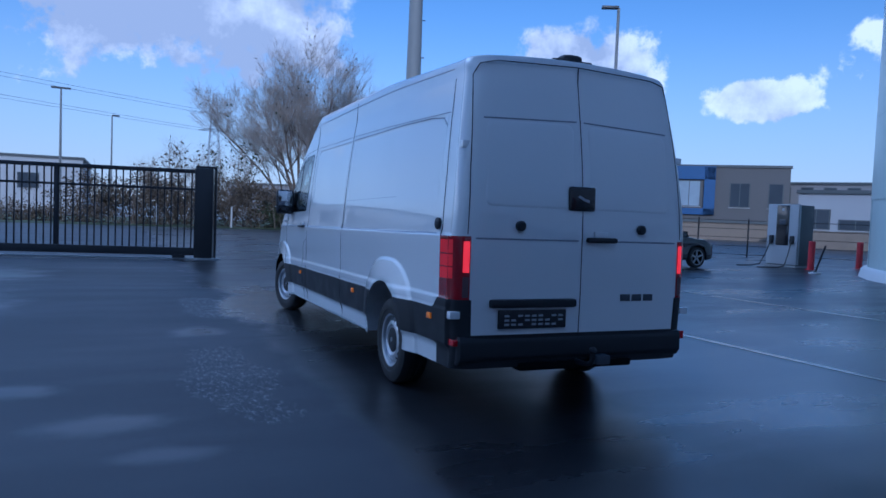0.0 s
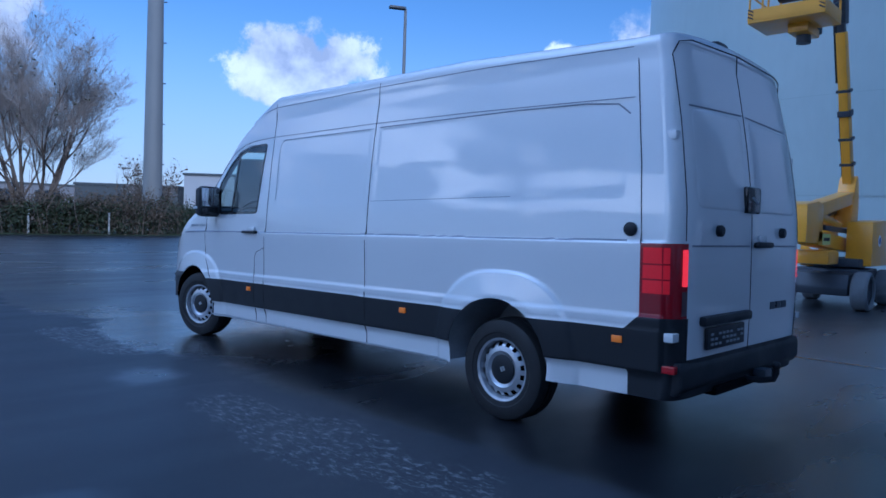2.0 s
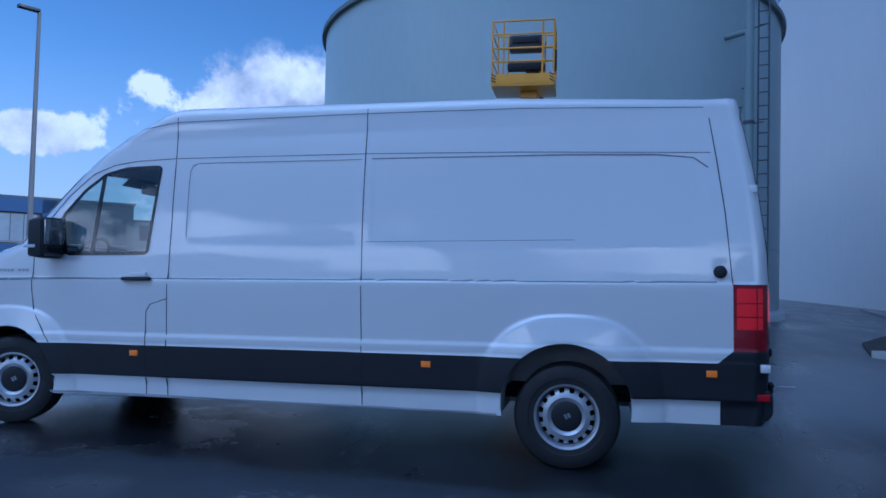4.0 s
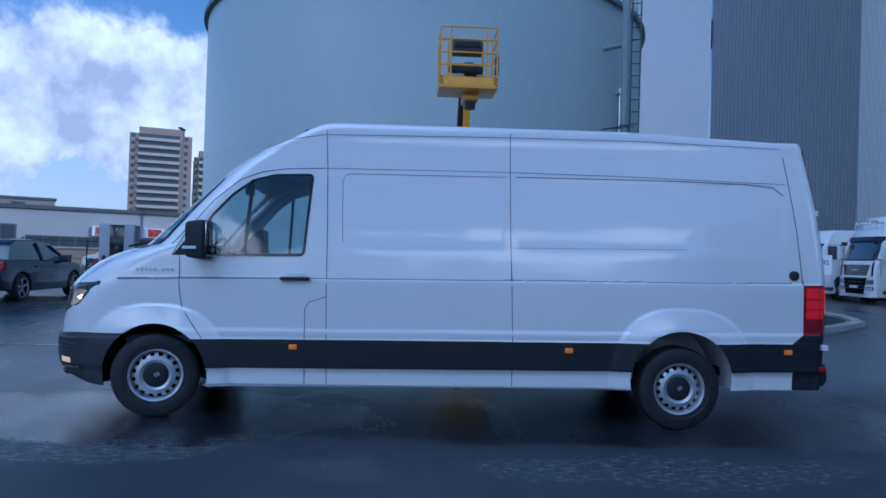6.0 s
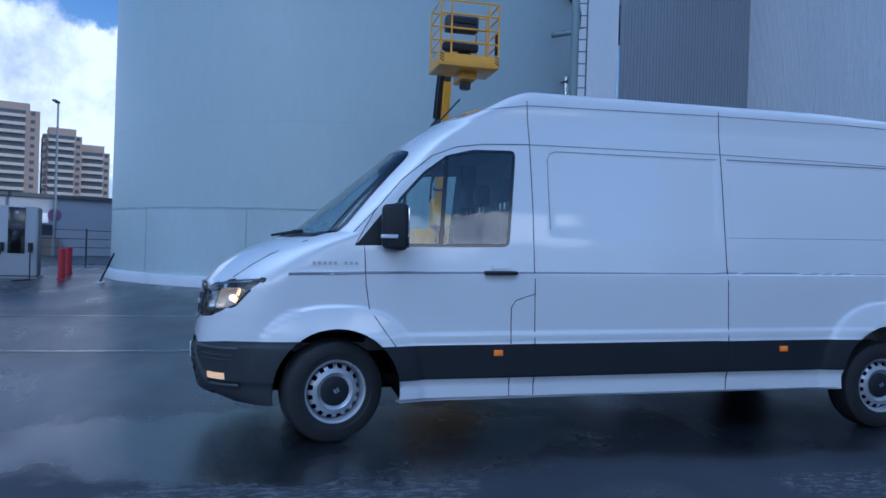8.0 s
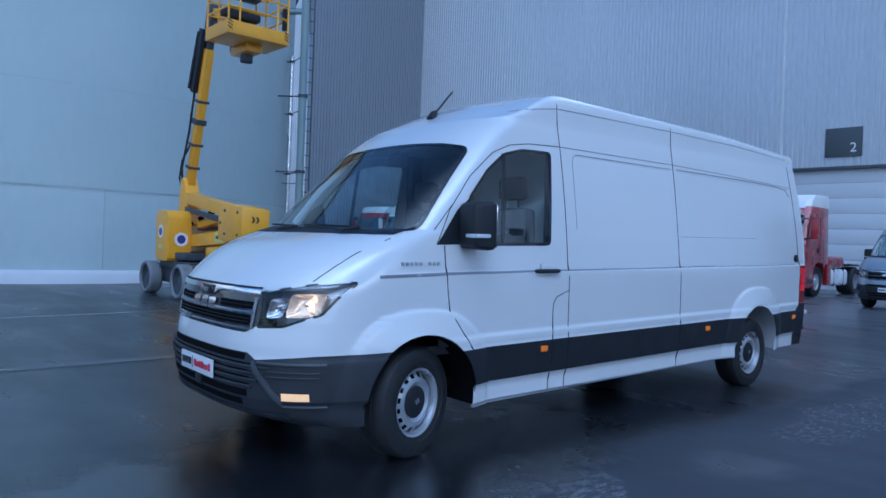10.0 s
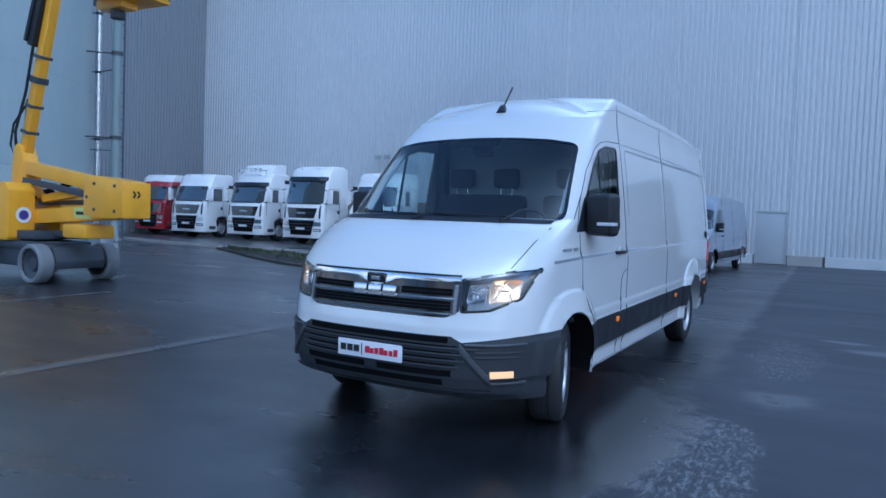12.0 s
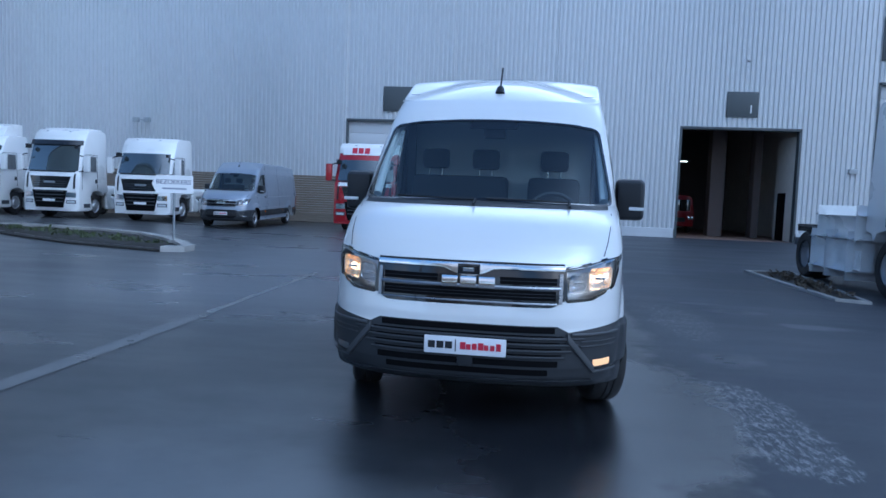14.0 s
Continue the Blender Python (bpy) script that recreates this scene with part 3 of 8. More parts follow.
def tank():
    t = thing("storage_tank", "large pale green cylindrical steel storage tank with a domed roof", "storage tank", pose(TX, TY, 0))

    def shell(z0, z1, r, mat, name, rings):
        b = bmesh.new()
        n = 128
        loops = [[b.verts.new((r * math.cos(2 * math.pi * k / n), r * math.sin(2 * math.pi * k / n), z)) for k in range(n)] for z in (z0, *rings, z1)]
        for one, two in zip(loops, loops[1:]):
            for k in range(n):
                b.faces.new((one[k], one[(k + 1) % n], two[(k + 1) % n], two[k]))
        return part(name, b, mat, t, smooth=40)

    shell(0.28, 2.38, TR - 0.012, TANK_LOW, "lower_course", ())
    shell(2.40, 10.60, TR, TANK_PAINT, "upper_course", (5.2, 8.0))
    shell(2.375, 2.405, TR + 0.008, SEAM_GREEN, "weld_seam", ())
    shell(4.935, 4.95, TR + 0.004, SEAM_FAINT, "weld_seam", ())
    for z0, z1, first in ((0.34, 2.37, 0),):
        for k in range(14):
            ang = radians(first + 360 / 14 * k)
            m_ = Matrix.Rotation(ang, 4, "Z")
            part("plate_joint", turned(box(TR - 0.02, TR + 0.003, -0.009, 0.009, z0, z1), m_), SEAM_GREEN, t, smooth=None)
    b = bmesh.new()
    n = 128
    prof = [(TR, 10.55), (TR + 0.16, 10.55), (TR + 0.17, 10.70), (TR + 0.02, 10.77), (TR - 1.2, 11.35), (TR - 4, 12.3), (TR - 7, 12.8), (0.01, 12.95)]
    loops = [[b.verts.new((r * math.cos(2 * math.pi * k / n), r * math.sin(2 * math.pi * k / n), z)) for k in range(n)] for r, z in prof]
    for one, two in zip(loops, loops[1:]):
        for k in range(n):
            b.faces.new((one[k], one[(k + 1) % n], two[(k + 1) % n], two[k]))
    part("domed_roof", b, material("weathered_tank_roof", (0.20, 0.24, 0.23), 0.6, vary=0.15, scale=0.4, stain=0.4), t, "weathered dark tank roof with a curb ring")
    b = bmesh.new()
    prof = [(TR - 0.1, 0.34), (TR + 0.10, 0.30), (TR + 0.16, 0.24), (TR + 0.22, 0.0)]
    loops = [[b.verts.new((r * math.cos(2 * math.pi * k / n), r * math.sin(2 * math.pi * k / n), z)) for k in range(n)] for r, z in prof]
    for one, two in zip(loops, loops[1:]):
        for k in range(n):
            b.faces.new((one[k], one[(k + 1) % n], two[(k + 1) % n], two[k]))
    part("base_ring", b, PALE_CONCRETE, t, "pale base ring with worn edge")
    # riser pipe standing off the wall on brackets, and the plain ladder behind it
    x, y, r = 19.92 - TX, 1.04 - TY, 0.135
    foot = Vector((x, y, 0))
    wall = foot.normalized() * TR
    part("riser_pipe", tube([(x, y, 0.4), (x, y, 11.6)], r, 20), PIPE_GREEN, t, "grey-green vertical riser pipe")
    part("elbow", tube([(x, y, 11.6), foot * 0.995 + Vector((0, 0, 11.85)), foot * 0.97 + Vector((0, 0, 11.95)), foot * 0.80 + Vector((0, 0, 11.95))], r, 14), PIPE_GREEN, t)
    part("side_branch", tube([foot + Vector((0, 0, 8.85)), wall + Vector((0, 0, 8.85))], 0.09, 12), PIPE_GREEN, t)
    part("pipe_foot", tube([(x, y, 0.0), (x, y, 0.36), (x, y, 0.42), (x, y, 0.5)], 0.2, 16, radii=[r + 0.03, r + 0.03, r + 0.08, r + 0.08]), GALV, t)
    part("pump_block", box(x - 0.25, x + 0.35, y + 0.2, y + 0.65, 0.0, 0.55, 0.05), GALV, t)
    for z in (1.1, 3.53, 6.05):
        b = tube([(x, y, z - 0.05), (x, y, z + 0.05)], r + 0.03, 16)
        tube([foot + Vector((0, 0, z)), wall + Vector((0, 0, z))], 0.022, 6, b)
        part("bracket", b, MACHINE_GREY, t)
    # bright drain pipe close to the shell
    dx, dy = 21.02 - TX, 0.86 - TY
    part("drain_pipe", tube([(dx, dy, 0.75), (dx, dy, 7.6)], 0.075, 16), BRIGHT_PIPE, t, "shiny galvanised drain pipe")
    for z in (1.3, 3.53, 5.6, 7.4):
        b = tube([(dx, dy, z - 0.04), (dx, dy, z + 0.04)], 0.092, 14)
        tube([(dx, dy, z), tuple(Vector((dx, dy, 0)).normalized() * (TR - 0.01) + Vector((0, 0, z)))], 0.02, 6, b)
        tube([(dx, dy, z), (x, y, z)], 0.018, 6, b)
        part("bracket", b, MACHINE_GREY, t)
    part("drain_valve", box(dx - 0.16, dx + 0.16, dy - 0.16, dy + 0.16, 0.30, 0.78, 0.04), GALV, t)
    c, side = Vector((20.52 - TX, 0.50 - TY, 0)), Vector((0.33, 0.94, 0))
    for s in (-0.15, 0.15):
        part("ladder_stile", tube([c + side * s, c + side * s + Vector((0, 0, 11.2))], 0.028, 8), LADDER_GREY, t)
    for k in range(26):
        z = Vector((0, 0, 0.4 + 0.42 * k))
        part("ladder_rung", tube([c - side * 0.15 + z, c + side * 0.15 + z], 0.020, 6), LADDER_GREY, t)
    for z in (3.2, 6.2, 9.2):
        part("ladder_stay", tube([c + Vector((0, 0, z)), c.normalized() * TR + Vector((0, 0, z))], 0.02, 6), LADDER_GREY, t)
    b = bmesh.new()
    for k in range(9):
        ang = radians(-128 + 5 * k)
        p = Vector((math.cos(ang), math.sin(ang), 0)) * (TR - 0.15)
        tube([p + Vector((0, 0, 10.75)), p + Vector((0, 0, 11.9))], 0.02, 6, b)
    for z in (11.3, 11.9):
        tube([Vector((math.cos(radians(q)), math.sin(radians(q)), 0)) * (TR - 0.15) + Vector((0, 0, z)) for q in range(-128, -86, 5)], 0.02, 6, b)
    part("roof_railing", b, GALV, t)
    return t


tank()


def road_line(pts, wide, label="worn white painted line on the wet asphalt", paint=LINE_PAINT):
    b = bmesh.new()
    for p, q in zip(pts, pts[1:]):
        p, q = Vector((*p, 0)), Vector((*q, 0))
        s = (q - p).normalized().cross(Vector((0, 0, 1))) * wide / 2
        up = Vector((0, 0, 0.004))
        b.faces.new([b.verts.new(v + up) for v in (p + s, q + s, q - s, p - s)])
    return tagged(finish(b, "road_marking", paint), label, "road marking", kind="structure")


road_line([(7.05, 3.2), (6.97, 6.4), (6.93, 7.8)], 0.11)
road_line([(6.93, 7.8), (6.9, 10.0), (6.89, 12.3)], 0.2, "almost worn-off white line on the wet asphalt", FADED_PAINT)
road_line([(6.89, 12.3), (6.9, 14.6), (6.9, 18.5)], 0.12)
road_line([(11.5, 7.4), (11.2, 11.8), (11.0, 14.5), (11.0, 18.0)], 0.13)
road_line([(-2.6, 20.1), (2.0, 19.3), (7.0, 20.9), (12.0, 22.3)], 0.10)

# ---- the panel van ----
from mathutils.bvhtree import BVHTree
# Heights, then per height: nose, depth of the nose's curve, half width, tail.
VZ = [0.27, 0.34, 0.45, 0.60, 0.75, 0.86, 1.00, 1.08, 1.14, 1.22, 1.30, 1.36, 1.42, 1.46, 1.60, 1.75, 1.90, 2.05, 2.12, 2.20, 2.30]
VX = [0.78, 0.95, 0.985, 0.99, 0.975, 0.955, 0.935, 0.92, 0.875, 0.80, 0.69, 0.57, 0.40, 0.26, 0.10, -0.075, -0.25, -0.43, -0.515, -0.62, -0.77]
VA = [0.60, 0.72, 0.74, 0.75, 0.75, 0.75, 0.75, 0.74, 0.72, 0.70, 0.66, 0.62, 0.57, 0.54, 0.50, 0.45, 0.40, 0.34, 0.32, 0.32, 0.34]
VW = [0.992, 0.994, 0.996, 1.003, 1.008, 1.010, 1.012, 1.013, 1.013, 1.010, 1.004, 1.000, 0.995, 0.991, 0.977, 0.961, 0.943, 0.922, 0.911, 0.900, 0.884]
VR = [-5.77, -5.785, -5.79, -5.795, -5.80, -5.80, -5.80, -5.80, -5.80, -5.80, -5.798, -5.797, -5.793, -5.79, -5.776, -5.758, -5.737, -5.712, -5.70, -5.687, -5.668]
AXLE_F, AXLE_R, HUB_Z = 0.0, -4.49, 0.355
RAKE = 0.0183
VAN_POSE = Matrix.Translation((3.524, 10.35, 0)) @ Matrix(((0.029, -0.99958, 0, 0), (0.99958, 0.029, 0, 0), (0, 0, 1, 0), (0, 0, 0, 1)))


def vt(table, z):
    return np.interp(z, VZ, table)


def blunt(z):
    """How square the nose is in plan: 2 is an ellipse."""
    return float(np.interp(z, [0.9, 1.15, 1.46, 2.0, 2.3], [2.9, 2.65, 2.35, 2.6, 3.0]))


def van_relief(x, z):
    """How far the side stands out or in: arch flares, the waist crease, sunk upper panels, the sill."""
    d = 0.0
    for hub, r in ((AXLE_F - 0.05, 0.60), (AXLE_R - 0.02, 0.61)):
        q = 0.6 * ((abs(x - hub) / 0.605) ** 2.5 + (max(z - 0.30, 0) / 0.655) ** 2.5) ** 0.4
        d += 0.012 * (1 - float(smoothstep(r - 0.018, r + 0.004, q))) + 0.034 * min(max((r - q) / 0.16, 0.0), 1.0)
    d += 0.017 * float(smoothstep(1.192, 1.172, z)) * float(smoothstep(0.3, -0.3, x)) - 0.004
    if -5.5 < x < -1.5:
        for a, e in ((-2.98, -1.60), (-5.42, -3.09)):
            inset = min(x - a, e - x, (2.09 - 0.012 * (-1.6 - x) - z))
            d -= 0.0035 * float(smoothstep(0.0, 0.018, inset)) * float(smoothstep(1.40, 1.54, z))
    d -= 0.016 * float(smoothstep(0.44, 0.40, z))
    d += 0.012 * float(smoothstep(0.685, 0.665, z)) * float(smoothstep(0.41, 0.43, z))
    d += 0.010 * float(smoothstep(0.765, 0.735, z)) * float(smoothstep(0.66, 0.70, z)) * float(smoothstep(0.2, -0.3, x))
    return d


def van_side(x, z):
    """Half width of the shell at (x, z)."""
    zc = min(z, 2.30)
    xf, a, w, xr = vt(VX, zc), vt(VA, zc), vt(VW, zc), vt(VR, zc)
    w = w * (1 - 0.018 * float(smoothstep(-4.3, -5.7, x))) + van_relief(x, zc)
    xc, rc = xf - a, xr + 0.10
    if x > xc:
        w *= max(1 - ((x - xc) / a) ** blunt(zc), 0) ** (1 / blunt(zc))
    elif x < rc:
        w *= max(1 - ((rc - x) / 0.10) ** 2, 0) ** (1 / 14)
    if z > 2.30:
        s = min((z - 2.30) / 0.165, 1.0)
        w *= 1 - 0.14 * (1 - math.sqrt(max(1 - s * s, 0)))
    return w


def van_nose(y, z):
    a = vt(VA, z)
    return vt(VX, z) - a + a * max(1 - (abs(y) / vt(VW, z)) ** blunt(z), 0) ** (1 / blunt(z))


def van_tail(y, z):
    w = vt(VW, min(z, 2.3)) * 0.982
    return vt(VR, min(z, 2.3)) + 0.10 - 0.10 * math.sqrt(max(1 - min(abs(y) / w, 1) ** 14, 0))


def van_roof(x, y):
    return float(np.interp(x, [-5.4, -4.0, -1.55], [2.475, 2.55, 2.585])) - 0.055 * (y / 0.885) ** 2


def van_shell():
    """The whole outer skin as one dense sheet."""
    levels = sorted({*np.linspace(0.27, 2.30, 62).round(4), *np.arange(0.70, 1.0, 0.012).round(4), 0.425, 0.44, 0.665, 0.685, 1.165, 1.172, 1.18, 1.186, 1.192, 1.20, 1.44, 1.45, 1.46, 1.47, 1.48, 2.0, 2.015, 2.03, 2.04, 2.05, 2.06, 2.07, 2.08, 2.09, 2.1})
    side_n = 300
    half = []
    for z in levels:
        xf, a, w, xr = vt(VX, z), vt(VA, z), vt(VW, z), vt(VR, z)
        row = []
        for k in range(20):
            y = (w * 0.982) * (1 - (1 - k / 20) ** 2.6)
            row.append((xr + 0.10 - 0.10 * math.sqrt(max(1 - (y / (w * 0.982)) ** 14, 0)), y, z, 0.0))
        x0, x1 = xr + 0.10, xf - a
        for k in range(side_n + 1):
            x = x0 + (x1 - x0) * k / side_n
            row.append((x, w * (1 - 0.018 * float(smoothstep(-4.3, -5.7, x))) + van_relief(x, z), z, 0.0))
        e_ = 2 / blunt(z)
        for k in range(1, 49):
            th = math.pi / 2 * k / 48
            x = x1 + a * math.sin(th) ** e_
            row.append((x, (w + van_relief(x, z) * (1 if th < 1.2 else 1 - (th - 1.2) / 0.37)) * max(math.cos(th), 0.0) ** e_, z, math.sin(th)))
        half.append(row)
    top = half[-1]
    for s in (0.0006, 0.002, 0.005, 0.012, 0.022, 0.035, 0.055, 0.085, 0.115, 0.15, 0.2, 0.28, 0.4, 0.55, 0.7, 0.85, 1.0):
        row = []
        for x, y, z, f in top:
            sx = min(max(x, -5.42), -1.55)
            nx, ny = x + (sx - x) * s, y * (1 - s)
            g = (1 - (1 - min(s / 0.06, 1)) ** 3.4) ** (1 / 3.4)
            h = 1 - (1 - s) ** 1.6
            fw = float(smoothstep(-1.5, -0.85, x))
            if x < -5.43:
                nx += 0.028 * g * (1 - s) * float(smoothstep(-5.43, -5.56, x))
            row.append((nx, ny, 2.30 + (van_roof(nx, ny) - 2.30) * (g * (1 - fw) + h * fw), f))
        half.append(row)
    b = bmesh.new()
    grid = []
    for row in half:
        left = [b.verts.new((x, y, z)) for x, y, z, _ in row]
        right = [b.verts.new((x, -y, z)) for x, y, z, _ in row[1:-1]]
        grid.append(left + right[::-1])
    for one, two in zip(grid, grid[1:]):
        n = len(one)
        for k in range(n):
            b.faces.new((one[k], two[k], two[(k + 1) % n], one[(k + 1) % n]))
    bmesh.ops.remove_doubles(b, verts=b.verts, dist=0.0004)
    bmesh.ops.recalc_face_normals(b, faces=b.faces)
    b.normal_update()
    return b



def cut_region(b, outline, plane, keep):
    """Cuts the skin along an outline seen along one axis; plane 'xz' or 'yz'. Only faces for which keep(centre) holds are touched."""
    i, j = (0, 2) if plane == "xz" else (1, 2)
    lo = [min(p[k] for p in outline) - 0.03 for k in (0, 1)]
    hi = [max(p[k] for p in outline) + 0.03 for k in (0, 1)]
    near = set()
    for f in b.faces:
        c = f.calc_center_bounds()
        if keep(c) and lo[0] < c[i] < hi[0] and lo[1] < c[j] < hi[1]:
            near.add(f)
    for n, p in enumerate(outline):
        q = outline[(n + 1) % len(outline)]
        e0, e1 = (min(p[k], q[k]) - 0.015 for k in (0, 1))
        f0, f1 = (max(p[k], q[k]) + 0.015 for k in (0, 1))
        faces = []
        for f in near:
            us, vs = [v.co[i] for v in f.verts], [v.co[j] for v in f.verts]
            if max(us) > e0 and min(us) < f0 and max(vs) > e1 and min(vs) < f1:
                faces.append(f)
        if not faces:
            continue
        edges = {e for f in faces for e in f.edges}
        verts = {v for f in faces for v in f.verts}
        co, way = [0.0, 0.0, 0.0], [0.0, 0.0, 0.0]
        co[i], co[j] = p
        way[i], way[j] = q[1] - p[1], p[0] - q[0]
        cut = bmesh.ops.bisect_plane(b, geom=[*faces, *edges, *verts], dist=1e-5, plane_co=co, plane_no=Vector(way).normalized())
        near = {f for f in near if f.is_valid} | {f for f in cut["geom"] if isinstance(f, bmesh.types.BMFace)}


def inside(p, outline):
    x, y, hit = p[0], p[1], False
    for n, (ax, ay) in enumerate(outline):
        bx, by = outline[(n + 1) % len(outline)]
        if (ay > y) != (by > y) and x < (bx - ax) * (y - ay) / (by - ay) + ax:
            hit = not hit
    return hit


def round_outline(pts, r=0.04, n=4):
    """Rounds the corners of an outline."""
    res = []
    for k, p in enumerate(pts):
        p, a, c = Vector(p), Vector(pts[k - 1]), Vector(pts[(k + 1) % len(pts)])
        ra = min(r, (a - p).length / 2.2)
        rc = min(r, (c - p).length / 2.2)
        s, e = p + (a - p).normalized() * ra, p + (c - p).normalized() * rc
        for q in range(n + 1):
            t = q / n
            res.append(tuple((1 - t) ** 2 * s + 2 * t * (1 - t) * p + t * t * e))
    return res


ARCH_F = [(AXLE_F - 0.055 + 0.435 * math.cos(a), 0.355 + 0.44 * math.sin(a)) for a in np.linspace(-0.2, math.pi + 0.2, 25)]
ARCH_R = [(AXLE_R - 0.0 + 0.435 * math.cos(a), 0.352 + 0.42 * math.sin(a)) for a in np.linspace(-0.2, math.pi + 0.2, 25)]
SIDE_WINDOW = round_outline([(-0.535, 1.372), (-1.272, 1.380), (-1.332, 2.068), (-1.02, 2.062), (-0.83, 2.015), (-0.66, 1.89), (-0.47, 1.68)], 0.035)
SAIL = [(-0.17, 1.365), (-0.535, 1.372), (-0.47, 1.68), (-0.36, 1.60)]
WINDSCREEN = round_outline([(-0.915, 1.452), (0.0, 1.47), (0.915, 1.452), (0.93, 1.50), (0.835, 2.045), (0.62, 2.078), (0.3, 2.097), (0.0, 2.103), (-0.3, 2.097), (-0.62, 2.078), (-0.835, 2.045), (-0.93, 1.50)], 0.05)
HEADLAMP = round_outline([(0.602, 1.062), (0.618, 0.858), (0.78, 0.872), (0.925, 0.945), (0.985, 1.135), (0.86, 1.118), (0.74, 1.088)], 0.012, 2)
GRILLE = round_outline([(-0.592, 1.068), (0.0, 1.075), (0.592, 1.068), (0.608, 0.862), (0.53, 0.818), (-0.53, 0.818), (-0.608, 0.862)], 0.02, 2)
BUMPER = [(-1.2, 0.2), (1.2, 0.2), (1.2, 0.712), (0.93, 0.706), (0.64, 0.668), (0.57, 0.704), (-0.57, 0.704), (-0.64, 0.668), (-0.93, 0.706), (-1.2, 0.712)]
STRIP = [(0.40, 0.665), (-5.56, 0.668), (-5.56, 0.424), (0.40, 0.428)]
TAIL_FOOT = [(-5.46, 0.668), (-5.548, 0.745), (-6.0, 0.745), (-6.0, 0.2), (-5.475, 0.2), (-5.475, 0.424), (-5.46, 0.424)]
TAIL_LAMP = [(-5.555, 0.745), (-5.555, 1.175), (-6.0, 1.175), (-6.0, 0.745)]


def van_panels():
    """The skin, cut into its panels: a mapping of panel name to mesh, with the smooth normals of the uncut skin."""
    b = van_shell()
    SKIN.append(BVHTree.FromBMesh(b))
    keepn = b.verts.layers.float_vector.new("smooth")
    for v in b.verts:
        v[keepn] = v.normal
    side = lambda c: abs(c.y) > 0.62
    front = lambda c: c.x > 0.12
    for line in (ARCH_F, ARCH_R, SIDE_WINDOW, SAIL, STRIP):
        cut_region(b, line, "xz", side)
    cut_region(b, TAIL_FOOT, "xz", lambda c: c.x < -5.3)
    cut_region(b, TAIL_LAMP, "xz", lambda c: c.x < -5.3 and abs(c.y) > 0.6)
    for s in (1, -1):
        cut_region(b, [(s * 0.88, 0.70), (s * 0.88, 1.22)], "yz", lambda c: c.x < -5.55)
        cut_region(b, [(s * y, z) for y, z in HEADLAMP], "yz", lambda c: c.x > 0.25 and c.y * s > 0)
    cut_region(b, WINDSCREEN, "yz", lambda c: c.x > -0.95)
    cut_region(b, GRILLE, "yz", front)
    cut_region(b, BUMPER, "yz", front)
    groups = {}
    for f in b.faces:
        c = f.calc_center_median()
        s, xz, yz = abs(c.y) > 0.62, (c.x, c.z), (c.y, c.z)
        hand_ = "L" if c.y > 0 else "R"
        if s and (inside(xz, ARCH_F) or inside(xz, ARCH_R)):
            continue
        if s and inside(xz, SIDE_WINDOW) and c.x < -0.42:
            key = "side_window" + hand_
        elif c.x > -0.95 and inside(yz, WINDSCREEN):
            key = "windscreen"
        elif s and inside(xz, SAIL):
            key = "mirror_sail" + hand_
        elif c.x > 0.25 and inside((abs(c.y), c.z), HEADLAMP):
            key = "headlamp" + hand_
        elif c.x > 0.12 and inside(yz, GRILLE):
            key = "grille"
        elif c.x > 0.12 and inside(yz, BUMPER):
            key = "front_bumper"
        elif c.x < -5.3 and c.z > 0.745 and c.z < 1.175 and c.x < -5.555 and abs(c.y) > 0.88:
            key = "tail_lamp" + hand_
        elif c.x < -5.46 and (c.z < 0.50 if abs(c.y) < 0.86 else inside(xz, TAIL_FOOT)):
            key = "rear_bumper_skin"
        elif s and -5.56 < c.x < 0.40 and 0.424 < c.z < 0.668:
            key = "side_cladding" + hand_ * (1 if c.x > AXLE_F else 2 if c.x > AXLE_R else 3)
        else:
            key = "body"
        groups.setdefault(key, []).append(f)
    made = {}
    for key, faces in groups.items():
        me = bpy.data.meshes.new(key)
        index, verts, norms, polys = {}, [], [], []
        for f in faces:
            poly = []
            for v in f.verts:
                k = index.get(v)
                if k is None:
                    k = index[v] = len(verts)
                    verts.append(v)
                    norms.append(v[keepn].normalized())
                poly.append(k)
            polys.append(poly)
        me.from_pydata([v.co.copy() for v in verts], [], polys)
        me.shade_smooth()
        me.normals_split_custom_set_from_vertices([tuple(q) for q in norms])
        made[key] = me
    b.free()
    return made


def seam_line(pts, wide=0.009, place=None, lift=0.0025, step=0.06):
    """A narrow strip along the skin for gaskets, shut lines and painted crease shade; place gives (point, outward) for
    each (u, v).
    """
    b = bmesh.new()
    fine = []
    for p, q in zip(pts, pts[1:]):
        n = max(1, int(math.dist(p, q) / step))
        fine += [(p[0] + (q[0] - p[0]) * k / n, p[1] + (q[1] - p[1]) * k / n) for k in range(n)]
    fine.append(pts[-1])
    spots = [place(*p) for p in fine]
    pairs = []
    for k, (p, o) in enumerate(spots):
        way = (spots[min(k + 1, len(spots) - 1)][0] - spots[max(k - 1, 0)][0]).normalized()
        s = way.cross(o).normalized() * wide / 2
        pairs.append([b.verts.new(p + d) for d in (s - o * 0.004, s + o * lift, -s + o * lift, -s - o * 0.004)])
    for one, two in zip(pairs, pairs[1:]):
        for k in range(3):
            b.faces.new((one[k], one[k + 1], two[k + 1], two[k]))
    bmesh.ops.recalc_face_normals(b, faces=b.faces)
    return b


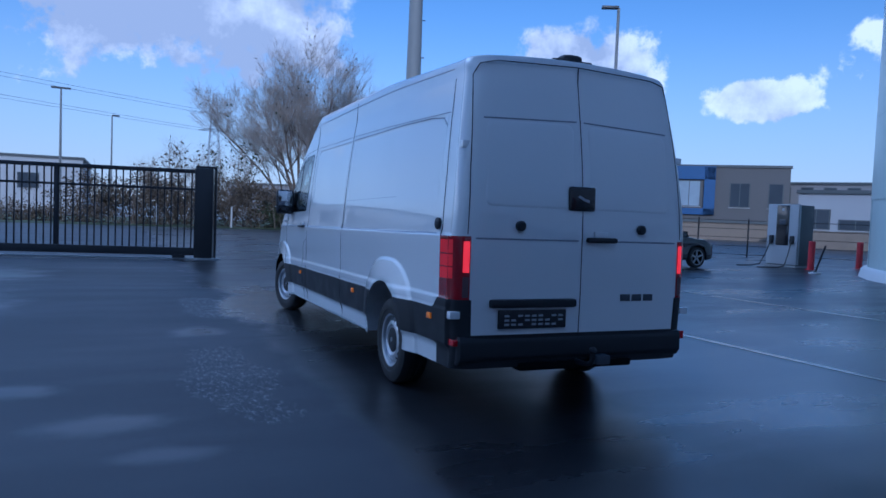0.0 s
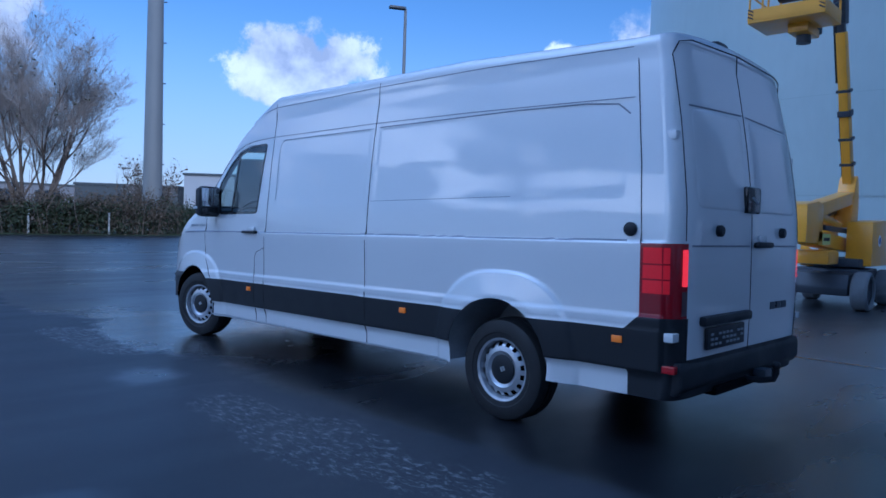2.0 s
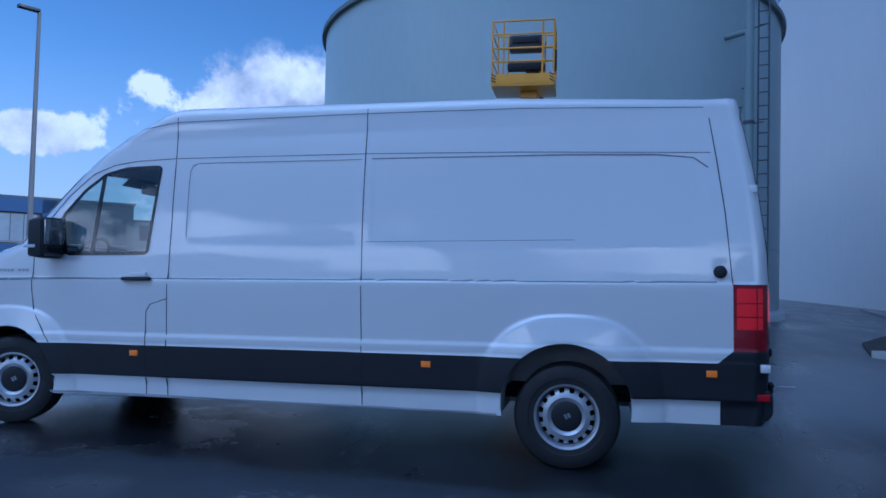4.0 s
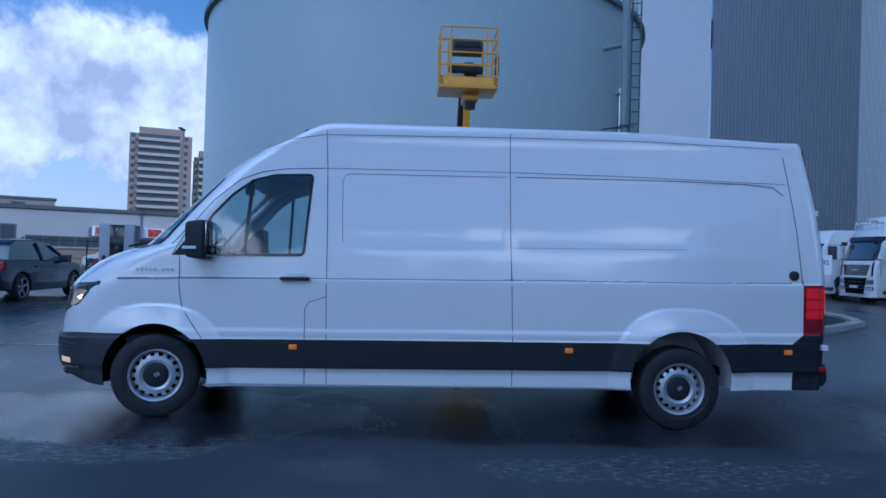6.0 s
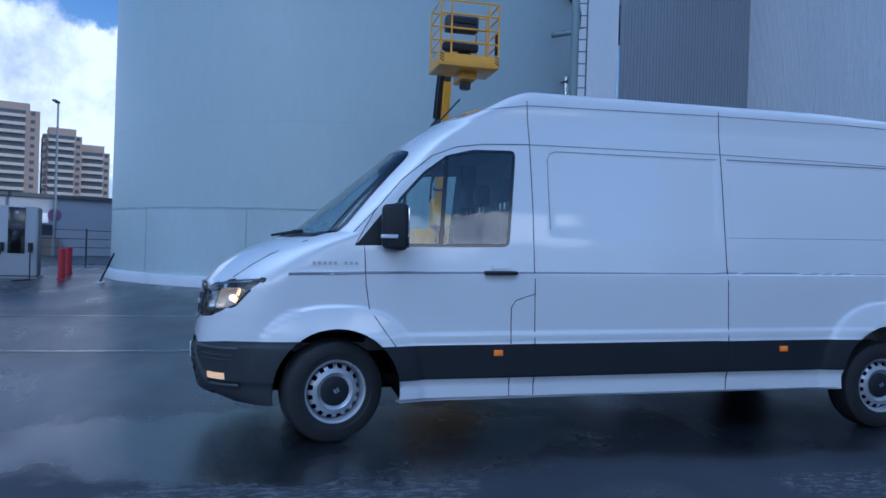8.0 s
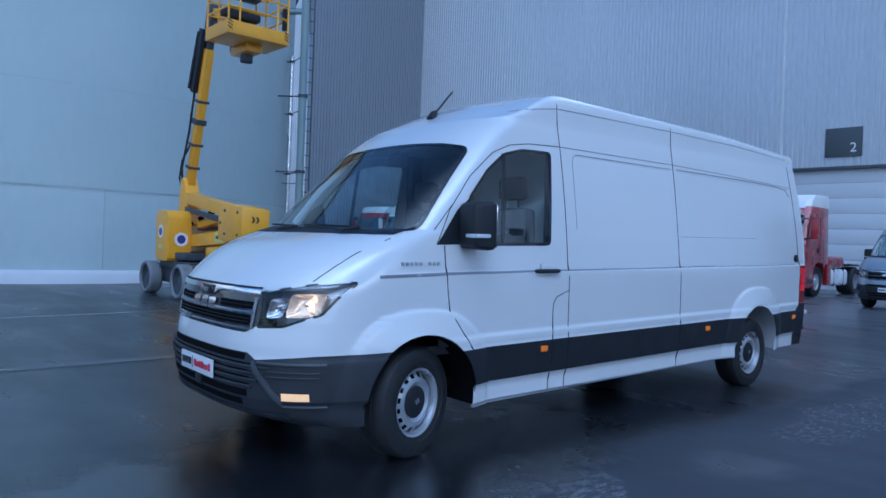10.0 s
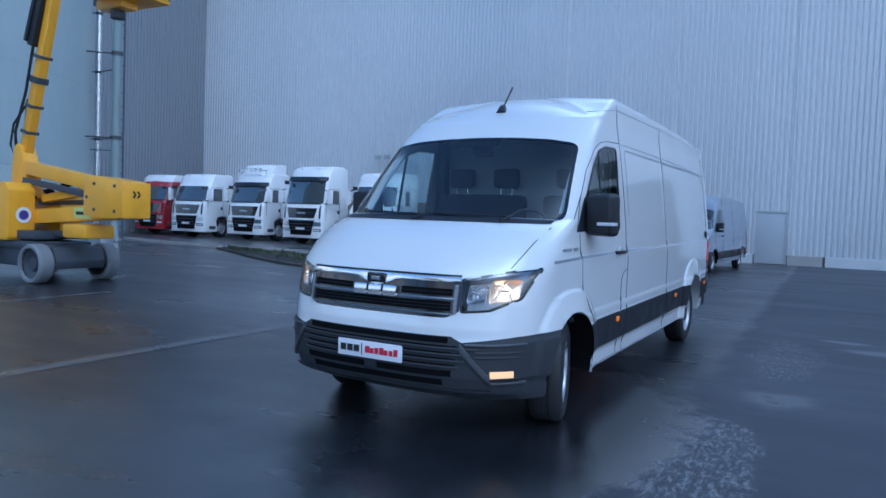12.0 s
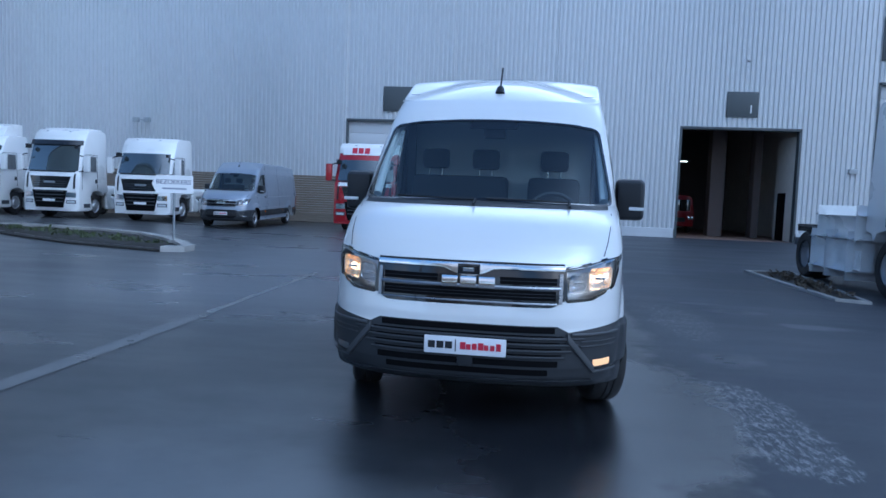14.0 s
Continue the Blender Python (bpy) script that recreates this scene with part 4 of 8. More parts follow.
def on_side(hand_):
    def place(x, z):
        spot, normal, _, _ = SKIN[0].ray_cast(Vector((x, hand_ * 3.0, z)), Vector((0, -hand_, 0)))
        if spot is None:
            return Vector((x, hand_ * van_side(x, z), z)), Vector((0, hand_, 0))
        return spot, normal if normal.y * hand_ > 0 else -normal
    return place


SKIN = []


def on_front(y, z):
    spot, normal, _, _ = SKIN[0].ray_cast(Vector((3.0, y, z)), Vector((-1, 0, 0)))
    return spot, normal if normal.x > 0 else -normal


def on_tail(y, z):
    return Vector((van_tail(y, z), y, z)), Vector((-1, 0, 0.08)).normalized()


def on_nose(y, z):
    e = 0.01
    dy = (van_nose(y + e, z) - van_nose(y - e, z)) / (2 * e)
    dz = (van_nose(y, z + e) - van_nose(y, z - e)) / (2 * e)
    return Vector((van_nose(y, z), y, z)), Vector((1, -dy, -dz)).normalized()


def nose_bar(y0, y1, z0, z1, out, back=0.02, n=24, shape=None):
    """A bar wrapped round the front between two heights, standing out from the skin."""
    b = bmesh.new()
    rings = []
    for k in range(n + 1):
        y = y0 + (y1 - y0) * k / n
        a, e = (z0, z1) if shape is None else shape(y)
        p, o = on_nose(y, (a + e) / 2)
        flat = Vector((o.x, o.y, 0)).normalized()
        lo, hi = Vector((van_nose(y, a), y, a)), Vector((van_nose(y, e), y, e))
        rings.append([b.verts.new(v) for v in (lo - flat * back, lo + flat * out * 0.8, lo.lerp(hi, 0.5) + flat * out, hi + flat * out * 0.8, hi - flat * back)])
    for one, two in zip(rings, rings[1:]):
        for k in range(4):
            b.faces.new((one[k], two[k], two[k + 1], one[k + 1]))
    b.faces.new(rings[0])
    b.faces.new(rings[-1][::-1])
    bmesh.ops.recalc_face_normals(b, faces=b.faces)
    return b


def steel_wheel(parent, m, tyre_r=0.357, rim_r=0.214, wide=0.235, holes=16):
    """A steel road wheel; its own y axis points outwards."""
    w = new("wheel")
    w.parent = parent
    w.matrix_basis = m
    h = wide / 2
    b = spun([(rim_r - 0.01, -h * 0.8), (rim_r + 0.02, -h * 0.95), (tyre_r - 0.05, -h), (tyre_r - 0.015, -h * 0.86), (tyre_r, -h * 0.6), (tyre_r, -h * 0.25),
              (tyre_r - 0.008, -h * 0.22), (tyre_r - 0.008, -h * 0.14), (tyre_r, -h * 0.11), (tyre_r, h * 0.11), (tyre_r - 0.008, h * 0.14), (tyre_r - 0.008, h * 0.22),
              (tyre_r, h * 0.25), (tyre_r, h * 0.6), (tyre_r - 0.015, h * 0.86), (tyre_r - 0.05, h), (rim_r + 0.045, h * 0.99), (rim_r + 0.04, h * 0.95), (rim_r + 0.012, h * 0.93), (rim_r - 0.006, h * 0.82)], 48)
    part("tyre", b, RUBBER, w, "black road tyre", smooth=30)
    b = spun([(rim_r - 0.012, -h * 0.8), (rim_r + 0.002, h * 0.78), (rim_r + 0.014, h * 0.86), (rim_r + 0.008, h * 0.90), (rim_r - 0.010, h * 0.84), (rim_r - 0.022, h * 0.55)], 48)
    part("rim", b, STEEL_WHEEL, w, "silver steel rim", smooth=40)
    # disc with a ring of vent holes
    b = bmesh.new()
    prof = [(rim_r - 0.022, h * 0.46), (rim_r - 0.026, h * 0.56), (0.160, h * 0.74), (0.128, h * 0.80)]
    n = holes * 4
    loops = [[b.verts.new((r * math.cos(2 * math.pi * k / n), y, r * math.sin(2 * math.pi * k / n))) for k in range(n)] for r, y in prof]
    for ring in range(3):
        for k in range(n):
            if ring == 1 and k % 4 in (1, 2):
                continue
            b.faces.new((loops[ring][k], loops[ring][(k + 1) % n], loops[ring + 1][(k + 1) % n], loops[ring + 1][k]))
    spun([(0.128, h * 0.80), (0.118, h * 0.72), (0.088, h * 0.66)], n, b)
    bmesh.ops.remove_doubles(b, verts=b.verts, dist=1e-5)
    bmesh.ops.recalc_face_normals(b, faces=b.faces)
    part("wheel_disc", b, STEEL_WHEEL, w, smooth=40)
    # dark disc added for the shade behind the vent holes
    part("vent_shadow_disc", spun([(rim_r - 0.02, h * 0.2), (0.001, h * 0.2)], 24), DEEP_SHADE_BLACK, w)
    part("hub_cap", spun([(0.104, h * 0.60), (0.102, h * 0.74), (0.086, h * 0.80), (0.04, h * 0.82), (0.0005, h * 0.82)], 32), BLACK_PLASTIC, w, "dark plastic hub cap")
    b = bmesh.new()
    for q in range(2):
        box(-0.028 + q * 0.022, -0.012 + q * 0.022, h * 0.82, h * 0.82 + 0.003, -0.016, 0.016, bm=b)
    turned(b, Matrix.Rotation(0.5, 4, "Y"))
    part("hub_mark", b, GALV, w)
    return w


def seat(parent, m, width=0.52):
    s = new("seat")
    s.parent = parent
    s.matrix_basis = m
    part("cushion", box(-0.25, 0.27, -width / 2, width / 2, 0.0, 0.17, 0.06), CAB_TRIM, s)
    b = box(-0.36, -0.22, -width / 2 + 0.02, width / 2 - 0.02, 0.12, 0.74, 0.06)
    part("backrest", b, CAB_TRIM, s)
    for c in ([0.0] if width < 0.6 else [-width / 4, width / 4]):
        part("headrest", box(-0.38, -0.27, c - 0.13, c + 0.13, 0.80, 0.99, 0.045), CAB_TRIM, s)
        for d in (-0.06, 0.06):
            part("headrest_post", tube([(-0.325, c + d, 0.72), (-0.325, c + d, 0.83)], 0.008, 8), CHROME, s)
    return s


def side_mirror(parent, hand_, paint_arm=None):
    mr = new("side_mirror")
    mr.parent = parent
    body = box(-0.09, 0.09, -0.115, 0.115, -0.16, 0.165, 0.05, 3)
    for v in body.verts:
        if v.co.x > 0:
            v.co.y *= 0.9
            v.co.z *= 0.94
    part("mirror_shell", body, BLACK_PLASTIC, mr, "dark plastic mirror shell")
    part("mirror_face", box(-0.096, -0.088, -0.092, 0.092, -0.05, 0.145, 0.003), material("mirror_silver", (0.85, 0.86, 0.87), 0.02, metal=1.0, vary=0.0), mr)
    part("lower_mirror", box(-0.096, -0.088, -0.088, 0.088, -0.14, -0.065, 0.003), BLACK_GLOSS, mr)
    part("indicator", box(-0.02, 0.097, 0.0 if hand_ > 0 else -0.119, 0.119 if hand_ > 0 else 0.0, -0.078, -0.052, 0.006), CLEAR_WHITE, mr, "clear indicator strip")
    part("mirror_arm", box(-0.05, 0.07, -hand_ * 0.26 if hand_ > 0 else 0.10, -0.10 if hand_ > 0 else 0.26, -0.15, -0.085, 0.02), BLACK_PLASTIC, mr)
    mr.matrix_basis = pose(-0.43, hand_ * 1.10, 1.495, 0, 0, -hand_ * 6)
    return mr


CLEAR_WHITE = material("pale_clear_lens", (0.62, 0.65, 0.68), 0.12, coat=0.6)


def bars_of_print(parent, mat, name, rows, place):
    """Illegible or withheld print as plain bars; rows of (u0, u1, v0, v1) put on the skin by place."""
    b = bmesh.new()
    for u0, u1, v0, v1 in rows:
        quad = []
        for u, v in ((u0, v0), (u1, v0), (u1, v1), (u0, v1)):
            p, o = place(u, v)
            quad.append((p, o))
        lo = [b.verts.new(p + o * 0.0005) for p, o in quad]
        up = [b.verts.new(p + o * 0.006) for p, o in quad]
        b.faces.new(up)
        for k in range(4):
            b.faces.new((lo[k], lo[(k + 1) % 4], up[(k + 1) % 4], up[k]))
    bmesh.ops.recalc_face_normals(b, faces=b.faces)
    return part(name, b, mat, parent, smooth=None)


def panel_van(name, label, at, paint, steer=0.0, lamps_on=True, panels={}):
    """A long high-roof panel van with its cab, lamps, wheels and trim."""
    v = thing(name, label, "van", at)
    shell = new("bodyshell")
    shell.parent = v
    shell.matrix_basis = Matrix.Rotation(math.atan(RAKE), 4, "Y")
    if not panels:
        panels.update(van_panels())
    look_of = {"body": paint, "windscreen": GLASS, "side_window": GLASS, "mirror_sail": BLACK_PLASTIC, "grille": BLACK_GLOSS, "front_bumper": BUMPER_PLASTIC,
               "rear_bumper_skin": BLACK_PLASTIC, "side_cladding": BLACK_PLASTIC, "headlamp": CLEAR, "tail_lamp": RED_LIT if lamps_on else RED_LENS}
    labels = {"headlamp": "clear headlamp lens", "tail_lamp": "tall red tail lamp", "side_cladding": "dark grey plastic side cladding", "windscreen": "tinted windscreen",
              "front_bumper": "dark grey plastic bumper", "grille": "dark grille panel"}
    for key, me in panels.items():
        kind = key.rstrip("LR")
        me = me.copy()
        me.materials.append(look_of[kind])
        ob = new(kind, me)
        ob.parent = shell
        if kind in labels:
            ob["label"] = labels[kind]
        if kind in ("windscreen", "side_window", "headlamp"):
            ob.visible_shadow = False
    sh = lambda n, b, mat, label="", smooth=35: part(n, b, mat, shell, label, smooth)
    # shut lines, gutters, gaskets, and crease shade laid on as darker strips
    for s in (1, -1):
        side = on_side(s)
        lines = [[(-0.235, 1.36), (-0.245, 1.10), (-0.27, 0.93), (-0.36, 0.80), (-0.455, 0.668)],
                 [(-0.17, 1.37), (-0.30, 1.60), (-0.50, 1.84), (-0.72, 2.02), (-0.90, 2.09), (-1.10, 2.118), (-1.455, 2.13), (-1.468, 1.60), (-1.476, 0.70), (-1.478, 0.29)],
                 [(-1.472, 1.03), (-1.33, 0.985), (-1.295, 0.93), (-1.292, 0.29)],
                 [(-1.44, 2.46), (-1.447, 2.285), (-1.455, 2.13)],
                 [(-3.03, 2.46), (-3.028, 2.1), (-3.03, 1.6), (-3.05, 0.70), (-3.05, 0.29)],
                 [(-5.435, 2.29), (-5.475, 2.0), (-5.52, 1.64), (-5.555, 1.17)],
                 [(-1.455, 2.13), (-3.03, 2.118), (-4.1, 2.095), (-5.44, 2.05)],
                 [(-0.32, 2.0 - 0.37), (-0.16, 1.46)],
                 [(-1.05, 2.37), (-1.44, 2.425), (-3.03, 2.425), (-4.2, 2.41), (-5.40, 2.365)]]
        for k, line in enumerate(lines):
            sh("shut_line", seam_line(line, 0.0055, side), SEAM_AND_CREASE_SHADE if k in (6, 8) else SEAM)
        sh("waist_crease_shade", seam_line([(0.28, 1.165), (-0.24, 1.178), (-1.5, 1.184), (-3.0, 1.186), (-5.46, 1.186)], 0.020, side, 0.0015), SEAM_AND_CREASE_SHADE)
        sh("panel_crease_shade", seam_line([(-1.60, 1.50), (-1.592, 1.80), (-1.59, 2.02), (-1.61, 2.065), (-1.66, 2.085), (-3.0, 2.075)], 0.006, side, 0.001), SEAM_AND_CREASE_SHADE)
        sh("panel_crease_shade", seam_line([(-3.08, 2.078), (-4.5, 2.062), (-5.1, 2.045), (-5.33, 2.02), (-5.42, 1.95)], 0.010, side, 0.0015), SEAM_AND_CREASE_SHADE)
        sh("panel_crease_shade", seam_line([(-3.06, 1.462), (-4.55, 1.468)], 0.004, side, 0.0006), SEAM_AND_CREASE_SHADE)
        sh("window_gasket", seam_line(SIDE_WINDOW + SIDE_WINDOW[:1], 0.022, side, 0.004), BLACK_GLOSS)
        sh("window_divider", seam_line([(-0.775, 1.378), (-0.825, 2.02)], 0.032, side, 0.004), BLACK_GLOSS)
        for x, z, kind in ((-1.20, 0.608, AMBER), (-3.53, 0.60, AMBER), (-5.42, 0.60, AMBER)):
            p, o = side(x, z)
            sh("side_marker", box(x - 0.033, x + 0.033, p.y - 0.004, p.y + s * 0.012, z - 0.021, z + 0.021, 0.004), kind, "amber side marker lamp")
        p, o = side(-5.48, 1.255)
        sh("door_stop_cap", turned(spun([(0.042, -0.005), (0.042, 0.016), (0.03, 0.024), (0.001, 0.024)], 20), Matrix.Translation(p) @ Matrix.Rotation(0 if s > 0 else math.pi, 4, "Z")), BLACK_PLASTIC)
        # sill step edge
        sh("sill_edge", seam_line([(-0.46, 0.287), (-2.0, 0.28), (-4.03, 0.275)], 0.014, side, 0.006), GALV)
        # mirrors
        side_mirror(shell, s)
        # door handle
        p, o = side(-1.21, 1.18)
        b = box(-1.335, -1.085, p.y - 0.005, p.y + s * 0.042, 1.166, 1.196, 0.014)
        sh("door_handle", b, BLACK_PLASTIC, "dark plastic door handle")
        sh("handle_recess", box(-1.285, -1.145, p.y - 0.006, p.y + s * 0.014, 1.19, 1.235, 0.02), paint)
        # wheel wells, arch lips
        for hub, arch, r in ((AXLE_F - 0.055, ARCH_F, 0.44), (AXLE_R, ARCH_R, 0.43)):
            b = bmesh.new()
            ring = []
            for a in np.linspace(-0.15, math.pi + 0.15, 22):
                x, z = hub + (r + 0.004) * math.cos(a), 0.352 + (r - 0.008) * math.sin(a)
                ring.append([b.verts.new((x, s * (van_side(x, max(z, 0.28)) - 0.004), z)), b.verts.new((x, s * 0.55, z))])
            for one, two in zip(ring, ring[1:]):
                b.faces.new((one[0], one[1], two[1], two[0]))
            b.faces.new([q[1] for q in ring])
            # the front well's shade is put into its near-black colour
            sh("wheel_well", b, DEEP_SHADE_BLACK if hub > -1 else CAVITY_GREY, "wheel well liner with its shade put in as near black" if hub > -1 else "pale grey wheel well liner")
    # rear doors
    tail = on_tail
    sh("shut_line", seam_line([(0.0, 2.42), (0.0, 0.49)], 0.006, tail), SEAM)
    for s in (1, -1):
        sh("shut_line", seam_line([(0.0, 2.425), (s * 0.66, 2.40), (s * 0.79, 2.37), (s * 0.835, 2.29), (s * 0.885, 1.64), (s * 0.905, 1.19)], 0.006, tail), SEAM)
        sh("shut_line", seam_line([(s * 0.88, 0.745), (s * 0.865, 0.49)], 0.006, tail), SEAM)
        sh("door_crease_shade", seam_line([(s * 0.03, 2.02), (s * 0.78, 1.99)], 0.011, tail, 0.001), SEAM_AND_CREASE_SHADE)
        sh("door_crease_shade", seam_line([(s * 0.03, 1.162), (s * 0.85, 1.162)], 0.012, tail, 0.001), SEAM_AND_CREASE_SHADE)
        sh("door_panel", raised_panel([(s * 0.06, 1.385), (s * 0.79, 1.385), (s * 0.765, 1.975), (s * 0.06, 2.0)], tail, 0.004), paint)
        p, o = tail(s * 0.515, 1.255)
        sh("rubber_stop", turned(spun([(0.036, 0.0), (0.036, -0.026), (0.026, -0.034), (0.001, -0.034)], 18), Matrix.Translation(p) @ Matrix.Rotation(-math.pi / 2, 4, "Z")), BLACK_PLASTIC)
        for z in (1.80, 0.64):
            b = box(-0.03, 0.03, -0.045, 0.03, -0.026, 0.026, 0.008)
            turned(b, Matrix.Translation((van_tail(0.85, z) + 0.045, s * (van_side(-5.62, z) - 0.030), z)))
            sh("door_hinge", b, paint, "painted outside door hinge")
        # lit part of the tail lamp, smoked foot
        for z0, z1, mat in ((0.93, 1.14, RED_GLOW), (0.76, 0.90, DARK_LENS)):
            b = bmesh.new()
            pts = [(s * y, z) for y, z in ((0.89, z0), (0.932, z0), (0.932, z1), (0.89, z1))]
            vs = [b.verts.new(Vector((van_tail(y, z) - 0.006, y, z))) for y, z in pts]
            b.faces.new(vs)
            b.normal_update()
            sh("lamp_segment", b, mat)
        for z0, z1 in ((0.885, 0.962), (0.97, 1.05), (1.058, 1.15)):
            b = bmesh.new()
            xs = np.linspace(-5.575, -5.735, 6)
            rows_ = [[b.verts.new((x, s * (on_side(s)(x, z)[0].y * s + 0.004), z)) for x in xs] for z in (z0, z1)]
            for k in range(5):
                b.faces.new((rows_[0][k], rows_[0][k + 1], rows_[1][k + 1], rows_[1][k]))
            bmesh.ops.recalc_face_normals(b, faces=b.faces)
            sh("lamp_segment", b, RED_SIDE if lamps_on else RED_LENS)
        sh("bumper_reflector", box(-5.775, -5.62, s * 0.93, s * (0.985), 0.43, 0.475, 0.008), RED_LENS, "red bumper reflector")
    b = box(van_tail(0, 1.46) - 0.03, van_tail(0, 1.46) + 0.01, -0.095, 0.125, 1.375, 1.55, 0.03, 3)
    badge = sh("emblem_plate", b, BLACK_GLOSS, "gloss black badge plate")
    part("emblem", turned(prism([(-0.05, -0.02), (0.0, -0.005), (0.05, 0.02), (0.03, 0.03), (-0.01, 0.01), (-0.05, 0.0)], 0.004, axis="x"), Matrix.Translation((van_tail(0, 1.46) - 0.035, 0.015, 1.455))), GALV, badge)
    sh("rear_handle", box(van_tail(0.1, 1.17) - 0.045, van_tail(0.1, 1.17), -0.285, -0.03, 1.15, 1.19, 0.016), BLACK_PLASTIC, "dark plastic rear door handle")
    sh("handle_recess", box(van_tail(0.1, 1.2) - 0.02, van_tail(0.1, 1.2), -0.215, -0.095, 1.18, 1.235, 0.02), paint)
    xr = van_tail(0.4, 0.7)
    sh("plate_light_bar", box(xr - 0.045, xr + 0.01, 0.05, 0.735, 0.69, 0.75, 0.018), BLACK_PLASTIC)
    plate = sh("rear_plate", box(xr - 0.022, xr, 0.125, 0.665, 0.545, 0.675, 0.006), INK, "black plate with rows of dull bars")
    for r, z in enumerate((0.575, 0.605, 0.635)):
        for k in range(9):
            if (k * 7 + r * 3) % 5:
                part("plate_bar", box(xr - 0.0255, xr - 0.0215, 0.155 + k * 0.054, 0.155 + k * 0.054 + 0.036, z - 0.007, z + 0.007), GALV, plate, smooth=None)
    for k in range(3):
        bars_of_print(shell, MACHINE_GREY, "maker_bar", [(-0.44 - 0.105 * k, -0.355 - 0.105 * k, 0.725, 0.775)], tail)
    # stepped rear bumper and coupling
    b = prism([(-5.845, 0.345), (-5.845, 0.455), (-5.83, 0.49), (-5.78, 0.498), (-5.68, 0.498), (-5.68, 0.345), (-5.70, 0.30), (-5.81, 0.30)], 1.90, axis="y", at=-0.95, bevel=0.012)
    for v_ in b.verts:
        if abs(v_.co.y) > 0.9:
            v_.co.x += 0.06 * (abs(v_.co.y) - 0.9) / 0.05
    sh("rear_bumper", b, BLACK_PLASTIC, "dark grey plastic step bumper")
    b = tube([(-5.60, 0, 0.29), (-5.88, 0, 0.29), (-5.965, 0, 0.31), (-5.98, 0, 0.35), (-5.98, 0, 0.38)], 0.02, 10)
    bmesh.ops.create_uvsphere(b, u_segments=12, v_segments=8, radius=0.028, matrix=Matrix.Translation((-5.98, 0, 0.40)))
    sh("tow_hitch", b, BLACK_PLASTIC)
    sh("tow_socket", box(-5.87, -5.78, -0.24, -0.12, 0.27, 0.34, 0.015), MACHINE_GREY)
    sh("tow_beam", box(-5.80, -5.68, -0.48, 0.48, 0.24, 0.30, 0.02), DEEP_SHADE_BLACK)
    sh("roof_lamp", box(-5.60, -5.50, -0.17, 0.17, 2.46, 2.497, 0.015), BLACK_GLOSS, "black high brake lamp on the roof edge")
    b = box(-5.57, -5.43, -0.115, 0.06, 2.455, 2.548, 0.045, 3)
    sh("rear_camera", b, BLACK_PLASTIC, "dark round camera housing on the roof")
    # front
    # grille slots are near-black strips that carry the shade of openings
    for s in (1, -1):
        sh("grille_slot", nose_bar(s * 0.20, s * 0.555, 0.958, 1.002, 0.004, n=12), DEEP_SHADE_BLACK)
        sh("grille_fin", nose_bar(s * 0.20, s * 0.55, 0.978, 0.982, 0.008, n=12), BLACK_PLASTIC)
    sh("grille_slot", nose_bar(-0.55, 0.55, 0.862, 0.922, 0.004), DEEP_SHADE_BLACK)
    for zf in (0.880, 0.900):
        sh("grille_fin", nose_bar(-0.545, 0.545, zf, zf + 0.004, 0.008), BLACK_PLASTIC)
    sh("grille_bar", nose_bar(-0.575, 0.575, 0.930, 0.948, 0.016), SATIN, "satin grille bar")
    for s in (1, -1):
        sh("grille_edge", nose_bar(s * 0.568, s * 0.590, 0.83, 1.03, 0.012, n=3, shape=lambda y: (0.845, 1.03)), SATIN)
        sh("grille_cheek", nose_bar(s * 0.594, s * 0.607, 0.86, 1.06, 0.004, n=3), BLACK_GLOSS)
    sh("grille_bar", nose_bar(-0.56, 0.56, 0.838, 0.848, 0.012), SATIN, "satin grille bar")
    sh("bonnet_trim", nose_bar(-0.60, 0.60, 1.05, 1.08, 0.010, shape=lambda y: (1.048 - 0.050 * max(0, 1 - (abs(y) / 0.17) ** 2) ** 1.5, 1.080)), CHROME, "chrome strip under the bonnet edge")
    p, o = on_nose(0.0, 1.045)
    badge = sh("nose_badge", box(p.x + 0.004, p.x + 0.026, -0.072, 0.072, 1.008, 1.076, 0.014), BLACK_GLOSS)
    part("emblem", box(p.x + 0.026, p.x + 0.030, -0.035, 0.035, 1.028, 1.052, 0.006), CHROME, badge)
    for k in range(3):
        y = 0.118 - 0.118 * k
        sh("maker_letter", nose_bar(y + 0.050, y - 0.050, 0.930, 0.998, 0.026, n=3), CHROME, "chrome maker bar")
    # bumper slots, near-black strips for the shade of openings, and rails
    for z0, z1, w in ((0.660, 0.698, 0.555), (0.385, 0.425, 0.52), (0.445, 0.485, 0.58)):
        sh("bumper_slot", nose_bar(-w, w, z0, z1, 0.003), DEEP_SHADE_BLACK)
    for z in (0.50, 0.54, 0.58, 0.62):
        sh("bumper_rail", nose_bar(-0.62 - (z - 0.5), 0.62 + (z - 0.5), z, z + 0.014, 0.014), BUMPER_PLASTIC)
        sh("bumper_slot", nose_bar(-0.60 - (z - 0.5), 0.60 + (z - 0.5), z + 0.016, z + 0.026, 0.002), DEEP_SHADE_BLACK)
    sh("bumper_lip", nose_bar(-0.80, 0.80, 0.33, 0.352, 0.016, n=30), BUMPER_PLASTIC)
    for s in (1, -1):
        sh("bumper_brace", nose_bar(s * 0.63, s * 0.80, 0, 0, 0.024, n=10, shape=lambda y: (0.615 - (abs(y) - 0.63) * 1.25, 0.665 - (abs(y) - 0.63) * 1.25)), BRACE_GREY)
